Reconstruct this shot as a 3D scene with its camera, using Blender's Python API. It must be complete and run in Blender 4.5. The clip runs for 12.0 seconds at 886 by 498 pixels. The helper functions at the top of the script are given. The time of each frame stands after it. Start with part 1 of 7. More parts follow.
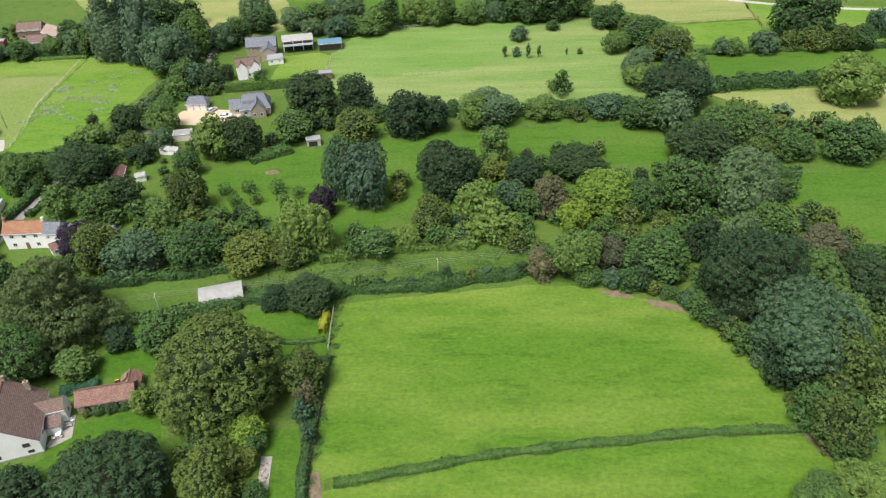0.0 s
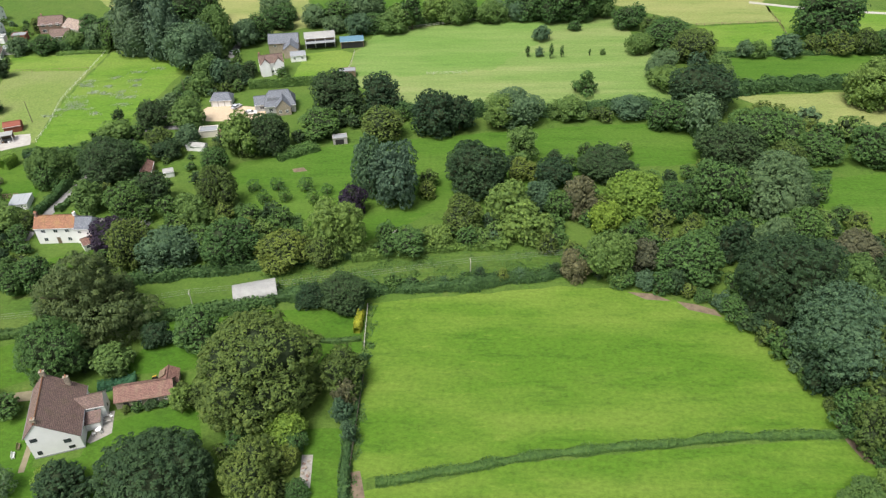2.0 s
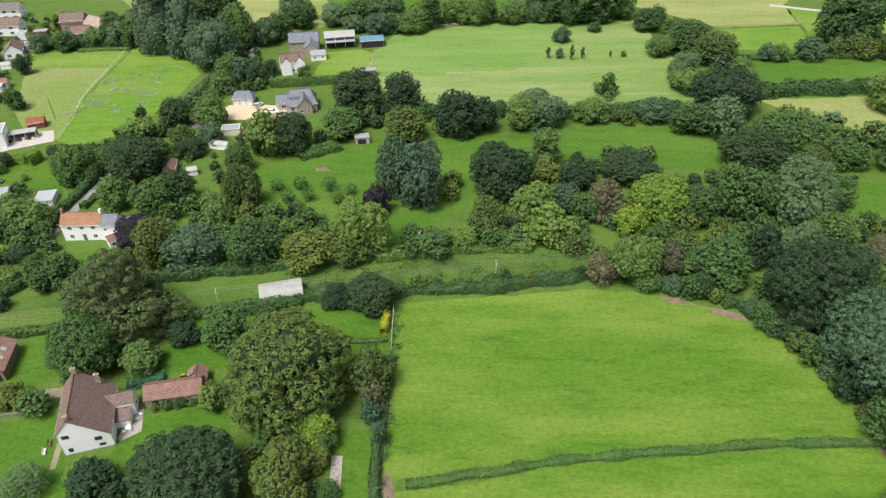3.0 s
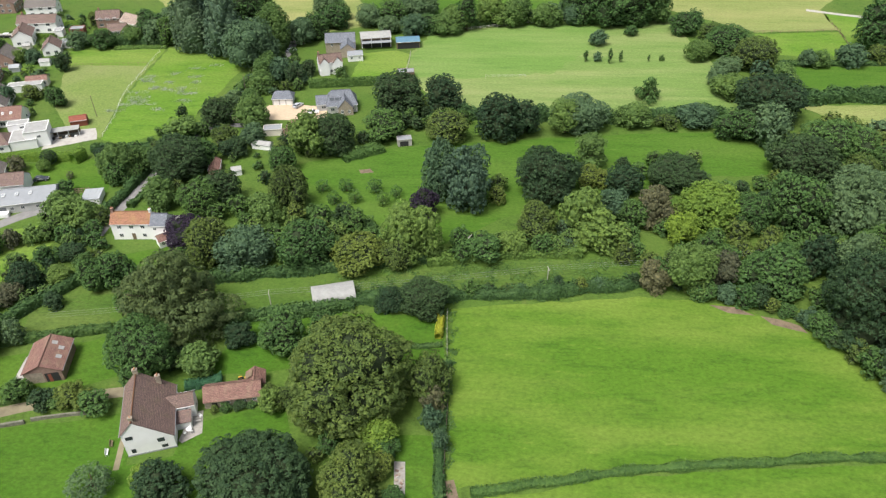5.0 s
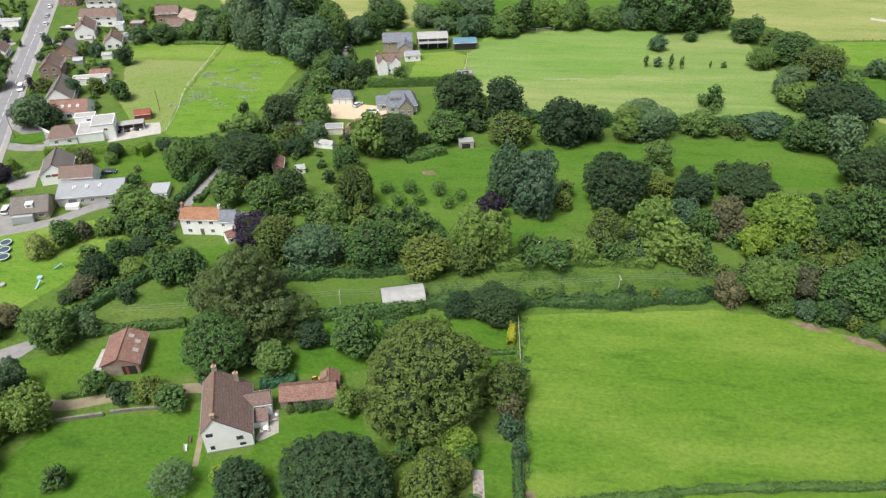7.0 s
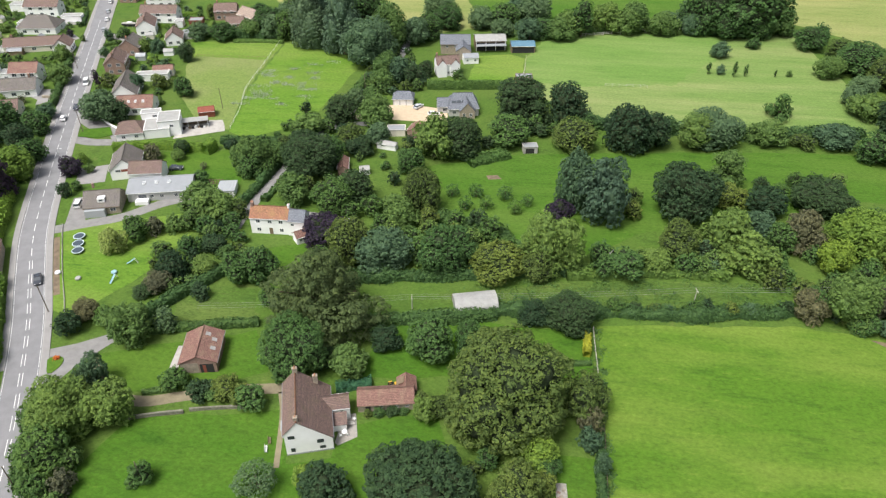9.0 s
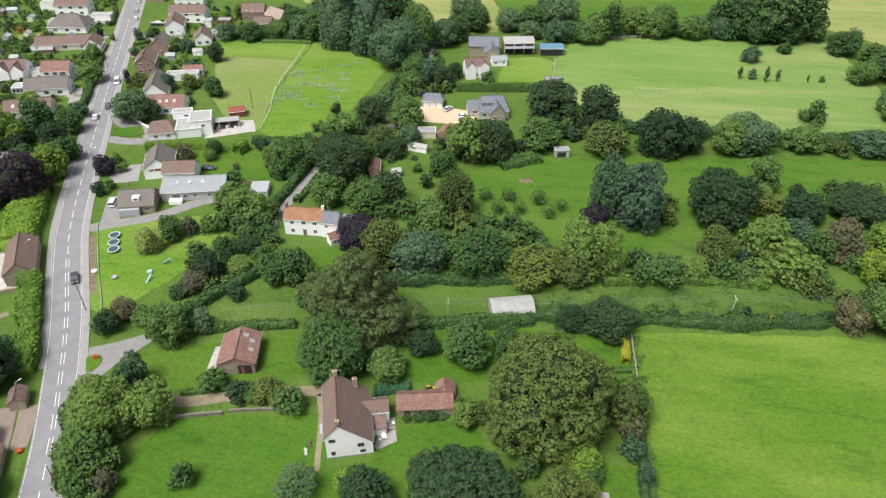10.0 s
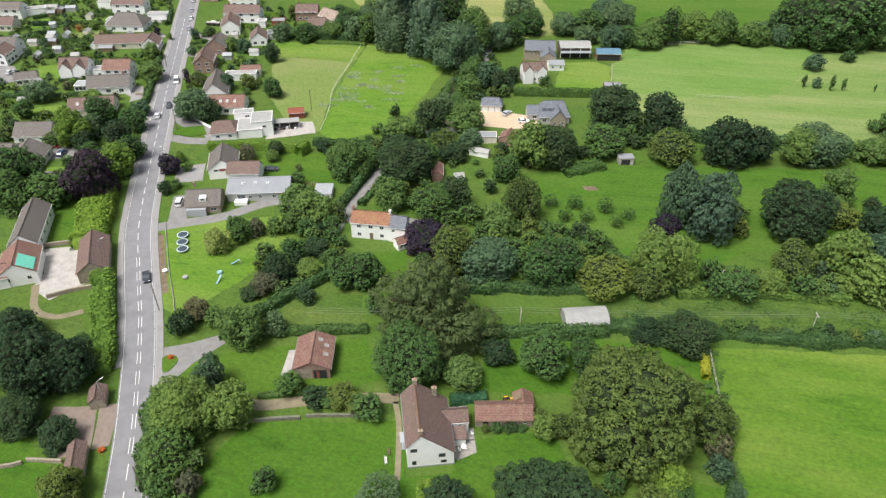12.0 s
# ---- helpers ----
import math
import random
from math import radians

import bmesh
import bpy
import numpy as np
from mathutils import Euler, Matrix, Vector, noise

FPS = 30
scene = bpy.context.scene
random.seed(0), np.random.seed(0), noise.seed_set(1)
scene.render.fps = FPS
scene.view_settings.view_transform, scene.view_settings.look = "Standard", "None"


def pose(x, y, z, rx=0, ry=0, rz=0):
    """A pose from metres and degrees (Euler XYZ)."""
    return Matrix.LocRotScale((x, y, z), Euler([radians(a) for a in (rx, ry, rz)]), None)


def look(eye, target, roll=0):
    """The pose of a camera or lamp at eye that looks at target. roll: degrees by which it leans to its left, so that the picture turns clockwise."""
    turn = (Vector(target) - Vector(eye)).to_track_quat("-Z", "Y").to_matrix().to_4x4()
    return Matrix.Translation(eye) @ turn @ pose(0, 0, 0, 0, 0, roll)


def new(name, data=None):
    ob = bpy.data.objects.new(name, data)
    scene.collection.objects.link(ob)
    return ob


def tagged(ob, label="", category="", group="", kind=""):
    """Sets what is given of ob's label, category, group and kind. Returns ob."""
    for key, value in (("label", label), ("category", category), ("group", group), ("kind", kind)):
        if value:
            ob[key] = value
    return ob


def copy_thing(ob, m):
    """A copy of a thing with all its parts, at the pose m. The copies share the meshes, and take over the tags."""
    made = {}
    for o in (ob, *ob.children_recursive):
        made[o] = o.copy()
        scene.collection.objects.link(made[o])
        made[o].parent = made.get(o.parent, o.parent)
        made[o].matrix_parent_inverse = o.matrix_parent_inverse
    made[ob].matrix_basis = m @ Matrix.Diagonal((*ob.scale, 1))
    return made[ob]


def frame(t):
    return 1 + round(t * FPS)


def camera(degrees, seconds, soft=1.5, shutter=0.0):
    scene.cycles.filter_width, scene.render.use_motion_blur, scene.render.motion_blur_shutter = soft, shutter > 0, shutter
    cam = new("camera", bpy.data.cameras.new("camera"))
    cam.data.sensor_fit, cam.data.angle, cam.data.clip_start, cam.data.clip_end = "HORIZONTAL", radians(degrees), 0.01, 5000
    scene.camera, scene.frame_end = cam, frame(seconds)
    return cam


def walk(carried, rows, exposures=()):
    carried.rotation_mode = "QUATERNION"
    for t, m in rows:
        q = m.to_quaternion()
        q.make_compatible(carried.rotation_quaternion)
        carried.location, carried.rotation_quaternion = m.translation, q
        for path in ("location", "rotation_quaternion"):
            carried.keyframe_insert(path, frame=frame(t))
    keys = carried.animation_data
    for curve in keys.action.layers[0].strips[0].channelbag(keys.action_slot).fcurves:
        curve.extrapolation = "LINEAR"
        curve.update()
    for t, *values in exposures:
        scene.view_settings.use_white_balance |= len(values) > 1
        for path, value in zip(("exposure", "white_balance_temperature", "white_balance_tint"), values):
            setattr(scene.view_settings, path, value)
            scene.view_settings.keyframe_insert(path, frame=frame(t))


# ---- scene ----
cam = camera(65.4, 12.0, 1.3)
METRES, EYE, TILT, LEAN, TURN = 65.0, 107.3, -36.4, 1.2, 0.0
ROWS = [
    (0.0, 0.0, 0.0, 0.0, 0.0, 0.0, -0.0),
    (0.5, -0.0251, -0.001, 0.0007, 0.13, -0.03, -0.23),
    (1.0, -0.0533, -0.0011, 0.0019, 0.16, -0.08, -0.44),
    (1.5, -0.0858, -0.0002, 0.0041, 0.13, -0.13, -0.59),
    (2.0, -0.1206, 0.0007, 0.0066, 0.12, -0.16, -0.75),
    (2.5, -0.157, 0.0023, 0.0101, 0.37, -0.2, -1.08),
    (3.0, -0.1948, 0.0046, 0.014, 0.65, -0.24, -1.42),
    (5.0, -0.3623, 0.0132, 0.0285, 1.32, -0.32, -2.29),
    (5.5, -0.4059, 0.0162, 0.0319, 1.76, -0.35, -2.71),
    (6.0, -0.4492, 0.0197, 0.0349, 2.28, -0.39, -3.18),
    (6.5, -0.4932, 0.0239, 0.0367, 2.81, -0.43, -3.64),
    (7.0, -0.5377, 0.0281, 0.0375, 3.34, -0.48, -4.08),
    (9.0, -0.7195, 0.0372, 0.0426, 5.4, -0.64, -5.75),
    (9.5, -0.7657, 0.0391, 0.0435, 5.89, -0.67, -6.12),
    (10.0, -0.8123, 0.0394, 0.0445, 6.37, -0.7, -6.49),
    (10.5, -0.8587, 0.0403, 0.0447, 6.88, -0.74, -6.84),
    (11.0, -0.9044, 0.0409, 0.0449, 7.38, -0.78, -7.17),
    (11.5, -0.9505, 0.042, 0.045, 7.86, -0.82, -7.49),
    (12.0, -0.9971, 0.0421, 0.0454, 8.3, -0.89, -7.78),
]
walk(cam, [(t, pose(0, 0, EYE, TILT, LEAN, TURN) @ pose(METRES * x, METRES * y, METRES * z, 90 + pitch, roll, yaw)) for t, x, y, z, yaw, pitch, roll in ROWS],
     [(0.0, 1.19), (7.0, 1.19), (9.5, 1.17), (11.0, 1.13), (12.0, 1.10)])

# ---- world and light: a bright overcast afternoon ----
SUN_ELEVATION, SUN_TURN = radians(63), radians(220)
world = bpy.data.worlds.new("sky")
world.use_nodes = True
scene.world = world
wn = world.node_tree.nodes
sky = wn.new("ShaderNodeTexSky")
sky.sky_type, sky.sun_disc = "NISHITA", False
sky.sun_elevation, sky.sun_rotation = SUN_ELEVATION, SUN_TURN
sky.altitude, sky.air_density, sky.dust_density, sky.ozone_density = 50, 1.0, 5.0, 0.6
wn["Background"].inputs["Strength"].default_value = 0.076
grey = wn.new("ShaderNodeHueSaturation")  # thin cloud takes the blue out of the sky
grey.inputs["Saturation"].default_value = 0.55
world.node_tree.links.new(sky.outputs["Color"], grey.inputs["Color"])
world.node_tree.links.new(grey.outputs["Color"], wn["Background"].inputs["Color"])
sun = new("sun", bpy.data.lights.new("sun", "SUN"))
sun.data.energy, sun.data.angle, sun.data.color = 1.9, radians(26), (1.0, 0.975, 0.94)
sun.matrix_world = look((math.sin(SUN_TURN) * 100, math.cos(SUN_TURN) * 100, 100 * math.tan(SUN_ELEVATION)), (0, 0, 0))


# ---- materials ----
def nodes_of(name, rough=0.8, spec=0.3):
    m = bpy.data.materials.new(name)
    m.use_nodes = True
    n, l = m.node_tree.nodes, m.node_tree.links
    b = n["Principled BSDF"]
    b.inputs["Roughness"].default_value = rough
    b.inputs["Specular IOR Level"].default_value = spec
    return m, n, l, b


def noise_tex(n, l, scale, detail=4.0, rough=0.6, stretch=(1, 1, 1), turn=0.0, coord="Object"):
    tc, mp, t = n.new("ShaderNodeTexCoord"), n.new("ShaderNodeMapping"), n.new("ShaderNodeTexNoise")
    mp.inputs["Scale"].default_value, mp.inputs["Rotation"].default_value = stretch, (0, 0, turn)
    t.inputs["Scale"].default_value, t.inputs["Detail"].default_value, t.inputs["Roughness"].default_value = scale, detail, rough
    l.new(tc.outputs[coord], mp.inputs["Vector"])
    l.new(mp.outputs["Vector"], t.inputs["Vector"])
    return t.outputs["Fac"]


def ramp(n, l, fac, stops):
    r = n.new("ShaderNodeValToRGB")
    els = r.color_ramp.elements
    while len(els) < len(stops):
        els.new(0.5)
    for e, (p, c) in zip(els, stops):
        e.position, e.color = p, (*c, 1)
    l.new(fac, r.inputs["Fac"])
    return r.outputs["Color"]


def mix(n, l, fac, a, b, how="MIX"):
    m = n.new("ShaderNodeMix")
    m.data_type, m.blend_type = "RGBA", how
    if isinstance(fac, (int, float)):
        m.inputs["Factor"].default_value = fac
    else:
        l.new(fac, m.inputs["Factor"])
    for v, k in ((a, "A"), (b, "B")):
        s = [i for i in m.inputs if i.name == k and i.type == "RGBA"][0]
        if isinstance(v, tuple):
            s.default_value = (*v, 1)
        else:
            l.new(v, s)
    return [o for o in m.outputs if o.type == "RGBA"][0]


def bumped(n, l, b, fac, strength, distance):
    k = n.new("ShaderNodeBump")
    k.inputs["Strength"].default_value, k.inputs["Distance"].default_value = strength, distance
    l.new(fac, k.inputs["Height"])
    l.new(k.outputs["Normal"], b.inputs["Normal"])


def dim(c, f):
    return tuple(v * f for v in c)


def grass(name, low, main, dry, patchy=0.5, stretch=(1, 1, 1), turn=0.0, fine=1.0):
    """Grass: broad patches, mower or grazing streaks, tufts and fine blades."""
    m, n, l, b = nodes_of(name, 0.9, 0.15)
    broad = noise_tex(n, l, 0.035, 4, 0.62, stretch, turn)
    mid = noise_tex(n, l, 0.24, 9, 0.78, stretch, turn)
    tuft = noise_tex(n, l, 1.1, 7, 0.75, (0.7 + 0.3 * stretch[0], 1.2, 1), turn)
    c = ramp(n, l, mid, [(0.36, low), (0.49, main), (0.58, main), (0.70, dry)])
    dryer = ramp(n, l, broad, [(0.42, (0, 0, 0)), (0.66, (1, 1, 1))])
    fac = n.new("ShaderNodeMath")
    fac.operation = "MULTIPLY"
    fac.inputs[1].default_value = patchy
    l.new(dryer, fac.inputs[0])
    c = mix(n, l, fac.outputs[0], c, dry)
    grain = ramp(n, l, tuft, [(0.28, dim((1, 1, 1), 1 - 0.38 * fine)), (0.72, dim((1, 1, 1), 1 + 0.26 * fine))])
    c = mix(n, l, 1.0, c, grain, "MULTIPLY")
    l.new(c, b.inputs["Base Color"])
    bumped(n, l, b, tuft, 0.5, 0.2)
    return m


def leaves(name, c, young, spread=0.24):
    """Foliage: each leaf clump differs a little, and each tree too; some light passes through."""
    c, young = [(r * 1.0, g, b * 1.3) for r, g, b in (c, young)]
    m, n, l, b = nodes_of(name, 0.65, 0.14)
    geo, ob = n.new("ShaderNodeNewGeometry"), n.new("ShaderNodeObjectInfo")
    young = tuple(0.6 * p + 0.4 * q for p, q in zip(c, young))
    one = ramp(n, l, geo.outputs["Random Per Island"], [(0.0, dim(c, 1.14 - spread)), (0.5, dim(c, 1.12)), (1.0, dim(young, 1.08))])
    whole = ramp(n, l, ob.outputs["Random"], [(0.0, (0.74, 0.80, 0.84)), (0.5, (1, 1, 1)), (1.0, (1.28, 1.18, 1.0))])
    col = mix(n, l, 1.0, one, whole, "MULTIPLY")
    patch = noise_tex(n, l, 0.45, 3)
    col = mix(n, l, 1.0, col, ramp(n, l, patch, [(0.3, (0.82, 0.85, 0.87)), (0.7, (1.14, 1.11, 1.0))]), "MULTIPLY")
    spray = noise_tex(n, l, 1.7, 2)
    col = mix(n, l, 1.0, col, ramp(n, l, spray, [(0.34, (0.76, 0.80, 0.84)), (0.66, (1.24, 1.19, 1.04))]), "MULTIPLY")
    l.new(col, b.inputs["Base Color"])
    tr, ms, out = n.new("ShaderNodeBsdfTranslucent"), n.new("ShaderNodeMixShader"), n["Material Output"]
    ms.inputs["Fac"].default_value = 0.16
    l.new(col, tr.inputs["Color"])
    l.new(b.outputs["BSDF"], ms.inputs[1])
    l.new(tr.outputs["BSDF"], ms.inputs[2])
    l.new(ms.outputs["Shader"], out.inputs["Surface"])
    return m


def plain(name, c, rough=0.8, vary=0.18, scale=1.2, spec=0.3, metal=0.0):
    """A surface of one colour with stains and fine grain."""
    m, n, l, b = nodes_of(name, rough, spec)
    b.inputs["Metallic"].default_value = metal
    s, f = noise_tex(n, l, scale, 5), noise_tex(n, l, scale * 14, 3)
    col = ramp(n, l, s, [(0.3, dim(c, 1 - vary)), (0.55, c), (0.75, dim(c, 1 + vary * 0.6))])
    col = mix(n, l, 1.0, col, ramp(n, l, f, [(0.3, dim((1, 1, 1), 1 - vary * 0.6)), (0.7, (1, 1, 1))]), "MULTIPLY")
    l.new(col, b.inputs["Base Color"])
    bumped(n, l, b, f, 0.25, 0.02)
    return m


def tiles(name, c, moss=(0.12, 0.12, 0.05), mossy=0.35, row=0.32, rough=0.75):
    """A tiled roof: courses, odd tiles, lichen and streaks."""
    m, n, l, b = nodes_of(name, rough, 0.25)
    tc, br = n.new("ShaderNodeTexCoord"), n.new("ShaderNodeTexBrick")
    br.inputs["Scale"].default_value = 1.0
    br.inputs["Brick Width"].default_value, br.inputs["Row Height"].default_value = row * 0.8, row
    br.inputs["Mortar Size"].default_value = 0.035
    br.inputs["Color1"].default_value, br.inputs["Color2"].default_value = (*dim(c, 0.8), 1), (*dim(c, 1.2), 1)
    br.inputs["Mortar"].default_value = (*dim(c, 0.45), 1)
    l.new(tc.outputs["UV"], br.inputs["Vector"])
    big = noise_tex(n, l, 0.55, 6, 0.65)
    small = noise_tex(n, l, 3.5, 4)
    col = mix(n, l, 1.0, br.outputs["Color"], ramp(n, l, small, [(0.3, (0.75, 0.75, 0.75)), (0.7, (1.15, 1.12, 1.1))]), "MULTIPLY")
    fac = ramp(n, l, big, [(0.48, (0, 0, 0)), (0.75, dim((1, 1, 1), mossy))])
    col = mix(n, l, fac, col, moss)
    l.new(col, b.inputs["Base Color"])
    bumped(n, l, b, br.outputs["Fac"], -0.5, 0.03)
    return m


M_GROUND = grass("rough grass", (0.045, 0.092, 0.016), (0.073, 0.135, 0.021), (0.128, 0.162, 0.042), 0.35)
M_FIELD = grass("grazed field grass", (0.044, 0.108, 0.010), (0.074, 0.155, 0.014), (0.150, 0.216, 0.036), 0.8, (0.45, 1.5, 1), 0.08, 1.0)
M_FARFIELD = grass("dry pasture grass", (0.098, 0.170, 0.040), (0.138, 0.218, 0.055), (0.225, 0.262, 0.10), 0.9, (0.3, 1.8, 1), -0.05, 0.8)
M_FARGREEN = grass("greener pasture grass", (0.088, 0.172, 0.034), (0.122, 0.215, 0.046), (0.19, 0.255, 0.08), 0.75, (0.3, 1.8, 1), -0.05, 0.8)
M_PADDOCK = grass("lush paddock grass", (0.062, 0.138, 0.016), (0.105, 0.200, 0.022), (0.185, 0.245, 0.055), 0.65, (0.5, 1.4, 1), 0.2)
M_WORN = grass("worn paddock grass", (0.12, 0.18, 0.045), (0.155, 0.215, 0.055), (0.22, 0.235, 0.10), 0.6)
M_LAWN = grass("lawn grass", (0.032, 0.088, 0.008), (0.053, 0.127, 0.011), (0.102, 0.168, 0.023), 0.5, (0.6, 1.4, 1), 0.4, 1.0)
M_STRIP = grass("unmown strip grass", (0.038, 0.084, 0.014), (0.066, 0.124, 0.020), (0.135, 0.172, 0.046), 0.55, (0.3, 1.7, 1), 0.1, 1.3)
M_TAN = grass("ripe hay grass", (0.125, 0.185, 0.045), (0.19, 0.232, 0.07), (0.28, 0.28, 0.11), 0.75, (0.35, 1.6, 1))
M_MEADOW = grass("wet meadow grass", (0.038, 0.098, 0.010), (0.060, 0.134, 0.014), (0.110, 0.172, 0.032), 0.5, (0.4, 1.6, 1))
M_EARTH = plain("bare trodden earth", (0.19, 0.145, 0.10), 0.95, 0.35, 0.6)

LEAF = {
    "dark": leaves("dark oak leaves", (0.030, 0.060, 0.022), (0.050, 0.090, 0.029)),
    "mid": leaves("green leaves", (0.058, 0.118, 0.028), (0.096, 0.166, 0.038)),
    "light": leaves("light green leaves", (0.088, 0.152, 0.034), (0.135, 0.208, 0.046)),
    "olive": leaves("olive leaves turning brown", (0.080, 0.121, 0.025), (0.150, 0.190, 0.036)),
    "yellow": leaves("yellow-green leaves", (0.112, 0.188, 0.026), (0.160, 0.242, 0.034)),
    "grey": leaves("grey-green willow leaves", (0.066, 0.118, 0.050), (0.10, 0.162, 0.068)),
    "purple": leaves("copper beech leaves", (0.030, 0.022, 0.032), (0.052, 0.038, 0.050)),
    "brown": leaves("reddish hawthorn leaves", (0.088, 0.096, 0.045), (0.135, 0.13, 0.062)),
    "spruce": leaves("blue-green needles", (0.070, 0.118, 0.058), (0.108, 0.162, 0.078)),
    "cedar": leaves("cedar needles", (0.072, 0.104, 0.030), (0.125, 0.155, 0.046)),
    "rust": leaves("rust-red leaves", (0.22, 0.075, 0.03), (0.30, 0.11, 0.04)),
    "weeping": leaves("pale yellow-green weeping leaves", (0.19, 0.25, 0.06), (0.26, 0.31, 0.08)),
    "teal": leaves("blue-green juniper leaves", (0.05, 0.13, 0.052), (0.075, 0.17, 0.068)),
    "hedge": leaves("hedge leaves", (0.052, 0.105, 0.028), (0.086, 0.148, 0.042)),
    "lime": leaves("clipped conifer hedge leaves", (0.120, 0.215, 0.028), (0.18, 0.29, 0.038)),
    "gold": leaves("golden shrub leaves", (0.36, 0.36, 0.03), (0.46, 0.44, 0.04)),
    "weed": leaves("dry weeds", (0.32, 0.36, 0.21), (0.40, 0.43, 0.27)),
    "bramble": leaves("grass and bramble leaves", (0.072, 0.138, 0.029), (0.116, 0.186, 0.046)),
}
PALE = [LEAF[k] for k in ("light", "yellow", "grey", "weeping", "lime", "gold", "weed", "spruce", "brown")]
M_BARK = plain("bark", (0.10, 0.075, 0.05), 0.95, 0.4, 2.5)
# Dark green that paints the shade between leaf clumps onto the crowns' inner balls.
M_CORE_SHADE = plain("crown core with painted shade", (0.030, 0.047, 0.018), 0.95, 0.4, 1.5)
M_ROAD = plain("worn asphalt", (0.215, 0.215, 0.222), 0.9, 0.16, 0.3)
M_LANE = plain("lane asphalt", (0.23, 0.225, 0.22), 0.9, 0.2, 0.5)
M_PAVE = plain("pavement asphalt", (0.27, 0.262, 0.255), 0.9, 0.12, 0.5)
M_KERB = plain("concrete kerb", (0.36, 0.35, 0.33), 0.85, 0.12, 1.0)
M_MARK = plain("road paint", (0.72, 0.72, 0.70), 0.7, 0.18, 3.0)
M_GRAVEL = plain("pink gravel", (0.50, 0.40, 0.28), 0.95, 0.12, 0.7)
M_CONCRETE = plain("pale concrete", (0.42, 0.40, 0.37), 0.9, 0.22, 0.6)
M_DIRT = plain("dirt track", (0.23, 0.20, 0.13), 0.95, 0.25, 0.6)
M_WHITE = plain("white render", (0.83, 0.83, 0.82), 0.85, 0.05, 0.6)
M_CREAM = plain("cream render", (0.66, 0.62, 0.53), 0.85, 0.08, 0.6)
M_GREYWALL = plain("grey render", (0.46, 0.46, 0.45), 0.85, 0.1, 0.6)
M_BRICK = plain("red brick", (0.29, 0.195, 0.155), 0.9, 0.25, 1.5)
M_STONE = plain("rubble stone", (0.36, 0.31, 0.24), 0.95, 0.35, 2.2)
M_ROOF_BROWN = tiles("brown roof tiles", (0.205, 0.142, 0.125))
M_ROOF_RED = tiles("red pantiles", (0.25, 0.140, 0.115), (0.30, 0.25, 0.16), 0.4)
M_ROOF_ORANGE = tiles("orange clay tiles", (0.33, 0.165, 0.10), (0.33, 0.24, 0.08), 0.5)
M_ROOF_GREY = tiles("grey roof tiles", (0.185, 0.168, 0.158))
M_ROOF_SLATE = tiles("blue slate", (0.19, 0.21, 0.245), (0.16, 0.17, 0.18), 0.2)
M_ROOF_PINK = tiles("pale pink tiles", (0.36, 0.285, 0.24), (0.36, 0.30, 0.22), 0.3)
M_FELT = plain("pale grey roof sheet", (0.26, 0.275, 0.29), 0.6, 0.1, 0.5)
M_TIN = plain("weathered white corrugated sheet", (0.33, 0.33, 0.315), 0.6, 0.18, 0.8, 0.4)
M_BLUETIN = plain("blue sheet", (0.10, 0.20, 0.27), 0.6, 0.15, 0.8)
M_WOOD = plain("weathered timber", (0.20, 0.15, 0.10), 0.9, 0.3, 2.0)
M_REDWOOD = plain("red painted timber", (0.24, 0.075, 0.05), 0.8, 0.2, 1.5)
M_FRAME = plain("white window paint", (0.75, 0.75, 0.74), 0.5, 0.05, 2.0)
# Also laid on flat sheets to paint the shade inside open fronts.
M_DARKIN = plain("dark finish, also shade in open fronts", (0.03, 0.03, 0.03), 0.9, 0.1, 1.0)
M_LEAD = plain("dull lead", (0.25, 0.26, 0.28), 0.6, 0.1, 1.0)
M_POT = plain("terracotta", (0.45, 0.22, 0.12), 0.85, 0.15, 3.0)
M_METAL = plain("galvanised steel", (0.50, 0.51, 0.52), 0.45, 0.1, 3.0, 0.5, 0.6)
M_POLE = plain("tarred wood pole", (0.16, 0.13, 0.10), 0.9, 0.2, 2.0)
M_PALEPOLE = plain("silvered wood pole", (0.45, 0.43, 0.38), 0.9, 0.2, 2.0)
M_MINT = plain("mint green sheeting", (0.16, 0.56, 0.42), 0.6, 0.12, 1.0)
M_TURQ = plain("turquoise plastic", (0.28, 0.45, 0.50), 0.4, 0.06, 2.0)
M_NET = plain("dark trampoline mat", (0.05, 0.07, 0.09), 0.8, 0.1, 2.0)
M_RIM = plain("pale trampoline pad", (0.55, 0.65, 0.68), 0.6, 0.1, 2.0)
M_FLOWER = plain("orange flowers", (0.48, 0.12, 0.025), 0.9, 0.4, 6.0)
M_YELLOW = plain("worn yellow paint", (0.62, 0.36, 0.04), 0.5, 0.25, 2.0)
M_TYRE = plain("rubber", (0.02, 0.02, 0.02), 0.9, 0.1, 3.0)
M_MOSSWALL = plain("mossy grey stone", (0.20, 0.195, 0.15), 0.95, 0.4, 1.4)
M_PAVERS = plain("pinkish brown pavers", (0.23, 0.185, 0.155), 0.9, 0.18, 0.9)
M_PATIO = plain("patio slabs", (0.33, 0.31, 0.28), 0.9, 0.25, 1.2)


def glass(name, c=(0.05, 0.06, 0.07)):
    m, n, l, b = nodes_of(name, 0.08, 0.6)
    b.inputs["Base Color"].default_value = (*c, 1)
    return m


M_GLASS = glass("window glass")
M_SKYGLASS = glass("greenhouse glass", (0.34, 0.36, 0.37))


def car_paint(name, c):
    m, n, l, b = nodes_of(name, 0.25, 0.5)
    b.inputs["Base Color"].default_value = (*c, 1)
    b.inputs["Coat Weight"].default_value = 0.6
    return m


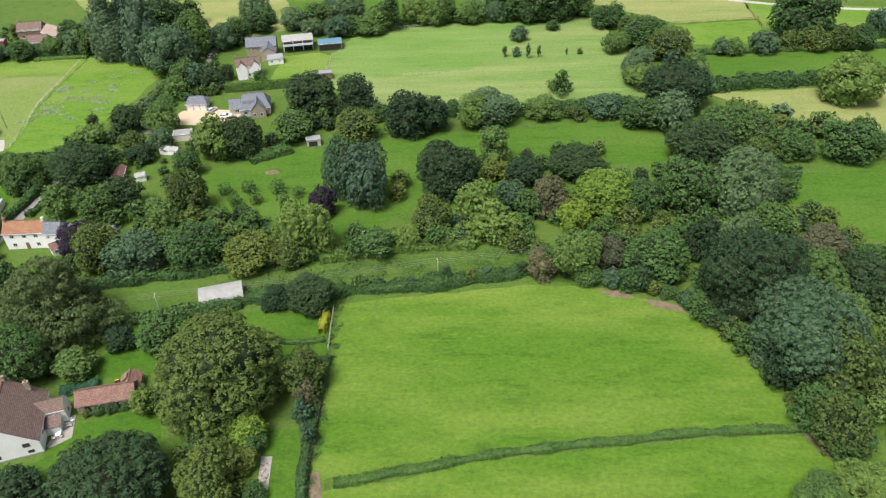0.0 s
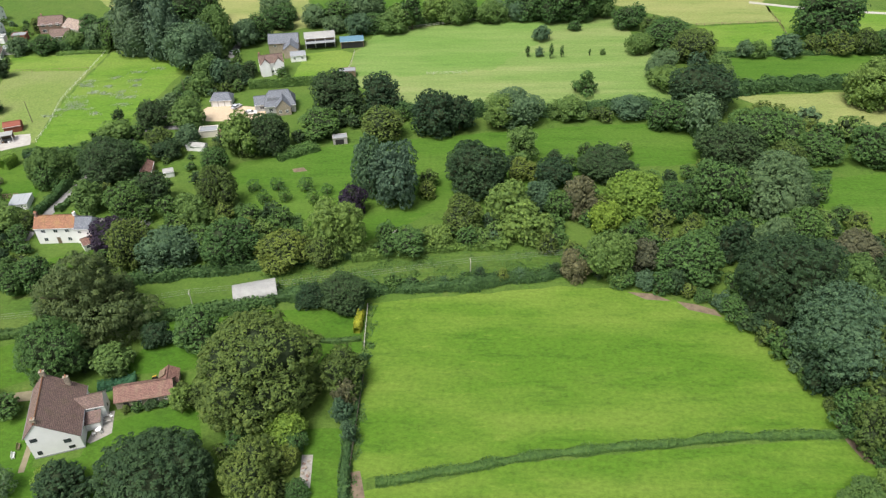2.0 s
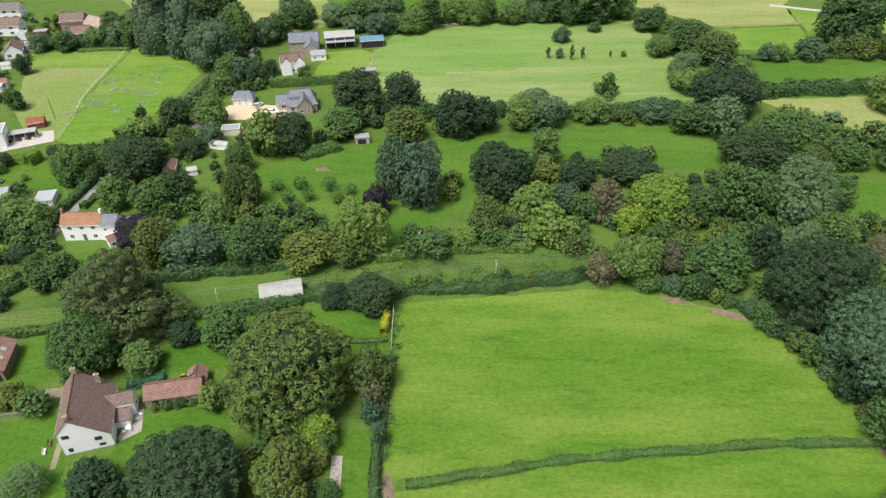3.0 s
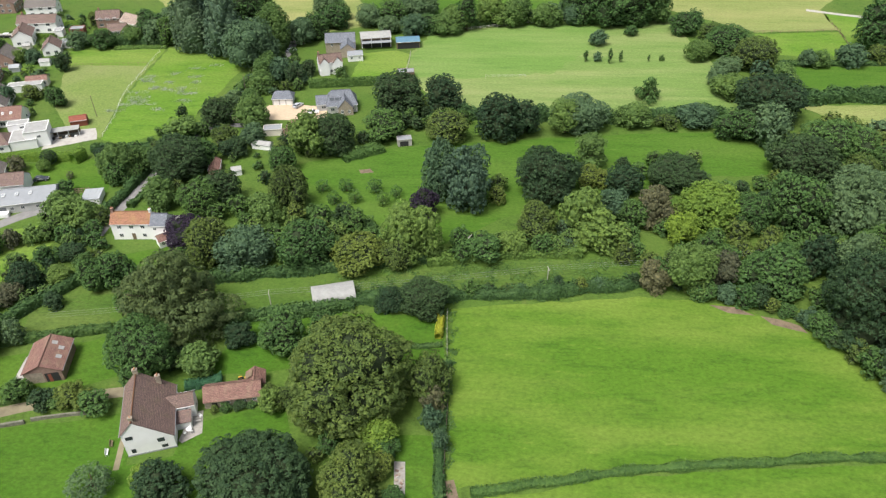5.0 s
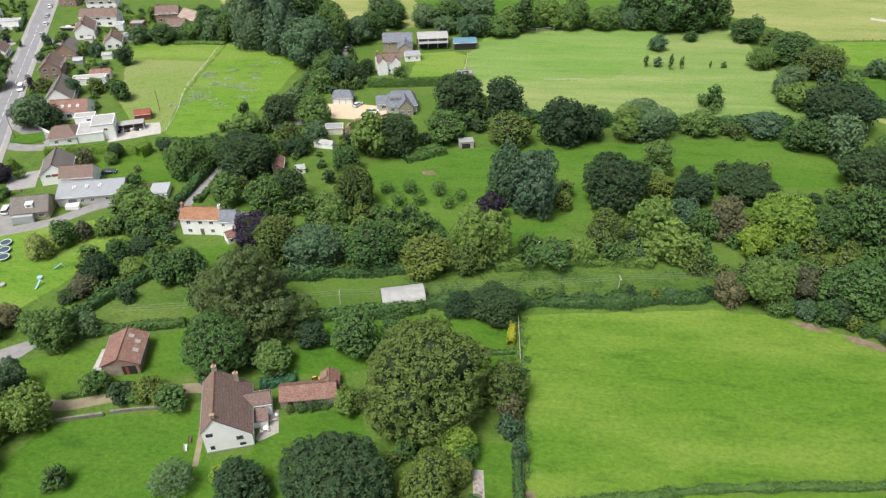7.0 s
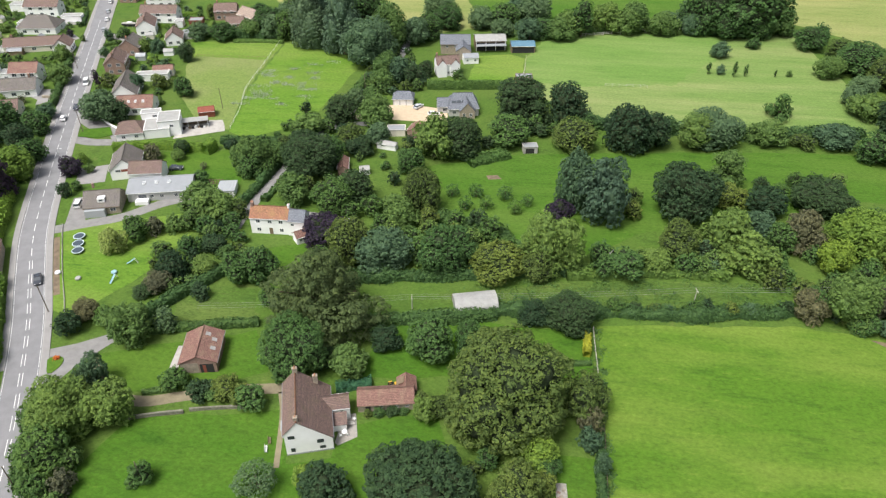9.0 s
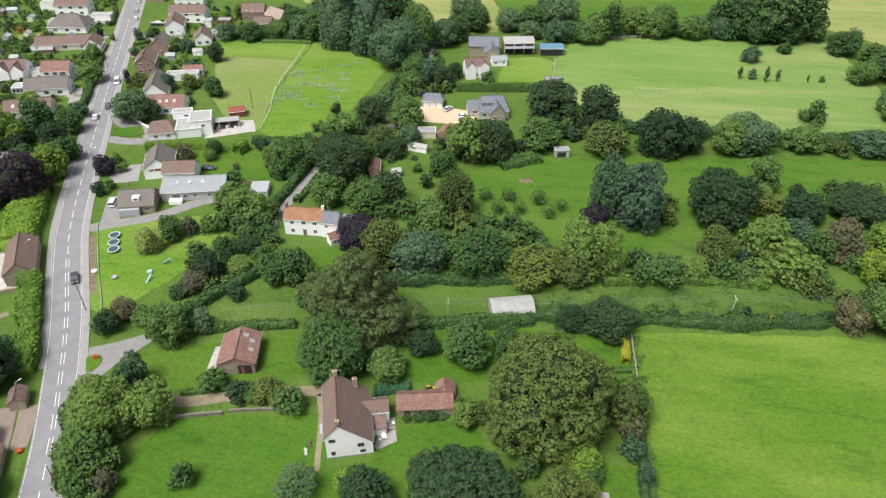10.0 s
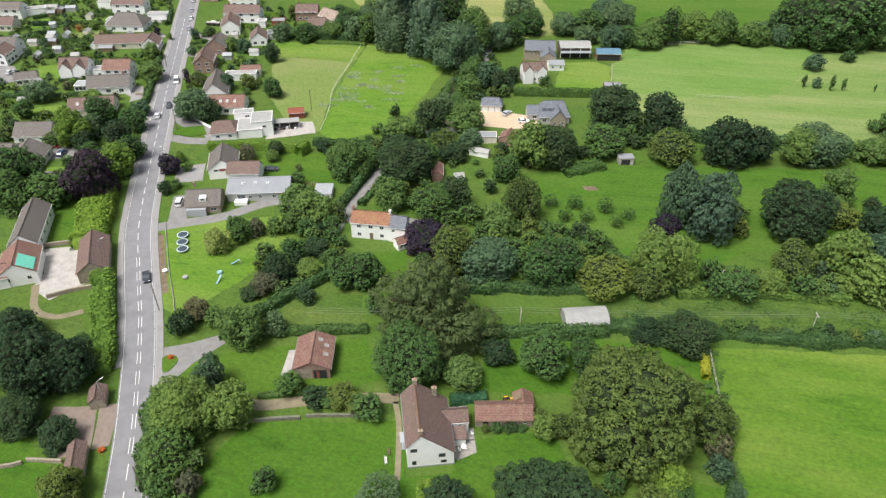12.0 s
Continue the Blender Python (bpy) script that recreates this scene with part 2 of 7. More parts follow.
PAINT = {"white": car_paint("white car paint", (0.75, 0.75, 0.75)), "silver": car_paint("silver car paint", (0.45, 0.47, 0.5)),
         "dark": car_paint("dark grey car paint", (0.035, 0.04, 0.05)), "red": car_paint("red car paint", (0.28, 0.02, 0.03)),
         "blue": car_paint("dark blue car paint", (0.03, 0.06, 0.13))}


# ---- small builders ----
def mesh_ob(name, verts, faces, mats, parent=None, label="", smooth=False):
    me = bpy.data.meshes.new(name)
    me.from_pydata([tuple(v) for v in verts], [], [tuple(f) for f in faces])
    for m in mats if isinstance(mats, (list, tuple)) else [mats]:
        me.materials.append(m)
    if smooth:
        me.shade_smooth()
    me.update()
    ob = new(name, me)
    ob.parent = parent
    if label:
        ob["label"] = label
    return ob


def part(name, bm, material, parent, label=""):
    me = bpy.data.meshes.new(name)
    bm.to_mesh(me)
    bm.free()
    me.materials.append(material)
    ob = new(name, me)
    ob.parent = parent
    if label:
        ob["label"] = label
    return ob


def box(bm, x0, y0, z0, x1, y1, z1, bevel=0.0):
    made = bmesh.ops.create_cube(bm, size=1.0, matrix=Matrix.Translation(((x0 + x1) / 2, (y0 + y1) / 2, (z0 + z1) / 2))
                                 @ Matrix.Diagonal((abs(x1 - x0), abs(y1 - y0), abs(z1 - z0), 1)))
    if bevel:
        es = list({e for v in made["verts"] for e in v.link_edges})
        bmesh.ops.bevel(bm, geom=es, offset=bevel, segments=1, affect="EDGES")
    return bm


def rod(bm, a, b, r0, r1=None, n=7):
    a, b = Vector(a), Vector(b)
    d = b - a
    m = Matrix.Translation((a + b) / 2) @ d.to_track_quat("Z", "Y").to_matrix().to_4x4()
    bmesh.ops.create_cone(bm, cap_ends=True, segments=n, radius1=r0, radius2=r0 if r1 is None else r1, depth=d.length, matrix=m)
    return bm


def boxes(*some, bevel=0.0):
    bm = bmesh.new()
    for b in some:
        box(bm, *b, bevel=bevel)
    return bm


def empty(name, m, label, category, group=""):
    ob = new(name)
    ob.matrix_basis = m
    return tagged(ob, label, category, group)


def strip(name, pts, left, right, z, mat, label="", thick=0.0):
    """A band along a line, from left to right of it (metres, to the line's right is plus)."""
    p = np.array(pts, float)
    d = np.gradient(p, axis=0)
    d /= np.linalg.norm(d, axis=1)[:, None]
    nrm = np.stack([d[:, 1], -d[:, 0]], 1)
    a, b = p + nrm * left, p + nrm * right
    n = len(p)
    verts = [(*q, z) for q in a] + [(*q, z) for q in b]
    faces = [(i, n + i, n + i + 1, i + 1) for i in range(n - 1)]
    if thick:
        verts += [(*q, z - thick) for q in a] + [(*q, z - thick) for q in b]
        for i in range(n - 1):
            faces += [(2 * n + i, i, i + 1, 2 * n + i + 1), (n + i, 3 * n + i, 3 * n + i + 1, n + i + 1)]
        faces += [(0, 2 * n, 3 * n, n), (n - 1, 2 * n - 1, 4 * n - 1, 3 * n - 1)]
    ob = mesh_ob(name, verts, faces, mat)
    return tagged(ob, label, name.split("_")[0], kind="structure")


def curve_line(pts, step=3.0):
    """A smooth line through some points, in even steps."""
    p = [np.array(q, float) for q in pts]
    p = [2 * p[0] - p[1], *p, 2 * p[-1] - p[-2]]
    out = []
    for i in range(1, len(p) - 2):
        k = max(1, round(np.linalg.norm(p[i + 1] - p[i]) / step))
        for j in range(k):
            t = j / k
            a, b, c, d = p[i - 1], p[i], p[i + 1], p[i + 2]
            out.append(0.5 * (2 * b + (c - a) * t + (2 * a - 5 * b + 4 * c - d) * t * t + (3 * b - a - 3 * c + d) * t ** 3))
    out.append(p[-2])
    return np.array(out)


def patch(name, mat, z, pts, label="", wobble=0.6, thick=0.0):
    """A piece of ground with a slightly uneven edge."""
    rng = random.Random(len(pts) * 97 + int(abs(pts[0][0]) * 10))
    ring = []
    for i, a in enumerate(pts):
        b = pts[(i + 1) % len(pts)]
        k = max(1, int(math.dist(a, b) / 4))
        for j in range(k):
            t = j / k
            w = wobble if j else 0
            ring.append((a[0] + (b[0] - a[0]) * t + rng.uniform(-w, w), a[1] + (b[1] - a[1]) * t + rng.uniform(-w, w), z))
    bm = bmesh.new()
    f = bm.faces.new([bm.verts.new(v) for v in ring])
    bmesh.ops.recalc_face_normals(bm, faces=[f])
    bm.normal_update()
    if f.normal.z < 0:
        f.normal_flip()
    if thick:
        r = bmesh.ops.extrude_face_region(bm, geom=[f])
        bmesh.ops.translate(bm, verts=[v for v in r["geom"] if isinstance(v, bmesh.types.BMVert)], vec=(0, 0, thick))
    bmesh.ops.triangulate(bm, faces=[x for x in bm.faces if len(x.verts) > 4])
    ob = part(name, bm, mat, None)
    return tagged(ob, label, name.split("_")[0], kind="structure")


# ---- foliage ----
def leaf_quads(P, N, size, rng, drop=0.0):
    """Bent leaf sprays at points P facing along N: vertices and faces."""
    k = len(P)
    N = N / np.linalg.norm(N, axis=1)[:, None]
    up = rng.normal(size=(k, 3))
    if drop:
        up = up * (1 - drop) + np.array([0, 0, -1.0]) * drop * 2
    U = up - (up * N).sum(1)[:, None] * N
    U /= np.linalg.norm(U, axis=1)[:, None] + 1e-9
    V = np.cross(N, U)
    s = size * rng.uniform(0.65, 1.35, (k, 1))
    a, b = s * (1 + 0.9 * drop), s * (0.72 - 0.3 * drop)
    v = np.stack([P - U * a, P + V * b - N * s * 0.12, P + U * a - N * s * 0.25, P - V * b], 1).reshape(-1, 3)
    f = np.arange(4 * k).reshape(-1, 4)
    return v, f


def leaf_mesh(name, v, f, mat, core=None, slots=None, inner=None):
    """One mesh of leaf quads and, inside them, a core of triangles."""
    cv, cf = core if core else (np.zeros((0, 3)), np.zeros((0, 3), int))
    me = bpy.data.meshes.new(name)
    nv = len(v)
    me.vertices.add(nv + len(cv))
    me.vertices.foreach_set("co", np.concatenate([v, cv]).astype(np.float32).ravel())
    loops = np.concatenate([f.ravel(), (cf + nv).ravel()]).astype(np.int32)
    me.loops.add(len(loops))
    me.loops.foreach_set("vertex_index", loops)
    me.polygons.add(len(f) + len(cf))
    starts = np.concatenate([np.arange(len(f)) * 4, len(f) * 4 + np.arange(len(cf)) * 3]).astype(np.int32)
    me.polygons.foreach_set("loop_start", starts)
    kinds = mat if isinstance(mat, list) else [mat]
    # Without inner, single pale kinds keep their colour; other cores get the painted shade.
    for m in (*kinds, inner or (kinds[0] if kinds[0] in PALE and len(kinds) == 1 else M_CORE_SHADE)):
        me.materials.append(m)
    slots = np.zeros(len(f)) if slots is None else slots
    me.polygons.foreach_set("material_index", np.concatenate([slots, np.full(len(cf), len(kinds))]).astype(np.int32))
    me.update(calc_edges=True)
    return me


def ball_mesh(fine):
    bm = bmesh.new()
    bmesh.ops.create_icosphere(bm, subdivisions=fine, radius=1.0)
    v = np.array([x.co[:] for x in bm.verts])
    f = np.array([[y.index for y in x.verts] for x in bm.faces])
    bm.free()
    return v, f


BALL, COARSE_BALL = ball_mesh(2), ball_mesh(1)
SIZES = {"S": (2.2, 800, 0.24, 7), "M": (4.4, 2500, 0.29, 10), "L": (7.4, 5600, 0.33, 15), "X": (10.5, 11000, 0.34, 22)}


def lobes_of(shape, r, h, n, rng):
    """Centres and radii (x, y, z) of the main clumps that make a crown."""
    u = rng.uniform(0, 1, n)
    th = np.arange(n) * 2.39996 + rng.uniform(0, 0.7, n)
    if shape == "conifer":
        z = h * (0.06 + 0.86 * (np.arange(n) + u) / n)
        q = r * (1 - z / h) ** 0.8 * rng.uniform(0.3, 0.6, n)
        rad = np.stack([r * 0.42 * (1.12 - z / h) + 0.1 * r] * 3, 1) * rng.uniform(0.8, 1.2, (n, 1)) * [1, 1, 1.5]
        return np.stack([q * np.cos(th), q * np.sin(th), z], 1), rad
    if shape == "cedar":
        t = (np.arange(n) + u) / n
        z = h * (0.1 + 0.84 * t)
        q = r * rng.uniform(0.25, 0.78, n) * (1.04 - 0.92 * t)
        rad = np.stack([r * rng.uniform(0.24, 0.36, n) * (1.15 - 0.6 * t)] * 3, 1) * [1, 1, 0.5]
        return np.stack([q * np.cos(th), q * np.sin(th), z], 1), rad
    if shape == "topiary":
        return np.array([[0, 0, h * 0.5]]), np.array([[r * 0.92, r * 0.92, h * 0.47]])
    lop = 1 + 0.16 * np.sin(th + rng.uniform(0, 6.28)) + 0.12 * np.sin(2 * th + rng.uniform(0, 6.28))
    zz = 1 - 1.95 * (np.arange(n) + 0.5) / n
    zz = np.clip(zz + rng.normal(0, 0.1, n), -0.95, 1)
    peak, foot = rng.uniform(0.42, 0.72), rng.uniform(0.1, 0.35)
    ring = np.where(zz > 0, np.clip(1 - zz * zz, 0.02, 1) ** peak, 1 - foot * zz * zz)
    deep = rng.uniform(0.42, 0.68, n) * lop
    c = np.stack([np.cos(th) * ring * r * deep, np.sin(th) * ring * r * deep, h * (0.5 + zz * np.where(zz < 0, 0.38, 0.32) * rng.uniform(0.85, 1.05, n))], 1)
    rad = np.stack([r * rng.uniform(0.29, 0.50, n) * (14 / (n + 3)) ** 0.2] * 3, 1)
    rad[:, 2] *= min(1.15, 0.52 * h / r)
    if shape == "willow":
        rad *= [0.85, 0.85, 1.3]
    return c, rad


def bunches_of(shape, c, rad, clump, rng):
    """Centres, radii and outward directions of the small leaf clumps that cover the main lobes."""
    want = int(6.5 * (rad[:, 0] * (rad[:, 0] + rad[:, 2])).sum() / clump ** 2) + 60
    area = rad[:, 0] * (rad[:, 0] + rad[:, 2])
    k = rng.choice(len(c), want, p=area / area.sum())
    d = rng.normal(size=(want, 3)) + [0, 0, 0.25]
    d /= np.linalg.norm(d, axis=1)[:, None]
    p = c[k] + rad[k] * d
    free = np.ones(want, bool)
    for j in range(len(c)):
        free &= (((p - c[j]) / rad[j]) ** 2).sum(1) > np.where(k == j, 0.0, 0.9)
    p, d, k = p[free], (d / rad[k])[free], k[free]
    gap = clump * (0.92 if shape != "topiary" else 0.7)
    keep, cells = [], {}
    for i, q in enumerate(p.tolist()):
        cell = (int(q[0] // gap), int(q[1] // gap), int(q[2] // gap))
        near = [m for x in (-1, 0, 1) for y in (-1, 0, 1) for z in (-1, 0, 1) for m in cells.get((cell[0] + x, cell[1] + y, cell[2] + z), ())]
        if all((q[0] - m[0]) ** 2 + (q[1] - m[1]) ** 2 + (q[2] - m[2]) ** 2 > gap * gap for m in near):
            cells.setdefault(cell, []).append(q)
            keep.append(i)
    p, d = p[keep], d[keep]
    d /= np.linalg.norm(d, axis=1)[:, None]
    size = clump * rng.uniform(0.72, 1.3, len(p))
    return p + d * (rng.uniform(-0.7, 0.6, len(p)) * clump * (1.0 if shape != "topiary" else 0.1))[:, None], size, d


def crown_data(shape, r, h, count, size, n, seed, clump=None):
    """A crown: lobes, covered with small leafy clumps that stand clear of one another, round solid inner balls, most
    coloured as the shade between clumps.
    """
    rng = np.random.default_rng(seed)
    c0, rad0 = lobes_of(shape, r, h, n, rng)
    clump = clump or 0.3 + 0.052 * r
    p0, s0, d0 = bunches_of(shape, c0, rad0, clump, rng)
    ok = p0[:, 2] > 0.03 * h
    p0, s0, d0 = p0[ok], s0[ok], d0[ok]
    k = rng.choice(len(p0), count, p=s0 ** 2 / (s0 ** 2).sum())
    rise = np.array([0, 0, 0.75 if shape != "topiary" else 0.1])
    axis = d0[k] + rise
    axis /= np.linalg.norm(axis, axis=1)[:, None]
    d = rng.normal(size=(count, 3)) * 0.85 + axis
    d /= np.linalg.norm(d, axis=1)[:, None]
    P = p0[k] + d * (s0[k] * rng.uniform(0.72, 1.15, count))[:, None] * [1, 1, 0.85]
    N = d + [0, 0, 0.2] + rng.normal(0, 0.17, (count, 3))
    P[:, 2] = np.maximum(P[:, 2], 0.02 * h)
    fit = np.array([r / np.percentile(np.hypot(P[:, 0], P[:, 1]), 96)] * 2 + [h / np.percentile(P[:, 2], 99.3)])
    P, c0, rad0 = P * fit, c0 * fit, rad0 * fit
    v, f = leaf_quads(P, N, size, rng, {"willow": 0.5, "cedar": 0.6}.get(shape, 0.15))
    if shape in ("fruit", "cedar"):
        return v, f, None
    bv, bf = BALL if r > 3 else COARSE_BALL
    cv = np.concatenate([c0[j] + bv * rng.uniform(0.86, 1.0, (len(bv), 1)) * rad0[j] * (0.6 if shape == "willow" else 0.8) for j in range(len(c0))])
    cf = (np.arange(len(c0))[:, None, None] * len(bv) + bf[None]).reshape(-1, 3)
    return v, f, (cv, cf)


def trunk_bm(r, h, rng, shape):
    bm = bmesh.new()
    t = 0.055 * r + 0.06
    top = 0.55 if shape != "conifer" else 0.9
    rod(bm, (0, 0, -0.1), (0, 0, h * 0.22), t * 1.25, t, 8)
    rod(bm, (0, 0, h * 0.22), (rng.uniform(-0.05, 0.05) * r, rng.uniform(-0.05, 0.05) * r, h * top), t, t * 0.4, 7)
    for i in range(5 if shape != "conifer" else 0):
        a = i * 1.257 + rng.uniform(-0.4, 0.4)
        rod(bm, (0, 0, h * (0.18 + 0.05 * i)), (math.cos(a) * r * 0.6, math.sin(a) * r * 0.6, h * rng.uniform(0.4, 0.62)), t * 0.5, t * 0.15, 5)
    return bm


TREE_WORDS = {
    ("round", "dark"): "dense dark green oak with a domed crown", ("round", "mid"): "full green broadleaf tree with a billowing crown",
    ("round", "light"): "light green ash tree with an open crown", ("round", "olive"): "olive-green broadleaf tree tinged with brown",
    ("round", "yellow"): "bright yellow-green broadleaf tree", ("round", "grey"): "grey-green broadleaf tree with a rounded crown",
    ("round", "purple"): "dark purple copper beech with a rounded crown", ("round", "brown"): "reddish-brown hawthorn tree with a ragged crown",
    ("willow", "grey"): "tall grey-green willow with drooping shoots", ("willow", "spruce"): "dark grey-green willow with dense shoots", ("cedar", "mid"): "lone spreading green tree in the pasture",
    ("willow", "light"): "light green weeping willow with hanging shoots",
    ("conifer", "spruce"): "tall dark blue-green conifer", ("cedar", "cedar"): "old cedar with layered brownish-green boughs",
    ("slim", "light"): "slim upright light green poplar", ("slim", "mid"): "small upright green tree standing in grass",
    ("slim", "dark"): "narrow dark green evergreen shrub", ("slim", "grey"): "egg-shaped pale green shrub by the fence", ("slim", "purple"): "small upright purple-leaved tree",
    ("fruit", "mid"): "small open fruit tree in rough grass", ("fruit", "brown"): "small rusty-leaved garden shrub",
    ("fruit", "grey"): "pale grey-green garden tree on a lawn", ("topiary", "light"): "clipped round light green shrub on a lawn",
    ("topiary", "dark"): "clipped round dark green shrub", ("fruit", "rust"): "rounded rust-red shrub among back gardens",
    ("willow", "weeping"): "small pale yellow-green weeping willow on a lawn",
}
PROTO, TALLY, TREES = {}, {}, []


def tree(shape, colour, x, y, r, h):
    """A tree or shrub: its crown's radius and its height in metres."""
    size = "S" if r < 3.1 else "M" if r < 5.9 else "L" if r < 9.5 else "X"
    r0, count, leaf, lobes = SIZES[size]
    far = y > 205
    near = y < 126
    count, leaf = (int(count * 0.5), leaf * 1.12) if far else (int(count * 2.2), leaf * 0.64) if near else (int(count * 1.25), leaf * 0.82)
    key0 = (shape, colour, size, far, near)
    TALLY[key0] = TALLY.get(key0, -1) + 1
    key = (*key0, TALLY[key0] % (3 if shape == "round" else 1))
    h0 = r0 * {"slim": 3.0, "conifer": 3.0, "willow": 2.0, "topiary": 2.0}.get(shape, 1.8)
    seed = (TALLY[key0] * 131 + len(PROTO) * 17) % 9973
    rng = random.Random(seed)
    small = h < 3.6
    m = pose(x, y, 0, 0, 0, rng.uniform(0, 360)) @ Matrix.Diagonal((r / r0, r / r0, h / h0, 1))
    if key in PROTO:
        ob = copy_thing(PROTO[key], m)
        ob.name = "shrub" if small else "tree"
    else:
        ob = new("shrub" if small else "tree")
        ob.matrix_basis = m
        part("trunk", trunk_bm(r0, h0, rng, shape), M_BARK, ob)
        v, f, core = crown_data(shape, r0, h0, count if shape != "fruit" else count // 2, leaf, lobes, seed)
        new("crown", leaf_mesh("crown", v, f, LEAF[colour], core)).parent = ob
        PROTO[key] = ob
    words = TREE_WORDS.get((shape, colour), "green tree with a rounded crown")
    if small:
        words = words.replace("tree", "shrub").replace("oak", "shrub").replace("copper beech", "shrub").replace("willow", "shrub")
    tagged(ob, words, "shrub" if small else "tree")
    TREES.append((x, y, r))
    return ob


def hedge(label, colour, pts, width, height, wild=0.2, size=0.26, density=16.0, seed=1, name="hedge", base=0.0):
    """A hedge along a line: a leafy skin with an uneven top over a solid core."""
    rng = np.random.default_rng(seed)
    line = curve_line(pts, 1.5)
    d = np.gradient(line, axis=0)
    d /= np.linalg.norm(d, axis=1)[:, None]
    nrm = np.stack([d[:, 1], -d[:, 0]], 1)
    n = len(line)
    wob = 1 + wild * np.array([noise.noise(Vector((i * 0.33, seed * 7.1, 0))) * 1.6 for i in range(n)])
    half = 0.5 * width * (1 + 0.6 * (wob - 1))
    top = height * wob
    shift = nrm * (wild * width * 0.35 * np.array([noise.noise(Vector((i * 0.21, seed * 3.3, 5))) for i in range(n)]))[:, None]
    length = np.linalg.norm(np.diff(line, axis=0), axis=1).sum()
    count = int(density * 1.5 * length * (width + 2 * height) / 4)
    t = rng.uniform(0, n - 1.001, count)
    i = t.astype(int)
    f = (t - i)[:, None]
    mid = (line[i] + shift[i]) * (1 - f) + (line[i + 1] + shift[i + 1]) * f
    hw, hh = half[i] * (1 - f[:, 0]) + half[i + 1] * f[:, 0], top[i] * (1 - f[:, 0]) + top[i + 1] * f[:, 0]
    k = rng.uniform(0.9, 1.06 + wild * 0.3, count)
    on_top = rng.uniform(0, 1, count) < width / (width + 2 * height)
    side = np.where(rng.uniform(0, 1, count) < 0.5, -1.0, 1.0)
    up = rng.uniform(0, 1, count)
    cx = np.where(on_top, rng.uniform(-1, 1, count), side * (1 - 0.3 * up ** 5))
    cz = np.where(on_top, 1 - 0.3 * np.abs(cx) ** 5, up)
    lump = np.array([noise.noise(Vector((x * 0.55, y * 0.55, seed))) for x, y in mid + nrm[i] * (cx * hw)[:, None]])
    P = np.concatenate([mid + nrm[i] * (cx * hw * k)[:, None], (np.maximum(hh * cz * np.where(on_top, k + lump * (0.05 + 0.3 * wild), 1), 0.05) + base)[:, None]], 1)
    N = np.concatenate([nrm[i] * np.where(on_top, 0.0, side)[:, None], np.where(on_top, 1.0, 0.35)[:, None]], 1) + rng.normal(0, 0.36, (count, 3))
    v, q = leaf_quads(P, N, size, rng)
    ring = [(-0.85, 0.0), (-0.82, 0.6), (-0.6, 0.82), (0.6, 0.82), (0.82, 0.6), (0.85, 0.0)]
    cv, cf = [], []
    for j in range(n):
        for u, z in ring:
            cv.append((*(line[j] + shift[j] + nrm[j] * half[j] * u), top[j] * z + base))
    m = len(ring)
    for j in range(n - 1):
        for s in range(m - 1):
            b = j * m + s
            cf += [(b, b + 1, b + m + 1), (b, b + m + 1, b + m)]
    for b in (0, (n - 1) * m):
        cf += [(b, b + s, b + s + 1) for s in range(1, m - 1)]
    ob = new(name, leaf_mesh(name, v, q, LEAF[colour], (np.array(cv), np.array(cf)), None, LEAF[colour]))
    return tagged(ob, label, "hedge")


def tufts(name, label, mat, spots, size, seed=3):
    """Loose tufts of grass and weeds: (x, y, spread, count) each."""
    rng = np.random.default_rng(seed)
    P = []
    for x, y, s, k in spots:
        p = np.concatenate([rng.normal(0, s, (k, 2)) + (x, y), rng.uniform(0.05, 0.35, (k, 1))], 1)
        P.append(p)
    P = np.concatenate(P)
    v, f = leaf_quads(P, rng.normal(0, 0.5, (len(P), 3)) + (0, 0, 0.9), size, rng)
    ob = new(name, leaf_mesh(name, v, f, mat))
    return tagged(ob, label, "grass", kind="stuff")


# ---- buildings ----
BUILT = []


def prism_uv(me):
    """Metre-sized texture coordinates that follow each face's own slope."""
    uv = me.uv_layers.new(name="UVMap")
    for p in me.polygons:
        nz = p.normal
        across = Vector((0, 0, 1)).cross(nz)
        across = across.normalized() if across.length > 1e-4 else Vector((1, 0, 0))
        up = nz.cross(across)
        for li in p.loop_indices:
            c = me.vertices[me.loops[li].vertex_index].co
            uv.data[li].uv = (c.dot(across), c.dot(up))


def window_on(thing, at, turn, w, h, bars=1, frame_mat=None, pane_mat=None, name="window"):
    """A window on a wall; its local y points into the wall."""
    f = 0.08
    bm = boxes((-w / 2, -0.05, -h / 2, -w / 2 + f, 0.04, h / 2), (w / 2 - f, -0.05, -h / 2, w / 2, 0.04, h / 2),
               (-w / 2 + f, -0.05, h / 2 - f, w / 2 - f, 0.04, h / 2), (-w / 2 + f, -0.05, -h / 2, w / 2 - f, 0.04, -h / 2 + f))
    for i in range(bars):
        x = -w / 2 + w * (i + 1) / (bars + 1)
        box(bm, x - 0.03, -0.04, -h / 2 + f, x + 0.03, 0.03, h / 2 - f)
    ob = part(name, bm, frame_mat or M_FRAME, thing)
    ob.matrix_basis = Matrix.Translation(at) @ pose(0, 0, 0, 0, 0, turn)
    pane = part("pane", boxes((-w / 2 + f, -0.015, -h / 2 + f, w / 2 - f, 0.02, h / 2 - f)), pane_mat or M_GLASS, ob)
    return ob


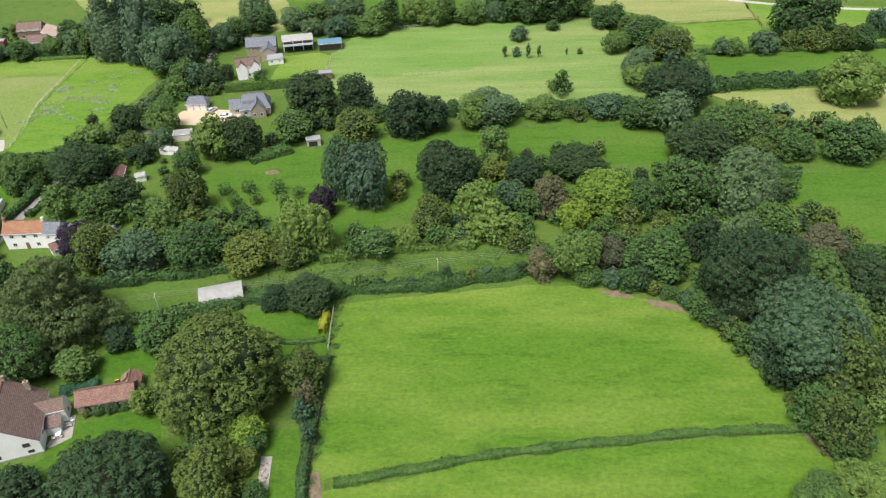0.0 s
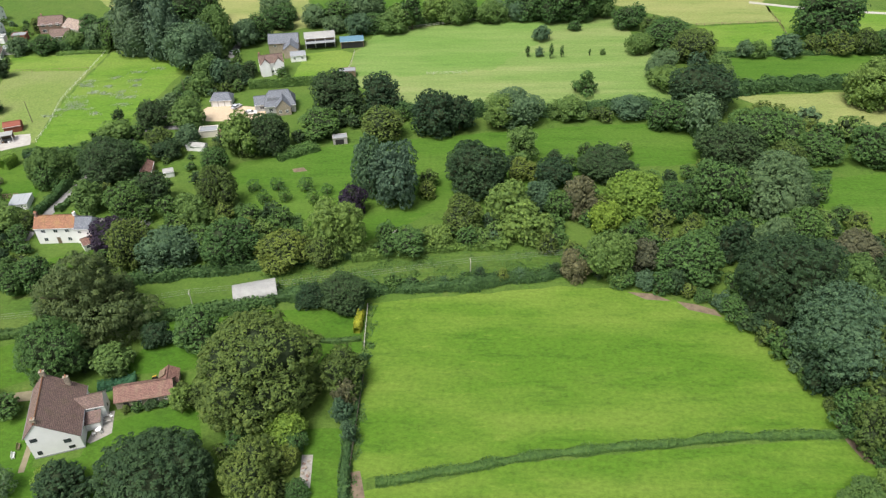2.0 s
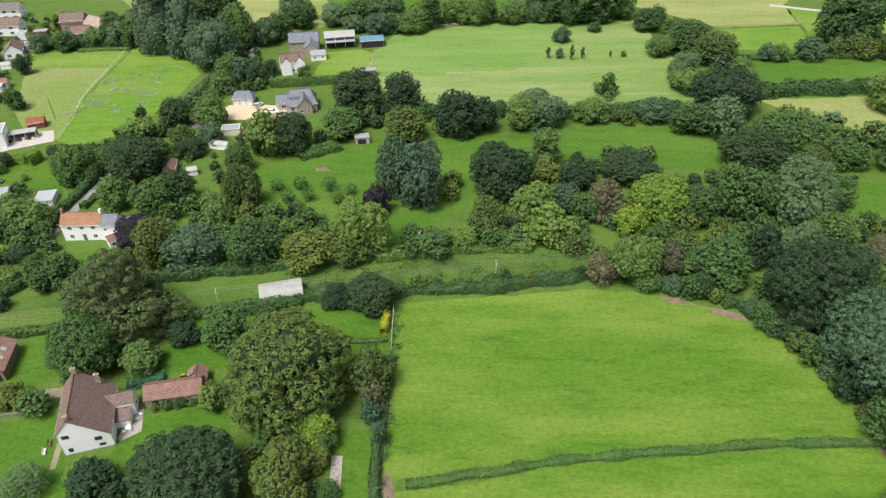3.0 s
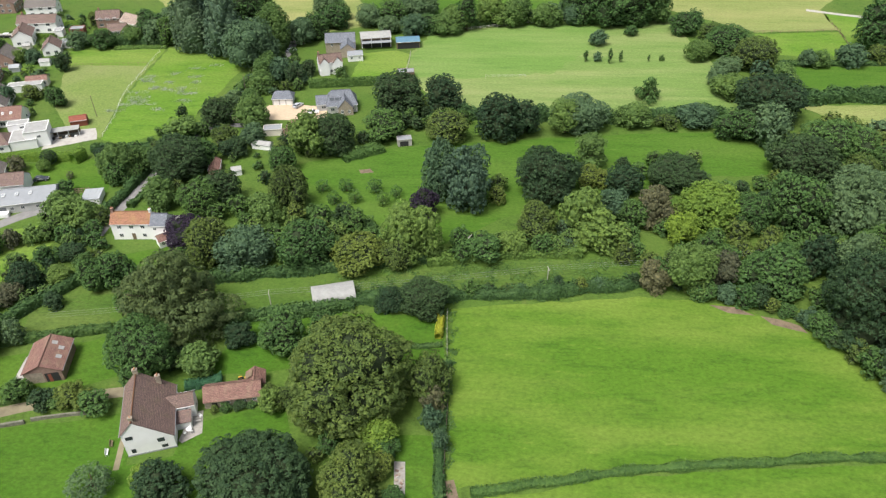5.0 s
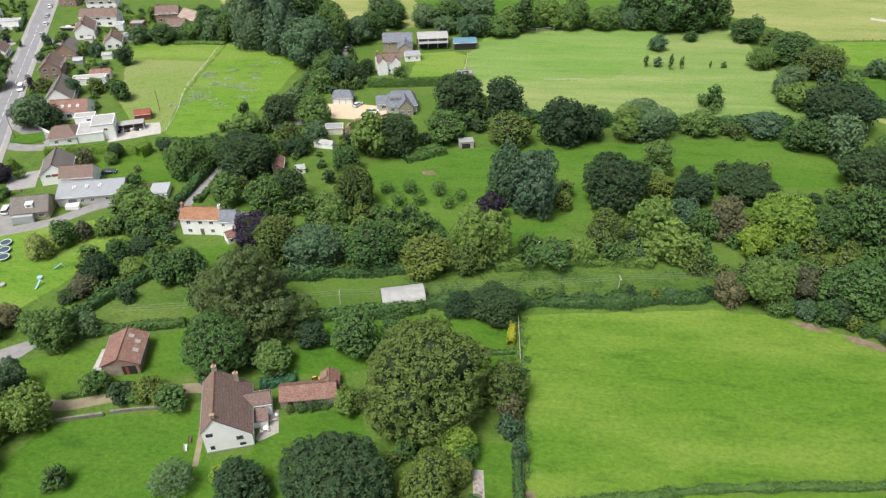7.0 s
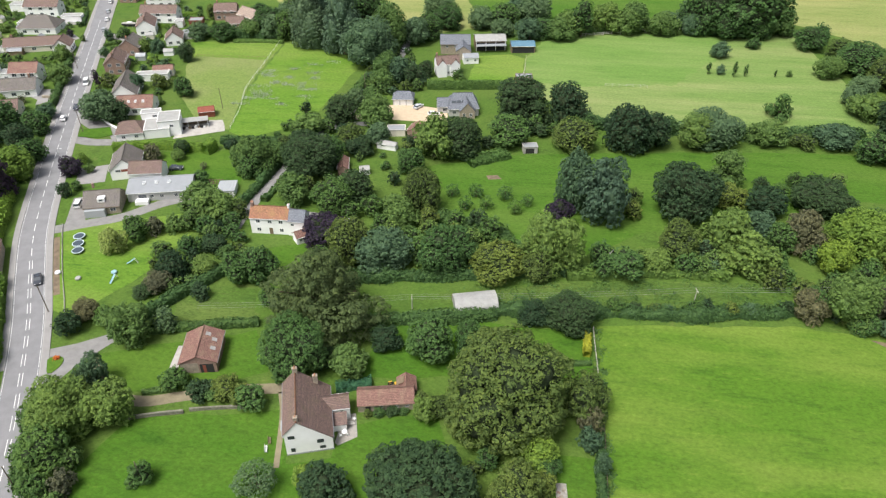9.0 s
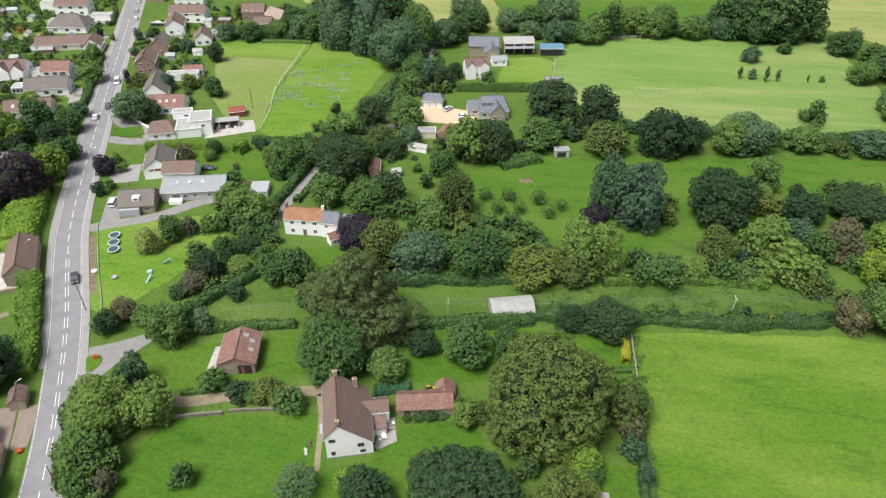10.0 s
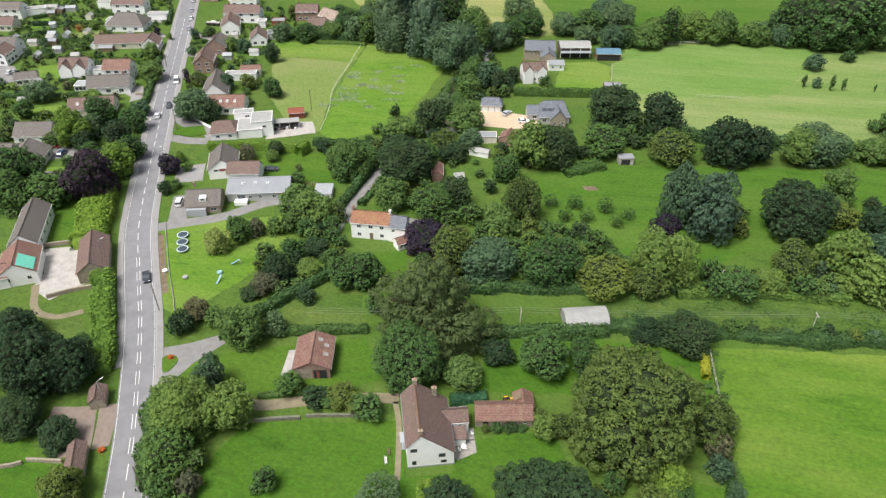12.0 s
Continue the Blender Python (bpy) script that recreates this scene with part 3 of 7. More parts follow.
def door_on(thing, at, turn, w, h, mat):
    bm = boxes((-w / 2, -0.05, 0, w / 2, 0.03, h))
    box(bm, -w / 2 + 0.12, -0.07, h * 0.55, w / 2 - 0.12, -0.05, h - 0.15)
    box(bm, -w / 2 + 0.12, -0.07, 0.15, w / 2 - 0.12, -0.05, h * 0.48)
    ob = part("door", bm, mat, thing)
    ob.matrix_basis = Matrix.Translation(at) @ pose(0, 0, 0, 0, 0, turn)
    return ob


def chimney_on(thing, x, y, z0, z1, mat, w=0.7, d=0.55, pots=2):
    bm = boxes((x - w / 2, y - d / 2, z0, x + w / 2, y + d / 2, z1), (x - w / 2 - 0.06, y - d / 2 - 0.06, z1, x + w / 2 + 0.06, y + d / 2 + 0.06, z1 + 0.12))
    ch = part("chimney", bm, mat, thing)
    for i in range(pots):
        px = x + (i - (pots - 1) / 2) * 0.34
        part("chimney_pot", rod(bmesh.new(), (px, y, z1 + 0.12), (px, y, z1 + 0.5), 0.13, 0.10, 8), M_POT, ch)
    return ch


def gable_house(label, x, y, rot, L, W, eave, ridge, wall, roof, ridge_off=0.0, eave_back=None, over=0.3, thick=0.14, hip=0.0,
                name="house", category="house", group="", z=0.0, ridge_mat=None, gutter=None):
    """A house whose ridge runs along its own x; the front is its -y side. eave: front eave's height; eave_back: the other's."""
    eb = eave if eave_back is None else eave_back
    ob = empty(name, pose(x, y, z, 0, 0, rot), label, category, group)
    BUILT.append((x, y, 0.5 * math.hypot(L, W)))
    hw, hl, r = W / 2, L / 2, ridge_off
    # walls: one shell with gables
    v, f = [], []
    for sx in (-hl, hl):
        v += [(sx, -hw, 0), (sx, hw, 0), (sx, hw, eb - 0.02), (sx, r, (ridge if not hip else max(eave, eb)) - 0.06), (sx, -hw, eave - 0.02)]
    f = [(0, 4, 3, 2, 1), (5, 6, 7, 8, 9), (0, 5, 9, 4), (1, 2, 7, 6)]
    mesh_ob("wall", v, f, wall, ob)
    # roof: two slabs that meet at the ridge
    gf, gb = (ridge - eave) / (r + hw), (ridge - eb) / (hw - r)
    yf, zf, yb, zb = -hw - over, eave - over * gf, hw + over, eb - over * gb
    el = hl + (over * 0.6 if not hip else over)
    rl = el - hip
    v = [(-el, yf, zf), (el, yf, zf), (rl, r, ridge), (-rl, r, ridge), (el, yb, zb), (-el, yb, zb)]
    v += [(a, b, c + thick) for a, b, c in v]
    f = [(6, 7, 8, 9), (8, 10, 11, 9), (0, 3, 2, 1), (2, 3, 5, 4), (0, 1, 7, 6), (4, 5, 11, 10)]
    f += [(1, 2, 8, 7), (2, 4, 10, 8), (3, 0, 6, 9), (5, 3, 9, 11)] if not hip else [(7, 10, 8), (11, 6, 9), (1, 4, 10, 7), (5, 0, 6, 11)]
    rf = mesh_ob("roof", v, f, roof, ob)
    prism_uv(rf.data)
    part("ridge_cap", rod(bmesh.new(), (-rl, r, ridge + thick), (rl, r, ridge + thick), 0.13, 0.13, 6), ridge_mat or roof, ob)
    # gutters and barge boards
    for yy, zz in ((yf - 0.06, zf + 0.04), (yb + 0.06, zb + 0.04)):
        part("gutter", rod(bmesh.new(), (-el, yy, zz), (el, yy, zz), 0.06, 0.06, 5), gutter or (M_FRAME if wall is not M_STONE else M_WOOD), ob)
    return ob


def row_windows(ob, L, W, z, xs, w=1.2, h=1.1, bars=1, side="F"):
    """Windows along one side: F front, B back, L and R the gable ends."""
    for u in xs:
        if side == "F":
            window_on(ob, (u, -W / 2 - 0.01, z), 0, w, h, bars)
        elif side == "B":
            window_on(ob, (u, W / 2 + 0.01, z), 180, w, h, bars)
        elif side == "L":
            window_on(ob, (-L / 2 - 0.01, u, z), -90, w, h, bars)
        else:
            window_on(ob, (L / 2 + 0.01, u, z), 90, w, h, bars)


def rooflight(ob, x, y, z, slope, w=0.8, l=1.1):
    """A roof window on the front slope (degrees)."""
    s = part("rooflight", boxes((-w / 2, -l / 2, 0, w / 2, l / 2, 0.12)), M_FRAME, ob)
    s.matrix_basis = pose(x, y, z, slope, 0, 0)
    part("pane", boxes((-w / 2 + 0.1, -l / 2 + 0.1, 0.12, w / 2 - 0.1, l / 2 - 0.1, 0.135)), M_SKYGLASS, s)


def flat_block(label, x, y, rot, L, W, H, wall, roof, name="flat_roofed_building", category="building", lip=0.25):
    ob = empty(name, pose(x, y, 0, 0, 0, rot), label, category)
    BUILT.append((x, y, 0.5 * math.hypot(L, W)))
    part("wall", boxes((-L / 2, -W / 2, 0, L / 2, W / 2, H)), wall, ob)
    part("roof", boxes((-L / 2 - 0.1, -W / 2 - 0.1, H, L / 2 + 0.1, W / 2 + 0.1, H + 0.12)), roof, ob)
    part("parapet", boxes((-L / 2 - 0.1, -W / 2 - 0.1, H + 0.12, L / 2 + 0.1, -W / 2 + 0.1, H + lip), (-L / 2 - 0.1, W / 2 - 0.1, H + 0.12, L / 2 + 0.1, W / 2 + 0.1, H + lip),
                          (-L / 2 - 0.1, -W / 2 + 0.1, H + 0.12, -L / 2 + 0.1, W / 2 - 0.1, H + lip), (L / 2 - 0.1, -W / 2 + 0.1, H + 0.12, L / 2 + 0.1, W / 2 - 0.1, H + lip)), wall, ob)
    return ob


# ---- ground, fields, road ----
ground = mesh_ob("ground", [(-2500, -2500, 0), (2500, -2500, 0), (2500, 2500, 0), (-2500, 2500, 0)], [(0, 1, 2, 3)], M_GROUND)
tagged(ground, "rough green grassland reaching to the horizon", "ground", kind="structure")

patch("ground_field", M_FIELD, 0.02, [(-27, 124), (-8, 126.5), (18, 130.5), (39, 128), (57, 119), (64, 103), (70, 87), (55, 85.6), (32, 84), (10, 81.5), (-5, 79), (-26, 75)],
      "large green grazed field with faint streaks")
patch("ground_field", M_FIELD, 0.02, [(-25, 73), (-5, 77), (10, 79.8), (32, 82.4), (55, 84), (70, 84), (74, 70), (74, 40), (-25, 30)], "green field beyond the low hedge")
patch("ground_field", M_FARFIELD, 0.02, [(-50, 285), (-42, 312), (4, 327), (54, 337), (70, 330), (78, 256), (74, 232), (30, 226), (-28, 228), (-50, 262)],
      "wide pasture with paler dry patches")
patch("ground_field", M_FARGREEN, 0.03, [(-49, 286), (-43, 311), (4, 326), (40, 333), (30, 298), (10, 268), (-20, 262), (-48, 262)], "greener grazed end of the pasture", 2.0)
patch("ground_field", M_MEADOW, 0.02, [(-82, 188), (-60, 200), (-18, 208), (20, 214), (72, 219), (76, 190), (50, 188), (17, 174), (-14, 163), (-32, 148), (-46, 152), (-66, 164)],
      "green meadow between the trees")
patch("ground_field", M_STRIP, 0.02, [(-95, 124), (-60, 131), (-29, 141.5), (22, 146), (20, 135), (-27, 128), (-50, 125.5), (-80, 117)], "unmown grass strip with dark tufts")
patch("ground_field", M_PADDOCK, 0.02, [(-155.3, 289.5), (-116, 276), (-122, 218), (-139, 200), (-147.6, 205), (-153.5, 240)], "lush green paddock")
patch("ground_field", M_WORN, 0.02, [(-197, 284), (-156, 289.5), (-154.2, 240), (-148, 206), (-160, 208), (-175, 228)], "worn grey-green paddock with bare patches")
patch("ground_field", M_PADDOCK, 0.03, [(-196, 284), (-156.5, 289), (-156, 270), (-190, 268)], "greener top of the worn paddock", 1.5)
patch("ground_field", M_TAN, 0.02, [(94, 240), (140, 243), (175, 246), (200, 220), (165, 195), (120, 215)], "pale dry hay meadow")
patch("ground_field", M_MEADOW, 0.02, [(103, 180), (150, 190), (175, 160), (130, 140), (100, 150), (96, 166)], "bright green meadow behind the trees")
patch("ground_field", M_MEADOW, 0.02, [(100, 277), (190, 281), (180, 252), (96, 252)], "narrow bright green field between hedges")
patch("ground_field", M_TAN, 0.02, [(70, 352), (90, 420), (200, 420), (147, 352), (144, 322), (105, 318)], "pale dry field beyond the trees")
patch("ground_field", M_PADDOCK, 0.02, [(104, 316), (144, 320), (138, 290), (102, 290)], "small green paddock with rails")
patch("ground_field", M_PADDOCK, 0.02, [(146, 346), (230, 332), (200, 284), (140, 286)], "green field beside the farm track")
patch("ground_field", M_TAN, 0.02, [(-110, 300), (-70, 322), (-100, 420), (-230, 420), (-170, 335), (-125, 300)], "pale rough grassland")
patch("ground_field", M_MEADOW, 0.02, [(-60, 332), (-10, 346), (60, 352), (70, 420), (-95, 420), (-75, 340)], "bright green fields in the distance")

# gardens
patch("ground_lawn", M_LAWN, 0.035, [(-121, 60), (-124, 72), (-120, 84), (-91, 90.5), (-88, 88), (-86, 78), (-78, 80.5), (-78, 88), (-60, 94), (-56, 84), (-62, 74), (-80, 60)], "smooth green farmhouse lawn")
patch("ground_lawn", M_LAWN, 0.035, [(-144, 96.5), (-130, 102), (-119, 106), (-104, 112), (-97, 100), (-111, 93.5), (-138, 88)], "green lawn round a brick barn")
patch("ground_lawn", M_LAWN, 0.035, [(-78, 100), (-76, 118), (-58, 122), (-44, 122), (-28, 121), (-28, 108), (-40, 104), (-60, 104)], "green lawn among the garden trees")
patch("ground_lawn", M_LAWN, 0.035, [(-37, 87), (-28, 87), (-27.6, 72), (-35, 70)], "narrow mown garden lawn")
patch("ground_lawn", M_PADDOCK, 0.035, [(-171, 143), (-141, 155), (-134, 148), (-139, 128), (-148, 110), (-154.5, 112)], "mown play lawn beside the road")
patch("ground_lawn", M_LAWN, 0.035, [(-163, 188), (-137, 193.5), (-131, 171), (-147, 169), (-157, 178)], "back-garden lawn behind a clipped hedge")
patch("ground_lawn", M_STRIP, 0.035, [(-127, 123), (-109, 128), (-105, 114), (-124, 111)], "rough grass behind the brick barn")
patch("ground_lawn", M_LAWN, 0.035, [(-113, 142), (-102, 146), (-100, 134), (-109, 132)], "small cottage lawn")
patch("ground_lawn", M_PADDOCK, 0.035, [(-70, 286), (-56, 290), (-50, 286), (-50, 262), (-72, 258)], "striped farm lawn")
patch("ground_lawn", M_LAWN, 0.035, [(-210, 148), (-196, 152), (-188, 134), (-198, 128), (-206, 136)], "lawn beside the roadside house")
patch("ground_lawn", M_LAWN, 0.035, [(-160, 72), (-150, 66), (-142, 56), (-170, 50), (-180, 62)], "lawn beyond the entrance wall")
patch("ground_lawn", M_LAWN, 0.035, [(-262, 205), (-240, 208), (-236, 200), (-258, 196)], "strip of back lawn with flower beds")
patch("ground_lawn", M_PADDOCK, 0.035, [(-278, 238), (-264, 241), (-262, 230), (-276, 226)], "bright back lawn of a white house")
patch("ground_lawn", M_PADDOCK, 0.035, [(-240, 160), (-215, 168), (-205, 158), (-225, 146)], "verge lawn by the side lane")

# road: carriageway, kerbs, pavements
ROAD = curve_line([(-96, -30), (-118, 25), (-136.6, 68.4), (-146.8, 88.9), (-156.5, 106.5), (-167.2, 123.7), (-178, 142.1), (-190.2, 167.8), (-201.3, 192.4), (-221.4, 237.5), (-245.5, 293), (-262, 331), (-300, 420)], 3.0)
road = strip("road", ROAD, -3.6, 3.5, 0.06, M_ROAD, "grey worn asphalt road", 0.1)
east = np.array([p for p in ROAD if 60 < p[1] < 400])
west = np.array([p for p in ROAD if 20 < p[1] < 400])
strip("kerb_east", east, 3.5, 3.65, 0.16, M_KERB, "pale concrete kerb", 0.2)
strip("pavement_east", east, 3.65, 5.1, 0.15, M_PAVE, "narrow asphalt pavement", 0.2)
strip("ground_verge", np.array([p for p in ROAD if 113 < p[1] < 139]), 5.2, 6.7, 0.041, M_EARTH, "bare brown earth verge beside the lawn")
strip("kerb_west", np.array([p for p in ROAD if p[1] > 92 and p[1] < 400]), -3.75, -3.6, 0.16, M_KERB, "pale concrete kerb", 0.2)
strip("pavement_west", np.array([p for p in ROAD if p[1] > 92 and p[1] < 400]), -5.0, -3.75, 0.15, M_PAVE, "narrow dusty roadside pavement", 0.2)


def along(line, s):
    """The point s metres along a line and the direction there."""
    step = np.linalg.norm(np.diff(line, axis=0), axis=1)
    run = np.concatenate([[0], np.cumsum(step)])
    i = min(max(int(np.searchsorted(run, s)) - 1, 0), len(step) - 1)
    d = (line[i + 1] - line[i]) / step[i]
    return line[i] + d * (s - run[i]), d


def bar(length, width):
    me = bpy.data.meshes.new("road_marking")
    a, b = length / 2, width / 2
    me.from_pydata([(-a, -b, 0), (a, -b, 0), (a, b, 0), (-a, b, 0)], [], [(0, 1, 2, 3)])
    me.materials.append(M_MARK)
    return me


BAR_SINGLE, BAR_DOUBLE, BAR_EDGE = bar(3.6, 0.16), bar(3.9, 0.13), bar(5.6, 0.085)


def marking(me, s, off):
    p, d = along(ROAD, s)
    ob = new("road_marking", me)
    ob.matrix_basis = pose(p[0] + d[1] * off, p[1] - d[0] * off, 0.066, 0, 0, math.degrees(math.atan2(d[1], d[0])))
    ob.parent = road
    return ob


START = float(np.linalg.norm(np.diff(ROAD, axis=0), axis=1)[: int(np.argmin(abs(ROAD[:, 1] - 58)))].sum())
for k in range(46):
    s = START + 6.05 * k + 1.0
    if 3 <= k <= 13:
        marking(BAR_DOUBLE, s, -0.34)
        marking(BAR_DOUBLE, s, 0.34)
    else:
        marking(BAR_SINGLE, s, 0)
for k in range(44):
    marking(BAR_EDGE, START + 6.1 * k, -3.3)
    marking(BAR_EDGE, START + 6.1 * k, 3.2)

# side drives, lanes, yards
patch("road_drive", M_LANE, 0.05, [(-147.5, 99.5), (-142, 102.2), (-136.5, 106), (-134, 104), (-138, 97), (-140.3, 89.8), (-143.5, 91)], "tarmac farmhouse entrance", 0.2)
patch("ground_island", M_LAWN, 0.12, [(-145.4, 96.6), (-145.1, 97.4), (-144.3, 97.9), (-143.3, 98.0), (-142.4, 97.7), (-141.8, 96.9), (-141.6, 95.7), (-141.8, 94.3), (-142.3, 93.2), (-143.0, 92.9), (-143.6, 93.4), (-144.5, 95.0)], "small grass island with orange flowers", 0.1, 0.08)
strip("road_track", curve_line([(-136, 98), (-128, 90), (-119.7, 88.6), (-111.6, 91.2), (-100, 94.5), (-92, 96)], 2), -1.4, 1.4, 0.045, M_DIRT, "pale dirt drive to the farmhouse")
strip("road_path", curve_line([(-92.5, 95), (-90.5, 90), (-89, 84), (-87.5, 77)], 1.5), -0.55, 0.55, 0.045, M_DIRT, "worn brown path along the house")
strip("road_lane", curve_line([(-124, 150), (-124, 157), (-123, 167), (-121, 180), (-120, 195), (-116, 209), (-111, 220), (-108.5, 244), (-103, 274), (-102, 292), (-104, 320)], 3), -1.7, 1.7, 0.045, M_LANE, "narrow asphalt lane between hedges")
strip("road_lane_east", curve_line([(-124, 156), (-114, 158.5), (-105, 159.5), (-92, 158)], 2), -1.3, 1.3, 0.04, M_LANE, "short lane behind the white cottage")
strip("road_lane_house", curve_line([(-115, 211), (-108, 216.5), (-98, 216.5), (-88, 213)], 2), -1.5, 1.5, 0.05, M_LANE, "lane to the slate house")
patch("pavement_gravel", M_GRAVEL, 0.05, [(-100, 227), (-97.5, 233.5), (-88, 234.5), (-76, 233), (-74.5, 223), (-84, 221.5), (-97, 222)], "pink gravel forecourt", 0.3)
strip("road_drive_slate", curve_line([(-108, 221), (-103, 224), (-98, 228)], 2), -1.8, 1.8, 0.048, M_GRAVEL, "gravel drive")
patch("pavement_yard", M_CONCRETE, 0.05, [(-164, 197), (-149, 205), (-153, 213), (-167, 211)], "pale concrete yard", 0.3)
strip("road_drive_bungalow", curve_line([(-174, 141.5), (-166, 146), (-157, 151), (-148, 160), (-136, 166)], 2), -2.0, 2.0, 0.05, M_LANE, "curving asphalt drive of the bungalow")
patch("pavement_drive", M_LANE, 0.052, [(-176, 158), (-170, 161), (-168.5, 151), (-166, 147), (-171, 145)], "asphalt parking beside the bungalow", 0.2)
patch("pavement_drive", M_PAVE, 0.05, [(-184, 174), (-176, 178), (-172, 168), (-180, 165)], "brown paved forecourt", 0.2)
strip("road_side_street", curve_line([(-199, 193), (-190, 191), (-181, 192), (-176, 190)], 2), -2.2, 2.2, 0.052, M_LANE, "side entrance round a grass island")
strip("road_side_street_north", curve_line([(-204, 211), (-194, 204), (-186, 199), (-182, 195)], 2), -2.2, 2.2, 0.05, M_LANE, "asphalt side entrance")
patch("ground_island", M_LAWN, 0.14, [(-197, 199), (-189, 202), (-185, 196.5), (-189, 193.8), (-196, 193.8)], "grass island with a pale kerb", 0.1, 0.1)
patch("pavement_yard", M_CONCRETE, 0.05, [(-197, 127), (-186, 131), (-177, 117), (-182, 109), (-189, 112), (-190, 118)], "wide pale concrete yard", 0.3)
strip("road_yard_track", curve_line([(-189, 113.5), (-187, 110.6), (-184.5, 106.8), (-180.9, 104.3), (-176, 104.3), (-171.6, 107.2)], 1.2), -0.9, 0.9, 0.055, M_DIRT, "pale curving track")
patch("pavement_car_park", M_LANE, 0.05, [(-236, 180), (-224, 184), (-219, 174), (-229, 168)], "asphalt car park behind houses", 0.2)
strip("road_side_lane", curve_line([(-240, 158), (-222, 162), (-206, 165), (-196, 168)], 2), -1.4, 1.4, 0.05, M_LANE, "grey side lane")
patch("pavement_entrance", M_PAVERS, 0.05, [(-160, 80), (-151.5, 82), (-146.5, 72), (-151, 69), (-158, 73)], "pinkish paved entrance court", 0.2)
patch("pavement_entrance", M_PAVERS, 0.052, [(-151, 82), (-147.5, 83.5), (-143.5, 73.5), (-146.3, 72)], "brown paved entrance apron beside the road", 0.15)
patch("pavement_patio", M_PATIO, 0.05, [(-36.3, 81), (-34.2, 81), (-33.6, 73.8), (-35.6, 73.6)], "small stone patio on the lawn", 0.1)
patch("pavement_patio", M_PATIO, 0.05, [(-78, 91), (-75.8, 91.6), (-74.2, 86), (-77.4, 83.5), (-78.2, 84)], "stone patio by the farmhouse", 0.1)
strip("road_farm_track", curve_line([(140, 351), (165, 341), (207, 331), (260, 330)], 4), -1.6, 1.6, 0.05, M_CONCRETE, "pale farm track")
patch("ground_clearing", M_STRIP, 0.035, [(-184, 104), (-180, 102.5), (-171, 105.5), (-165.5, 99), (-170, 96), (-178, 97)], "rough tawny grass clearing", 0.5)
patch("ground_bare", M_EARTH, 0.045, [(-58, 188), (-54.5, 188.8), (-53, 186.6), (-57, 185.8)], "bare trodden earth patch", 0.4)
patch("ground_bare", M_EARTH, 0.045, [(34, 128), (40, 127.3), (44, 124.5), (38, 125.2)], "bare earth under the trees", 0.5)
patch("ground_bare", M_EARTH, 0.045, [(45, 124.5), (53, 121.5), (54, 119), (47, 121.5)], "bare earth under the trees", 0.5)
patch("ground_bare", M_EARTH, 0.045, [(-27.5, 77), (-25, 77.5), (-23.6, 72), (-26, 68)], "worn gateway at the field corner", 0.4)
patch("ground_bare", M_EARTH, 0.045, [(66, 88), (69, 84.5), (70, 78), (67.5, 80)], "bare earth by the hedge end", 0.4)


# ---- the white farmhouse ----
fh = gable_house("white rendered farmhouse with a long brown tiled catslide roof", -84.1, 87.5, 108, 12.9, 8.7, 3.5, 8.9, M_WHITE, M_ROOF_BROWN, ridge_off=1.8, eave_back=6.0,
                 name="farmhouse", over=0.25, ridge_mat=M_ROOF_ORANGE, gutter=M_LEAD)
window_on(fh, (-6.46, 3.1, 4.9), -90, 1.25, 0.85, 1, M_DARKIN)
window_on(fh, (-6.46, 3.1, 1.3), -90, 0.8, 1.0, 1, M_DARKIN)
window_on(fh, (-6.46, -2.1, 2.9), -90, 1.25, 0.95, 1, M_DARKIN)
window_on(fh, (-6.46, -2.4, 1.1), -90, 1.1, 0.7, 1, M_DARKIN)
window_on(fh, (-3.5, -4.36, 2.4), 0, 1.0, 0.9)
row_windows(fh, 12.9, 8.7, 4.6, (-4, 0, 4), 1.1, 1.1, 1, "B")
row_windows(fh, 12.9, 8.7, 1.5, (-4, 4), 1.1, 1.2, 1, "B")
door_on(fh, (0, 4.36, 0.02), 180, 1.0, 2.0, M_WOOD)
part("plinth", boxes((-6.55, -4.45, 0.02, -6.451, 4.4, 0.28)), M_LEAD, fh, "grey-painted plinth")
chimney_on(fh, -5.9, 1.8, 8.4, 9.7, M_STONE, 0.55, 0.75, 1)
chimney_on(fh, 6.1, 1.8, 8.2, 10.0, M_STONE, 0.6, 0.9, 2)
chimney_on(fh, 5.6, -1.9, 5.6, 7.8, M_STONE, 0.6, 0.9, 2)
part("porch", boxes((-2.3, 4.36, 0.02, 0.2, 5.3, 0.06), (-2.2, 5.15, 0.06, -2.05, 5.3, 2.1), (0.0, 5.15, 0.06, 0.15, 5.3, 2.1), (-2.3, 4.36, 2.1, 0.25, 5.4, 2.2)), M_SKYGLASS, fh, "glazed lean-to porch")
wing = gable_house("low white wing with a brown tiled roof", -79.5, 91.3, 17, 5.0, 3.7, 3.3, 5.0, M_WHITE, M_ROOF_BROWN, over=0.15, name="house_wing")
window_on(wing, (0.9, -1.86, 2.5), 0, 0.6, 0.5)
row_windows(wing, 5.0, 3.7, 1.5, (0,), 0.8, 1.0, 0, "R")
leanto = empty("lean_to", pose(-78.4, 88.2, 0, 0, 0, 17), "low lean-to with a dark tiled roof against the farmhouse", "lean-to")
part("wall", boxes((-1.2, -1.4, 0, 1.5, 1.0, 1.9)), M_WHITE, leanto)
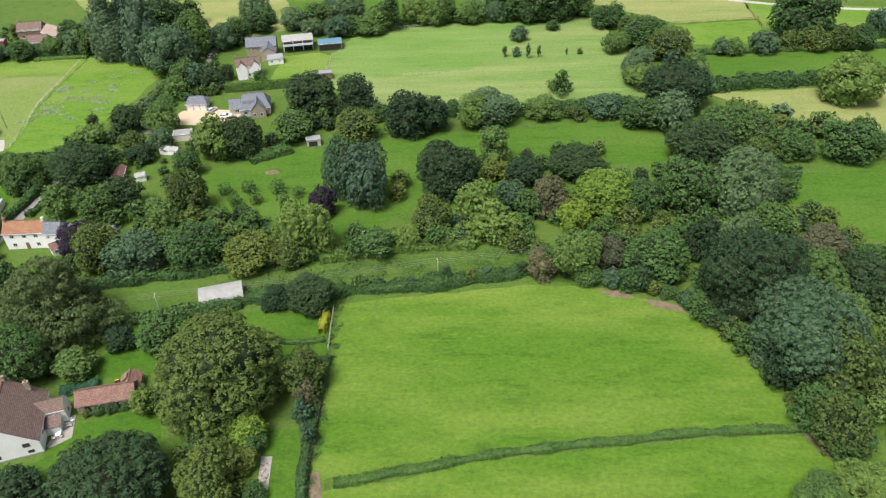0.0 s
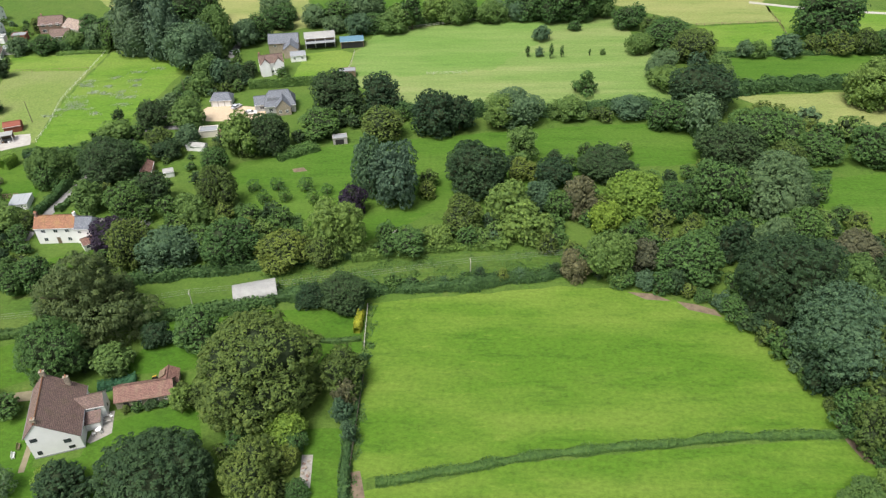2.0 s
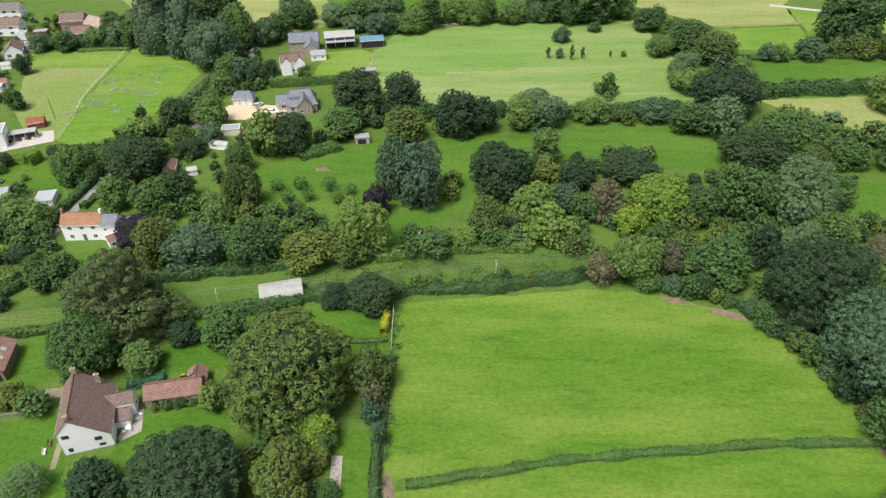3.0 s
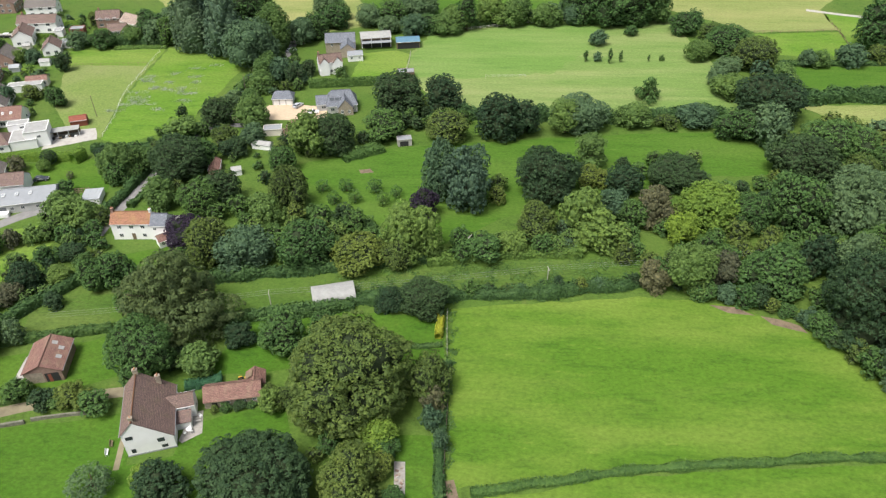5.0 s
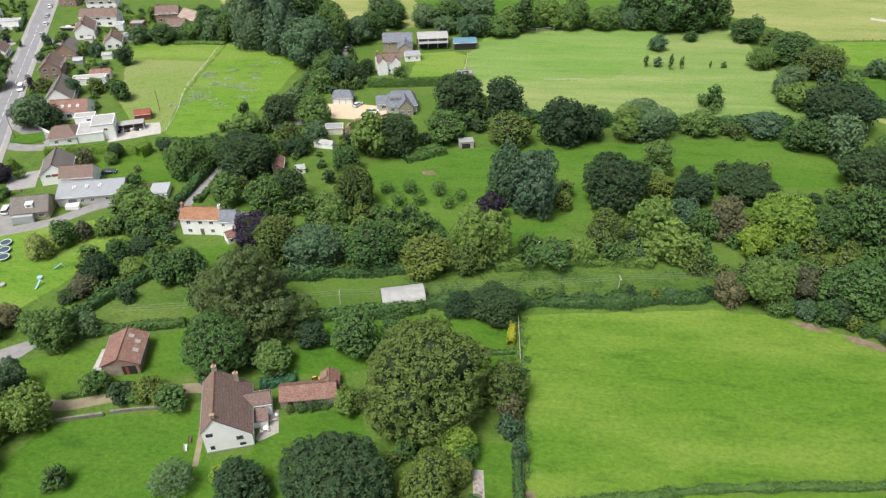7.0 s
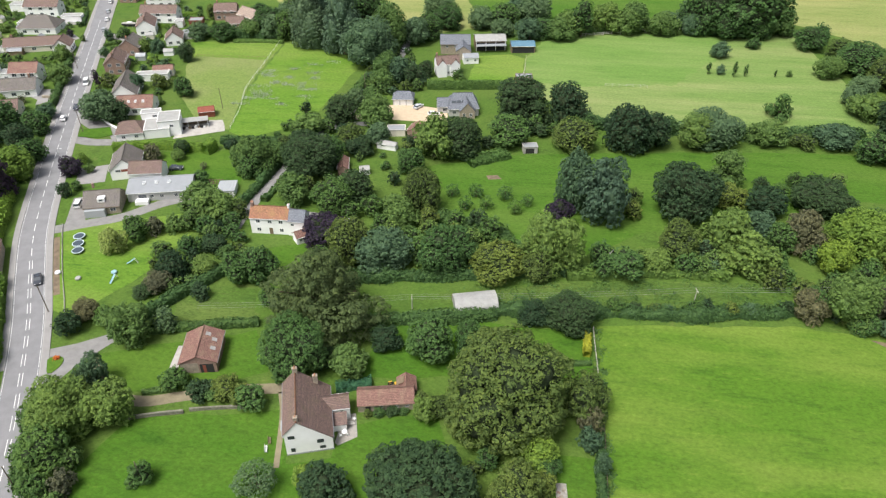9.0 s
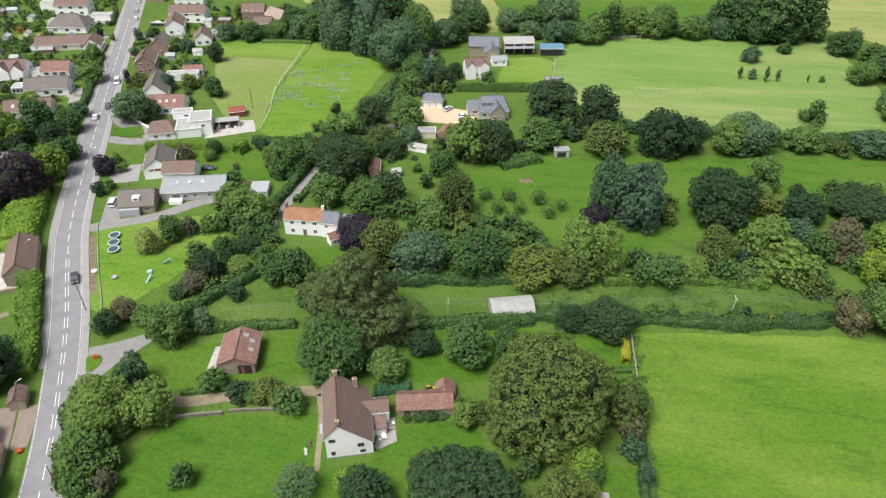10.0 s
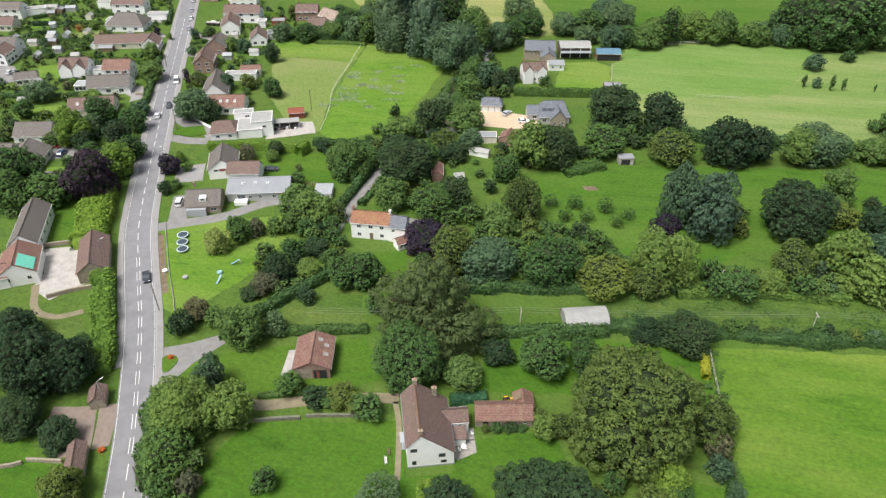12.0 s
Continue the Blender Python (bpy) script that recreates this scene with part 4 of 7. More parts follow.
lr = mesh_ob("roof", [(-1.3, -1.6, 1.85), (1.7, -1.6, 1.85), (1.7, 1.1, 2.6), (-1.3, 1.1, 2.6), (-1.3, -1.6, 1.97), (1.7, -1.6, 1.97), (1.7, 1.1, 2.72), (-1.3, 1.1, 2.72)],
             [(4, 5, 6, 7), (0, 3, 2, 1), (0, 1, 5, 4), (1, 2, 6, 5), (2, 3, 7, 6), (3, 0, 4, 7)], M_ROOF_BROWN, leanto)
prism_uv(lr.data)

# ---- outbuildings round the farmhouse ----
stable = gable_house("long low stable with a lichened red pantile roof", -70.4, 95.3, 12, 11.2, 4.6, 2.2, 4.0, M_STONE, M_ROOF_RED, over=0.25, name="stable", category="stable")
door_on(stable, (-3.6, -2.32, 0), 0, 1.0, 1.9, M_DARKIN)
row_windows(stable, 11.2, 4.6, 1.3, (-1, 2.2, 4.2), 0.8, 0.7, 1)
swing = gable_house("short stable wing with a red pantile roof", -66.8, 98.9, 102, 3.8, 3.6, 2.1, 3.3, M_STONE, M_ROOF_RED, over=0.2, name="stable_wing", category="stable")
rp = part("roof_patch", boxes((-0.9, -0.9, 0, 0.9, 0.9, 0.06)), M_WOOD, swing, "mossy timber repair on the roof")
rp.matrix_basis = pose(0.2, 1.2, 2.98, -33, 0, 0)
barn = gable_house("brick barn with a red sheet roof and open front", -112.2, 102.3, 102.5, 9.4, 7.5, 3.0, 4.8, M_BRICK, M_ROOF_RED, over=0.35, name="barn", category="barn", gutter=M_LEAD)
# Thin dark sheet on the closed gable; the barn's inner shade is painted.
part("doorway_shade", boxes((-4.72, -3.1, 0.05, -4.705, -0.3, 2.5)), M_DARKIN, barn, "dark sheet painted as the barn's shaded inside")
part("door", boxes((-4.76, -1.55, 0.05, -4.72, -0.9, 2.2)), M_REDWOOD, barn, "red timber barn door")
part("cladding", boxes((-4.74, 0.0, 0.02, -4.702, 3.7, 2.9)), M_STONE, barn, "stone-faced gable half")
for k in range(3):
    rl_ = part("rooflight", boxes((-0.5, -0.55, 0, 0.5, 0.55, 0.05)), M_TIN, barn, "pale plastic roof panel")
    rl_.matrix_basis = pose((2.6, 1.4, -1.2)[k], (-1.2, -2.6, -2.7)[k], (4.42, 3.75, 3.71)[k], 25.6, 0, 0)
pv = patch("pavement_slab", M_CONCRETE, 0.06, [(-118.2, 97.2), (-116.2, 96.9), (-117.6, 105), (-119.2, 104.6)], "pale concrete slab beside the barn", 0.1, 0.04)

# the arched sheet-metal shed on the strip
shed = empty("arched_shed", pose(-55.4, 127.0, 0, 0, 0, 16), "pale corrugated shed with a curved roof", "shed")
n_arc, v, f = 20, [], []
for sx in (-5.0, 5.0):
    for i in range(n_arc + 1):
        a = math.pi * (0.04 + 0.92 * i / n_arc)
        v.append((sx, -3.0 * math.cos(a), 1.4 + 1.9 * math.sin(a)))
m_ = n_arc + 1
corr_v, corr_f = [], []
cols = 80
for k in range(cols + 1):
    for i in range(m_):
        a = math.pi * (0.04 + 0.92 * i / n_arc)
        q = 0.035 if k % 2 else 0.0
        corr_v.append((-5.1 + 10.2 * k / cols, -(3.05 + q) * math.cos(a), 1.4 + (1.92 + q) * math.sin(a)))
for k in range(cols):
    for i in range(n_arc):
        b = k * m_ + i
        corr_f.append((b, b + m_, b + m_ + 1, b + 1))
mesh_ob("roof", corr_v, corr_f, M_TIN, shed)
mesh_ob("wall", v + [(-5, -3, 0), (-5, 3, 0), (5, -3, 0), (5, 3, 0)],
        [(*range(m_ - 1, -1, -1), 2 * m_, 2 * m_ + 1), (*range(m_, 2 * m_), 2 * m_ + 3, 2 * m_ + 2), (0, m_, 2 * m_ + 2, 2 * m_), (m_ - 1, 2 * m_ + 1, 2 * m_ + 3, 2 * m_ - 1)], M_TIN, shed)
for u in (-2.9, 2.9):
    part("end_post", boxes((-5.12, u - 0.1, 0, -5.02, u + 0.1, 2.0)), M_WOOD, shed)

# ---- the white cottage with the orange roof ----
cot = gable_house("white rendered cottage with an orange clay roof", -113.4, 151.6, 3, 10.4, 5.4, 5.0, 7.2, M_WHITE, M_ROOF_ORANGE, over=0.2, name="cottage")
row_windows(cot, 10.4, 5.4, 4.0, (-3, 0.2, 3.2), 1.15, 1.0)
row_windows(cot, 10.4, 5.4, 1.4, (-3.0, 3.2), 1.1, 1.1)
door_on(cot, (0.3, -2.72, 0), 0, 0.95, 2.0, M_WOOD)
chimney_on(cot, -4.8, 0, 6.8, 8.2, M_BRICK, 0.6, 0.8, 2)
chimney_on(cot, 5.1, 0, 6.8, 7.9, M_WHITE, 0.5, 0.8, 1)
cot2 = gable_house("white cottage extension with a slate roof", -105.9, 151.5, 0, 4.6, 5.2, 4.7, 6.8, M_WHITE, M_ROOF_SLATE, over=0.2, name="cottage_extension")
row_windows(cot2, 4.6, 5.2, 3.6, (-0.9,), 0.9, 0.8)
row_windows(cot2, 4.6, 5.2, 3.6, (0,), 0.9, 0.8, 1, "R")
porch = gable_house("small white porch with a red tiled roof", -104.2, 147.2, 40, 3.4, 3.0, 2.1, 3.2, M_WHITE, M_ROOF_RED, over=0.2, name="porch", category="porch")
row_windows(porch, 3.4, 3.0, 1.3, (-0.7, 0.7), 0.8, 1.0)
wshed = gable_house("small white garden shed by the lane", -94.0, 154.5, 10, 4.0, 3.0, 2.0, 2.7, M_WHITE, M_FELT, over=0.2, name="garden_shed", category="shed")

# ---- slate-roofed house and its garage ----
sl = gable_house("grey house with a blue slate roof", -70.3, 232.5, 12, 10.6, 8.6, 3.0, 6.9, M_GREYWALL, M_ROOF_SLATE, over=0.3, name="slate_house", hip=2.2)
row_windows(sl, 10.6, 8.6, 1.5, (-3.4, 0, 3.4), 1.4, 1.2)
sl2 = gable_house("projecting gable of the slate house", -68.6, 229.8, 102, 7.5, 5.2, 3.0, 6.0, M_STONE, M_ROOF_SLATE, over=0.25, name="house_wing")
row_windows(sl2, 7.5, 5.2, 1.5, (-1.2, 1.2), 1.0, 1.2, 1, "L")
for k in range(3):
    pn = part("solar_panel", boxes((-0.8, -0.5, 0, 0.8, 0.5, 0.05)), M_GLASS, sl, "dark solar panel")
    pn.matrix_basis = pose(-3.4 + 1.8 * k, -2.6, 4.75, 42, 0, 0)
sl3 = gable_house("low grey side wing with a slate roof", -77.0, 232.6, 12, 5.0, 6.0, 2.6, 4.6, M_GREYWALL, M_ROOF_SLATE, over=0.25, name="house_wing")
row_windows(sl3, 5.0, 6.0, 1.4, (0,), 1.6, 1.2)
gar = gable_house("double garage with a slate roof and white doors", -92.6, 236.6, 5, 7.4, 5.4, 2.5, 4.3, M_GREYWALL, M_ROOF_SLATE, over=0.3, name="garage", category="garage", hip=1.5)
for u in (-2.3, 0, 2.3):
    part("garage_door", boxes((u - 0.95, -2.75, 0.05, u + 0.95, -2.71, 2.1)), M_FRAME, gar, "white garage door")
ph = gable_house("small red-roofed garden house", -83.5, 212.0, 80, 6.0, 5.0, 2.4, 3.6, M_BRICK, M_ROOF_RED, over=0.2, name="garden_house")
flat_block("low pale flat-roofed garden building", -90.5, 211.5, 10, 6.0, 4.0, 2.2, M_CREAM, M_FELT, "garden_building")

# ---- farm at the end of the lane ----
fw = gable_house("white farm cottage with a brown roof", -80.3, 266.0, 19, 9.4, 5.6, 4.9, 7.3, M_WHITE, M_ROOF_BROWN, over=0.2, name="farm_cottage")
row_windows(fw, 9.4, 5.6, 3.8, (-2.6, 2.6), 0.9, 0.9)
row_windows(fw, 9.4, 5.6, 1.4, (-2.6, 0, 2.6), 0.9, 1.0)
for k in (-2.6, 2.6):
    gb_ = gable_house("white front gable with a brown roof", -80.3 + k * math.cos(radians(19)) + 2.2 * math.sin(radians(19)), 266.0 + k * math.sin(radians(19)) - 2.2 * math.cos(radians(19)), 109, 3.4, 3.6, 4.9, 6.9, M_WHITE, M_ROOF_BROWN, over=0.15, name="house_gable")
chimney_on(fw, -4.2, 0, 6.9, 8.4, M_BRICK, 0.7, 0.6)
fg = gable_house("grey stone farmhouse with a slate roof", -80.0, 290.5, 8, 12.6, 7.6, 4.4, 7.2, M_STONE, M_ROOF_SLATE, over=0.25, name="farm_house")
row_windows(fg, 12.6, 7.6, 3.4, (-3.6, 0, 3.6), 1.0, 1.0)
fg2 = gable_house("stone farm range with a slate roof", -76.0, 285.0, 98, 8.0, 6.0, 3.6, 5.8, M_STONE, M_ROOF_SLATE, over=0.2, name="farm_range", category="barn")
fl = gable_house("low white farm annexe with a grey roof", -72.3, 279.5, 14, 6.2, 5.0, 2.6, 3.5, M_WHITE, M_FELT, over=0.2, name="farm_annexe", category="building")
row_windows(fl, 6.2, 5.0, 1.5, (-1.6, 1.6), 0.9, 0.9)
fb = gable_house("open-fronted farm shed with a pale sheet roof", -65.8, 297.0, 12, 13.0, 8.0, 4.4, 5.6, M_WOOD, M_TIN, over=0.3, name="farm_shed", category="shed")
# A dark sheet on the solid wall paints the shade behind the open front.
part("opening_shade", boxes((-6.2, -4.03, 0.05, 6.2, -4.01, 3.6)), M_DARKIN, fb, "dark sheet painted as the shaded open front")
for u in (-6.2, -2.1, 2.1, 6.2):
    part("post", boxes((u - 0.12, -4.2, 0, u + 0.12, -4.03, 4.2)), M_FRAME, fb)
part("canopy", boxes((-6.4, -7.0, 3.0, 6.4, -4.1, 3.1)), M_FELT, fb, "grey sheet lean-to roof")
bl = gable_house("low shed with a blue sheet roof", -51.6, 295.6, 10, 10.0, 6.5, 3.0, 3.9, M_WOOD, M_BLUETIN, over=0.3, name="farm_shed", category="shed")
# The wall is closed here too; the inside's shade is a painted sheet.
part("opening_shade", boxes((-4.6, -3.28, 0.05, 4.6, -3.262, 2.4)), M_DARKIN, bl, "dark sheet painted as the shaded open front")
field_shelter = flat_block("dark timber field shelter in the pasture", -49.5, 262.0, 8, 6.5, 4.0, 2.4, M_WOOD, M_LEAD, "field_shelter", "shelter")
hut = flat_block("small pale hut with an open dark front", -45.2, 205.5, 12, 4.6, 3.0, 2.2, M_CONCRETE, M_FELT, "hut", "hut")
# Dark sheet on the solid block, painted as the shade inside the hut.
part("opening_shade", boxes((-1.6, -1.53, 0.05, 1.2, -1.51, 1.8)), M_DARKIN, hut)

# allotment sheds by the lane
gable_house("narrow shed with a red tiled roof", -102.3, 185.5, 102, 7.0, 3.2, 2.2, 3.2, M_BRICK, M_ROOF_RED, over=0.15, name="garden_shed", category="shed")
for x_, y_, r_, l_ in ((-95.3, 184.2, 20, 3.0), (-99.3, 197.0, 40, 3.6), (-91.5, 201.0, -10, 6.5)):
    gable_house("small white garden shed with a pale roof", x_, y_, r_, l_, 2.4, 1.9, 2.5, M_WHITE, M_TIN, over=0.15, name="garden_shed", category="shed")

# ---- houses east of the road ----
bv = gable_house("bungalow with a dark brown tiled roof", -164.3, 155.2, 17, 9.6, 8.0, 2.6, 5.3, M_STONE, M_ROOF_GREY, over=0.35, name="bungalow", ridge_off=0.4)
part("sunroom", boxes((-4.4, -5.4, 0, 1.0, -4.0, 2.2)), M_SKYGLASS, bv, "glazed sunroom along the front")
window_on(bv, (2.9, -4.02, 1.4), 0, 1.6, 1.1, 1)
dm = part("dormer", boxes((-0.9, -3.0, 3.4, 1.1, -1.0, 4.5)), M_FRAME, bv, "white box dormer")
part("pane", boxes((-0.4, -3.03, 3.75, 0.6, -3.005, 4.25)), M_GLASS, dm)
part("chimney", boxes((-3.4, 3.2, 4.6, -2.8, 3.8, 5.9)), M_BRICK, bv, "brick chimney stack")
gw = gable_house("long bungalow range with a pale grey low-pitched roof", -151.7, 165.0, 15, 18.0, 8.8, 2.9, 4.3, M_GREYWALL, M_FELT, over=0.35, name="bungalow", ridge_off=1.5)
row_windows(gw, 18.0, 8.8, 1.5, (-2.2, 0.6, 4.6), 1.1, 1.0)
part("patio_door", boxes((-5.9, -4.45, 0.05, -3.7, -4.41, 2.1)), M_GLASS, gw, "dark glazed patio doors")
part("conservatory", boxes((-6.6, -6.6, 0, -3.0, -4.6, 1.1)), M_WHITE, gw, "low white wall")
for u in (-4.5, -1.0, 2.6):
    rooflight(gw, u, -1.0, 4.05, 16)
wu = gable_house("white house with a grey tiled roof and broad gable", -168.2, 175.6, 112, 11.0, 8.4, 3.4, 6.6, M_WHITE, M_ROOF_GREY, over=0.35, name="house")
row_windows(wu, 11, 8.4, 3.0, (-1.9, 1.9), 1.5, 0.9, 2, "L")
part("panel", boxes((-5.54, -1.0, 2.6, -5.51, 1.0, 3.4)), M_REDWOOD, wu, "red-brown tile-hung panel")
wu2 = gable_house("side wing with a brown tiled roof", -159.8, 172.6, 12, 9.6, 6.4, 3.3, 5.6, M_WHITE, M_ROOF_BROWN, over=0.3, name="house_wing")
row_windows(wu2, 9.6, 6.4, 1.5, (1, 3.4), 1.0, 1.0)
# the white flat-roofed house
ft = gable_house("low white range with a brown tiled hipped roof", -178.6, 197.8, 21, 8.5, 8.6, 2.8, 5.2, M_WHITE, M_ROOF_BROWN, over=0.3, name="house", hip=2.5)
row_windows(ft, 8.5, 8.6, 1.5, (-2, 2), 1.2, 1.0)
f1 = flat_block("white flat-roofed house block with low parapet", -170.8, 201.2, 21, 8.0, 9.0, 3.0, M_WHITE, M_TIN)
f2 = flat_block("white two-storey flat-roofed block", -167.0, 203.0, 21, 7.0, 8.0, 5.2, M_WHITE, M_TIN)
window_on(f2, (0.8, -4.02, 3.6), 0, 1.2, 0.9)
f3 = flat_block("white flat-roofed block behind the house", -175.5, 207.0, 21, 6.5, 3.6, 4.6, M_WHITE, M_TIN)
window_on(f3, (1.2, -1.82, 3.6), 0, 1.6, 0.8)
cp = empty("carport", pose(-160.8, 207.0, 0, 0, 0, 22), "open carport with a pale flat roof full of clutter", "carport")
part("roof", boxes((-5.2, -1.8, 2.5, 5.0, 1.8, 2.62)), M_TIN, cp)
for u in (-5.0, -1.7, 1.6, 4.8):
    part("post", boxes((u - 0.08, -1.7, 0, u + 0.08, -1.54, 2.5)), M_FRAME, cp)
part("back_wall", boxes((-5.1, 1.6, 0, 4.9, 1.75, 2.5)), M_WOOD, cp)
for k in range(9):
    rj = random.Random(k)
    flat = empty("crate", pose(-160.5 + k * 0.9 - 3.6, 205.6 + 0.36 * k - 1.6 + rj.uniform(-0.4, 0.4), 0.03, 0, 0, rj.uniform(0, 90)), "stacked crate of yard clutter", "crate", "yard clutter")
    part("body", boxes((-0.4, -0.3, 0, 0.4, 0.3, rj.uniform(0.4, 1.0)), bevel=0.03), (M_WOOD, M_DARKIN, M_FRAME)[k % 3], flat)
rs = gable_house("red timber field shed with low roof", -160.0, 216.2, 22, 5.4, 4.4, 2.2, 3.1, M_REDWOOD, M_REDWOOD, over=0.2, name="field_shed", category="shed")
gh = empty("greenhouse", pose(-133.0, 168.0, 0, 0, 0, 12), "pale glazed garden building with flat roof", "greenhouse")
part("wall", boxes((-2.5, -3, 0, 2.5, 3, 1.9)), M_FRAME, gh)
for k in range(6):
    part("roof_pane", boxes((-2.6 + 0.87 * k, -3.1, 1.9, -2.6 + 0.87 * k + 0.83, 3.1, 2.0)), M_SKYGLASS, gh)

# more houses: label words, place, turn, length, width, eave, ridge, wall, roof, hip
def villa(words, x, y, rot, L, W, eave, ridge, wall, roof, hip=0.0, stack=True, front=(), side=()):
    ob = gable_house(words, x, y, rot, L, W, eave, ridge, wall, roof, over=0.3, hip=hip, name="house", group="village houses")
    two = eave > 4
    for z in ((3.9, 1.4) if two else (1.4,)):
        row_windows(ob, L, W, z, [L * (u - 0.5) for u in (0.2, 0.5, 0.8)], 1.75, 1.3)
        row_windows(ob, L, W, z, (-1.6, 1.6), 1.5, 1.25, 1, "L")
        row_windows(ob, L, W, z, (1.2,), 1.2, 1.1, 1, "R")
    if stack:
        chimney_on(ob, L * 0.36 * (1 if L % 2 > 1 else -1), 0, ridge - 0.5, ridge + 1.0, M_BRICK)
    return ob


hr = villa("white bungalow with a red-brown roof", -186.0, 216.6, 14, 12.4, 9.0, 2.8, 5.6, M_WHITE, M_ROOF_RED, stack=False)
for u in (-2.0, 0.3, 3.0):
    rooflight(hr, u, -2.4, 4.3, 32)
hq = villa("white chalet house with a steep grey roof", -196.6, 229.0, 109, 15.0, 9.0, 2.8, 6.8, M_WHITE, M_ROOF_GREY, stack=False)
villa("brick house with a brown roof and front gable", -212.0, 250.5, 109, 11.0, 7.6, 4.4, 7.4, M_BRICK, M_ROOF_BROWN)
villa("brick house with a grey-brown roof", -216.0, 270.0, 100, 10.0, 8.6, 3.4, 6.6, M_BRICK, M_ROOF_GREY)
villa("white house with a brown roof", -221.5, 294.5, 112, 12.0, 8.0, 4.0, 6.8, M_WHITE, M_ROOF_BROWN)
villa("long brown-roofed house behind the street", -222.0, 309.5, 8, 17.0, 8.0, 4.6, 7.2, M_WHITE, M_ROOF_BROWN)
villa("white house with a brown roof and pale gable", -203.0, 283.0, 112, 9.0, 7.0, 3.0, 5.8, M_WHITE, M_ROOF_BROWN, stack=False)
villa("low white extension with a red roof", -191.4, 248.5, 17, 7.5, 4.0, 2.7, 3.8, M_CREAM, M_ROOF_RED, stack=False)
flat_block("white flat-roofed garden room behind houses", -193.5, 243.5, 17, 12.0, 4.0, 2.5, M_WHITE, M_TIN)
villa("brick house with a brown roof at the paddock end", -193.0, 318.0, 12, 10.5, 8.0, 4.2, 6.8, M_BRICK, M_ROOF_BROWN)
villa("house with a pale pink tiled roof", -179.0, 313.0, -30, 11.0, 8.0, 4.0, 6.6, M_CREAM, M_ROOF_PINK, stack=False)
villa("low house with a pale brown roof", -184.0, 306.0, 12, 8.0, 6.0, 2.6, 4.8, M_BRICK, M_ROOF_BROWN, stack=False)
flat_block("small red-brown garden building", -203.0, 306.0, 12, 6.0, 4.5, 2.6, M_REDWOOD, M_FELT, "garden_building")
flat_block("white garden building with a flat roof", -210.0, 303.0, 12, 3.6, 4.5, 2.8, M_WHITE, M_TIN, "garden_building")
flat_block("grey-roofed garage by the hedge", -199.0, 290.0, 12, 6.5, 5.0, 2.5, M_GREYWALL, M_FELT, "garage", "garage")

# ---- houses west of the road ----
villa("white-gabled bungalow with a grey roof", -239.0, 183.0, 14, 12.0, 9.0, 2.9, 5.8, M_WHITE, M_ROOF_GREY, stack=False)
vb = villa("bungalow with a broad grey-brown roof", -230.5, 165.5, 106, 14.0, 11.0, 2.9, 6.0, M_CREAM, M_ROOF_GREY)
vc = villa("low hall with a grey roof and roof panels", -242.5, 168.0, 12, 12.0, 9.0, 2.9, 5.2, M_CREAM, M_ROOF_GREY, stack=False)
for k in range(4):
    pn = part("solar_panel", boxes((-0.75, -1.0, 0, 0.75, 1.0, 0.06)), M_FELT, vc, "pale roof panel")
    pn.matrix_basis = pose(-3.2 + 1.7 * k, -2.6, 4.2, 27, 0, 0)
hb = villa("bungalow with a brown tiled roof", -233.0, 205.5, 22, 15.5, 8.0, 2.7, 5.3, M_CREAM, M_ROOF_BROWN, stack=False)
for u in (-4.5, -1.5, 1.5, 4.5):
    rooflight(hb, u, -2.2, 4.0, 33)
villa("long grey-roofed house with a brick gable", -237.5, 223.5, 18, 15.5, 8.4, 3.0, 5.9, M_WHITE, M_ROOF_GREY)
villa("white house with a red-brown roof", -240.5, 235.0, 13, 10.5, 7.6, 4.8, 7.5, M_WHITE, M_ROOF_RED, stack=False)
he = villa("white house with two front gables and a brown roof", -258.0, 233.0, 17, 11.0, 7.6, 4.8, 7.6, M_WHITE, M_ROOF_BROWN, stack=False)
for k in (-2.6, 2.6):
    c_, s_ = math.cos(radians(17)), math.sin(radians(17))
    gable_house("white front gable with a brown roof", -258.0 + k * c_ + 3.4 * s_, 233.0 + k * s_ - 3.4 * c_, 107, 4.4, 4.6, 4.8, 7.3, M_WHITE, M_ROOF_BROWN, over=0.2, name="house_gable")
villa("long bungalow with a brown tiled roof", -258.0, 267.0, 18, 24.0, 7.6, 2.7, 5.2, M_CREAM, M_ROOF_BROWN)
villa("white gabled house end by the road", -245.0, 266.5, 108, 8.0, 7.0, 3.2, 6.0, M_WHITE, M_ROOF_BROWN, stack=False)
villa("bungalow with a grey hipped roof", -269.5, 288.5, 10, 17.0, 11.0, 2.9, 7.0, M_WHITE, M_ROOF_GREY, 4.5, False)
flat_block("white flat-roofed garage by the road", -263.0, 303.0, 12, 9.0, 4.4, 2.6, M_WHITE, M_TIN, "garage", "garage")
villa("white house with a brown roof", -281.0, 309.5, 9, 16.0, 7.6, 4.8, 7.2, M_WHITE, M_ROOF_BROWN)
villa("white house with a dark brown roof", -333.0, 291.0, 12, 13.0, 8.0, 4.8, 7.2, M_WHITE, M_ROOF_GREY)
villa("brown-roofed house with a pale gable", -324.0, 275.5, 12, 10.0, 7.0, 3.0, 5.6, M_CREAM, M_ROOF_BROWN)
villa("white house with a grey roof and dormers", -301.0, 248.5, 12, 10.0, 8.0, 4.8, 7.2, M_WHITE, M_ROOF_GREY)
villa("white gabled house with a brown roof", -297.0, 240.0, 100, 9.0, 7.0, 4.4, 6.8, M_WHITE, M_ROOF_BROWN)
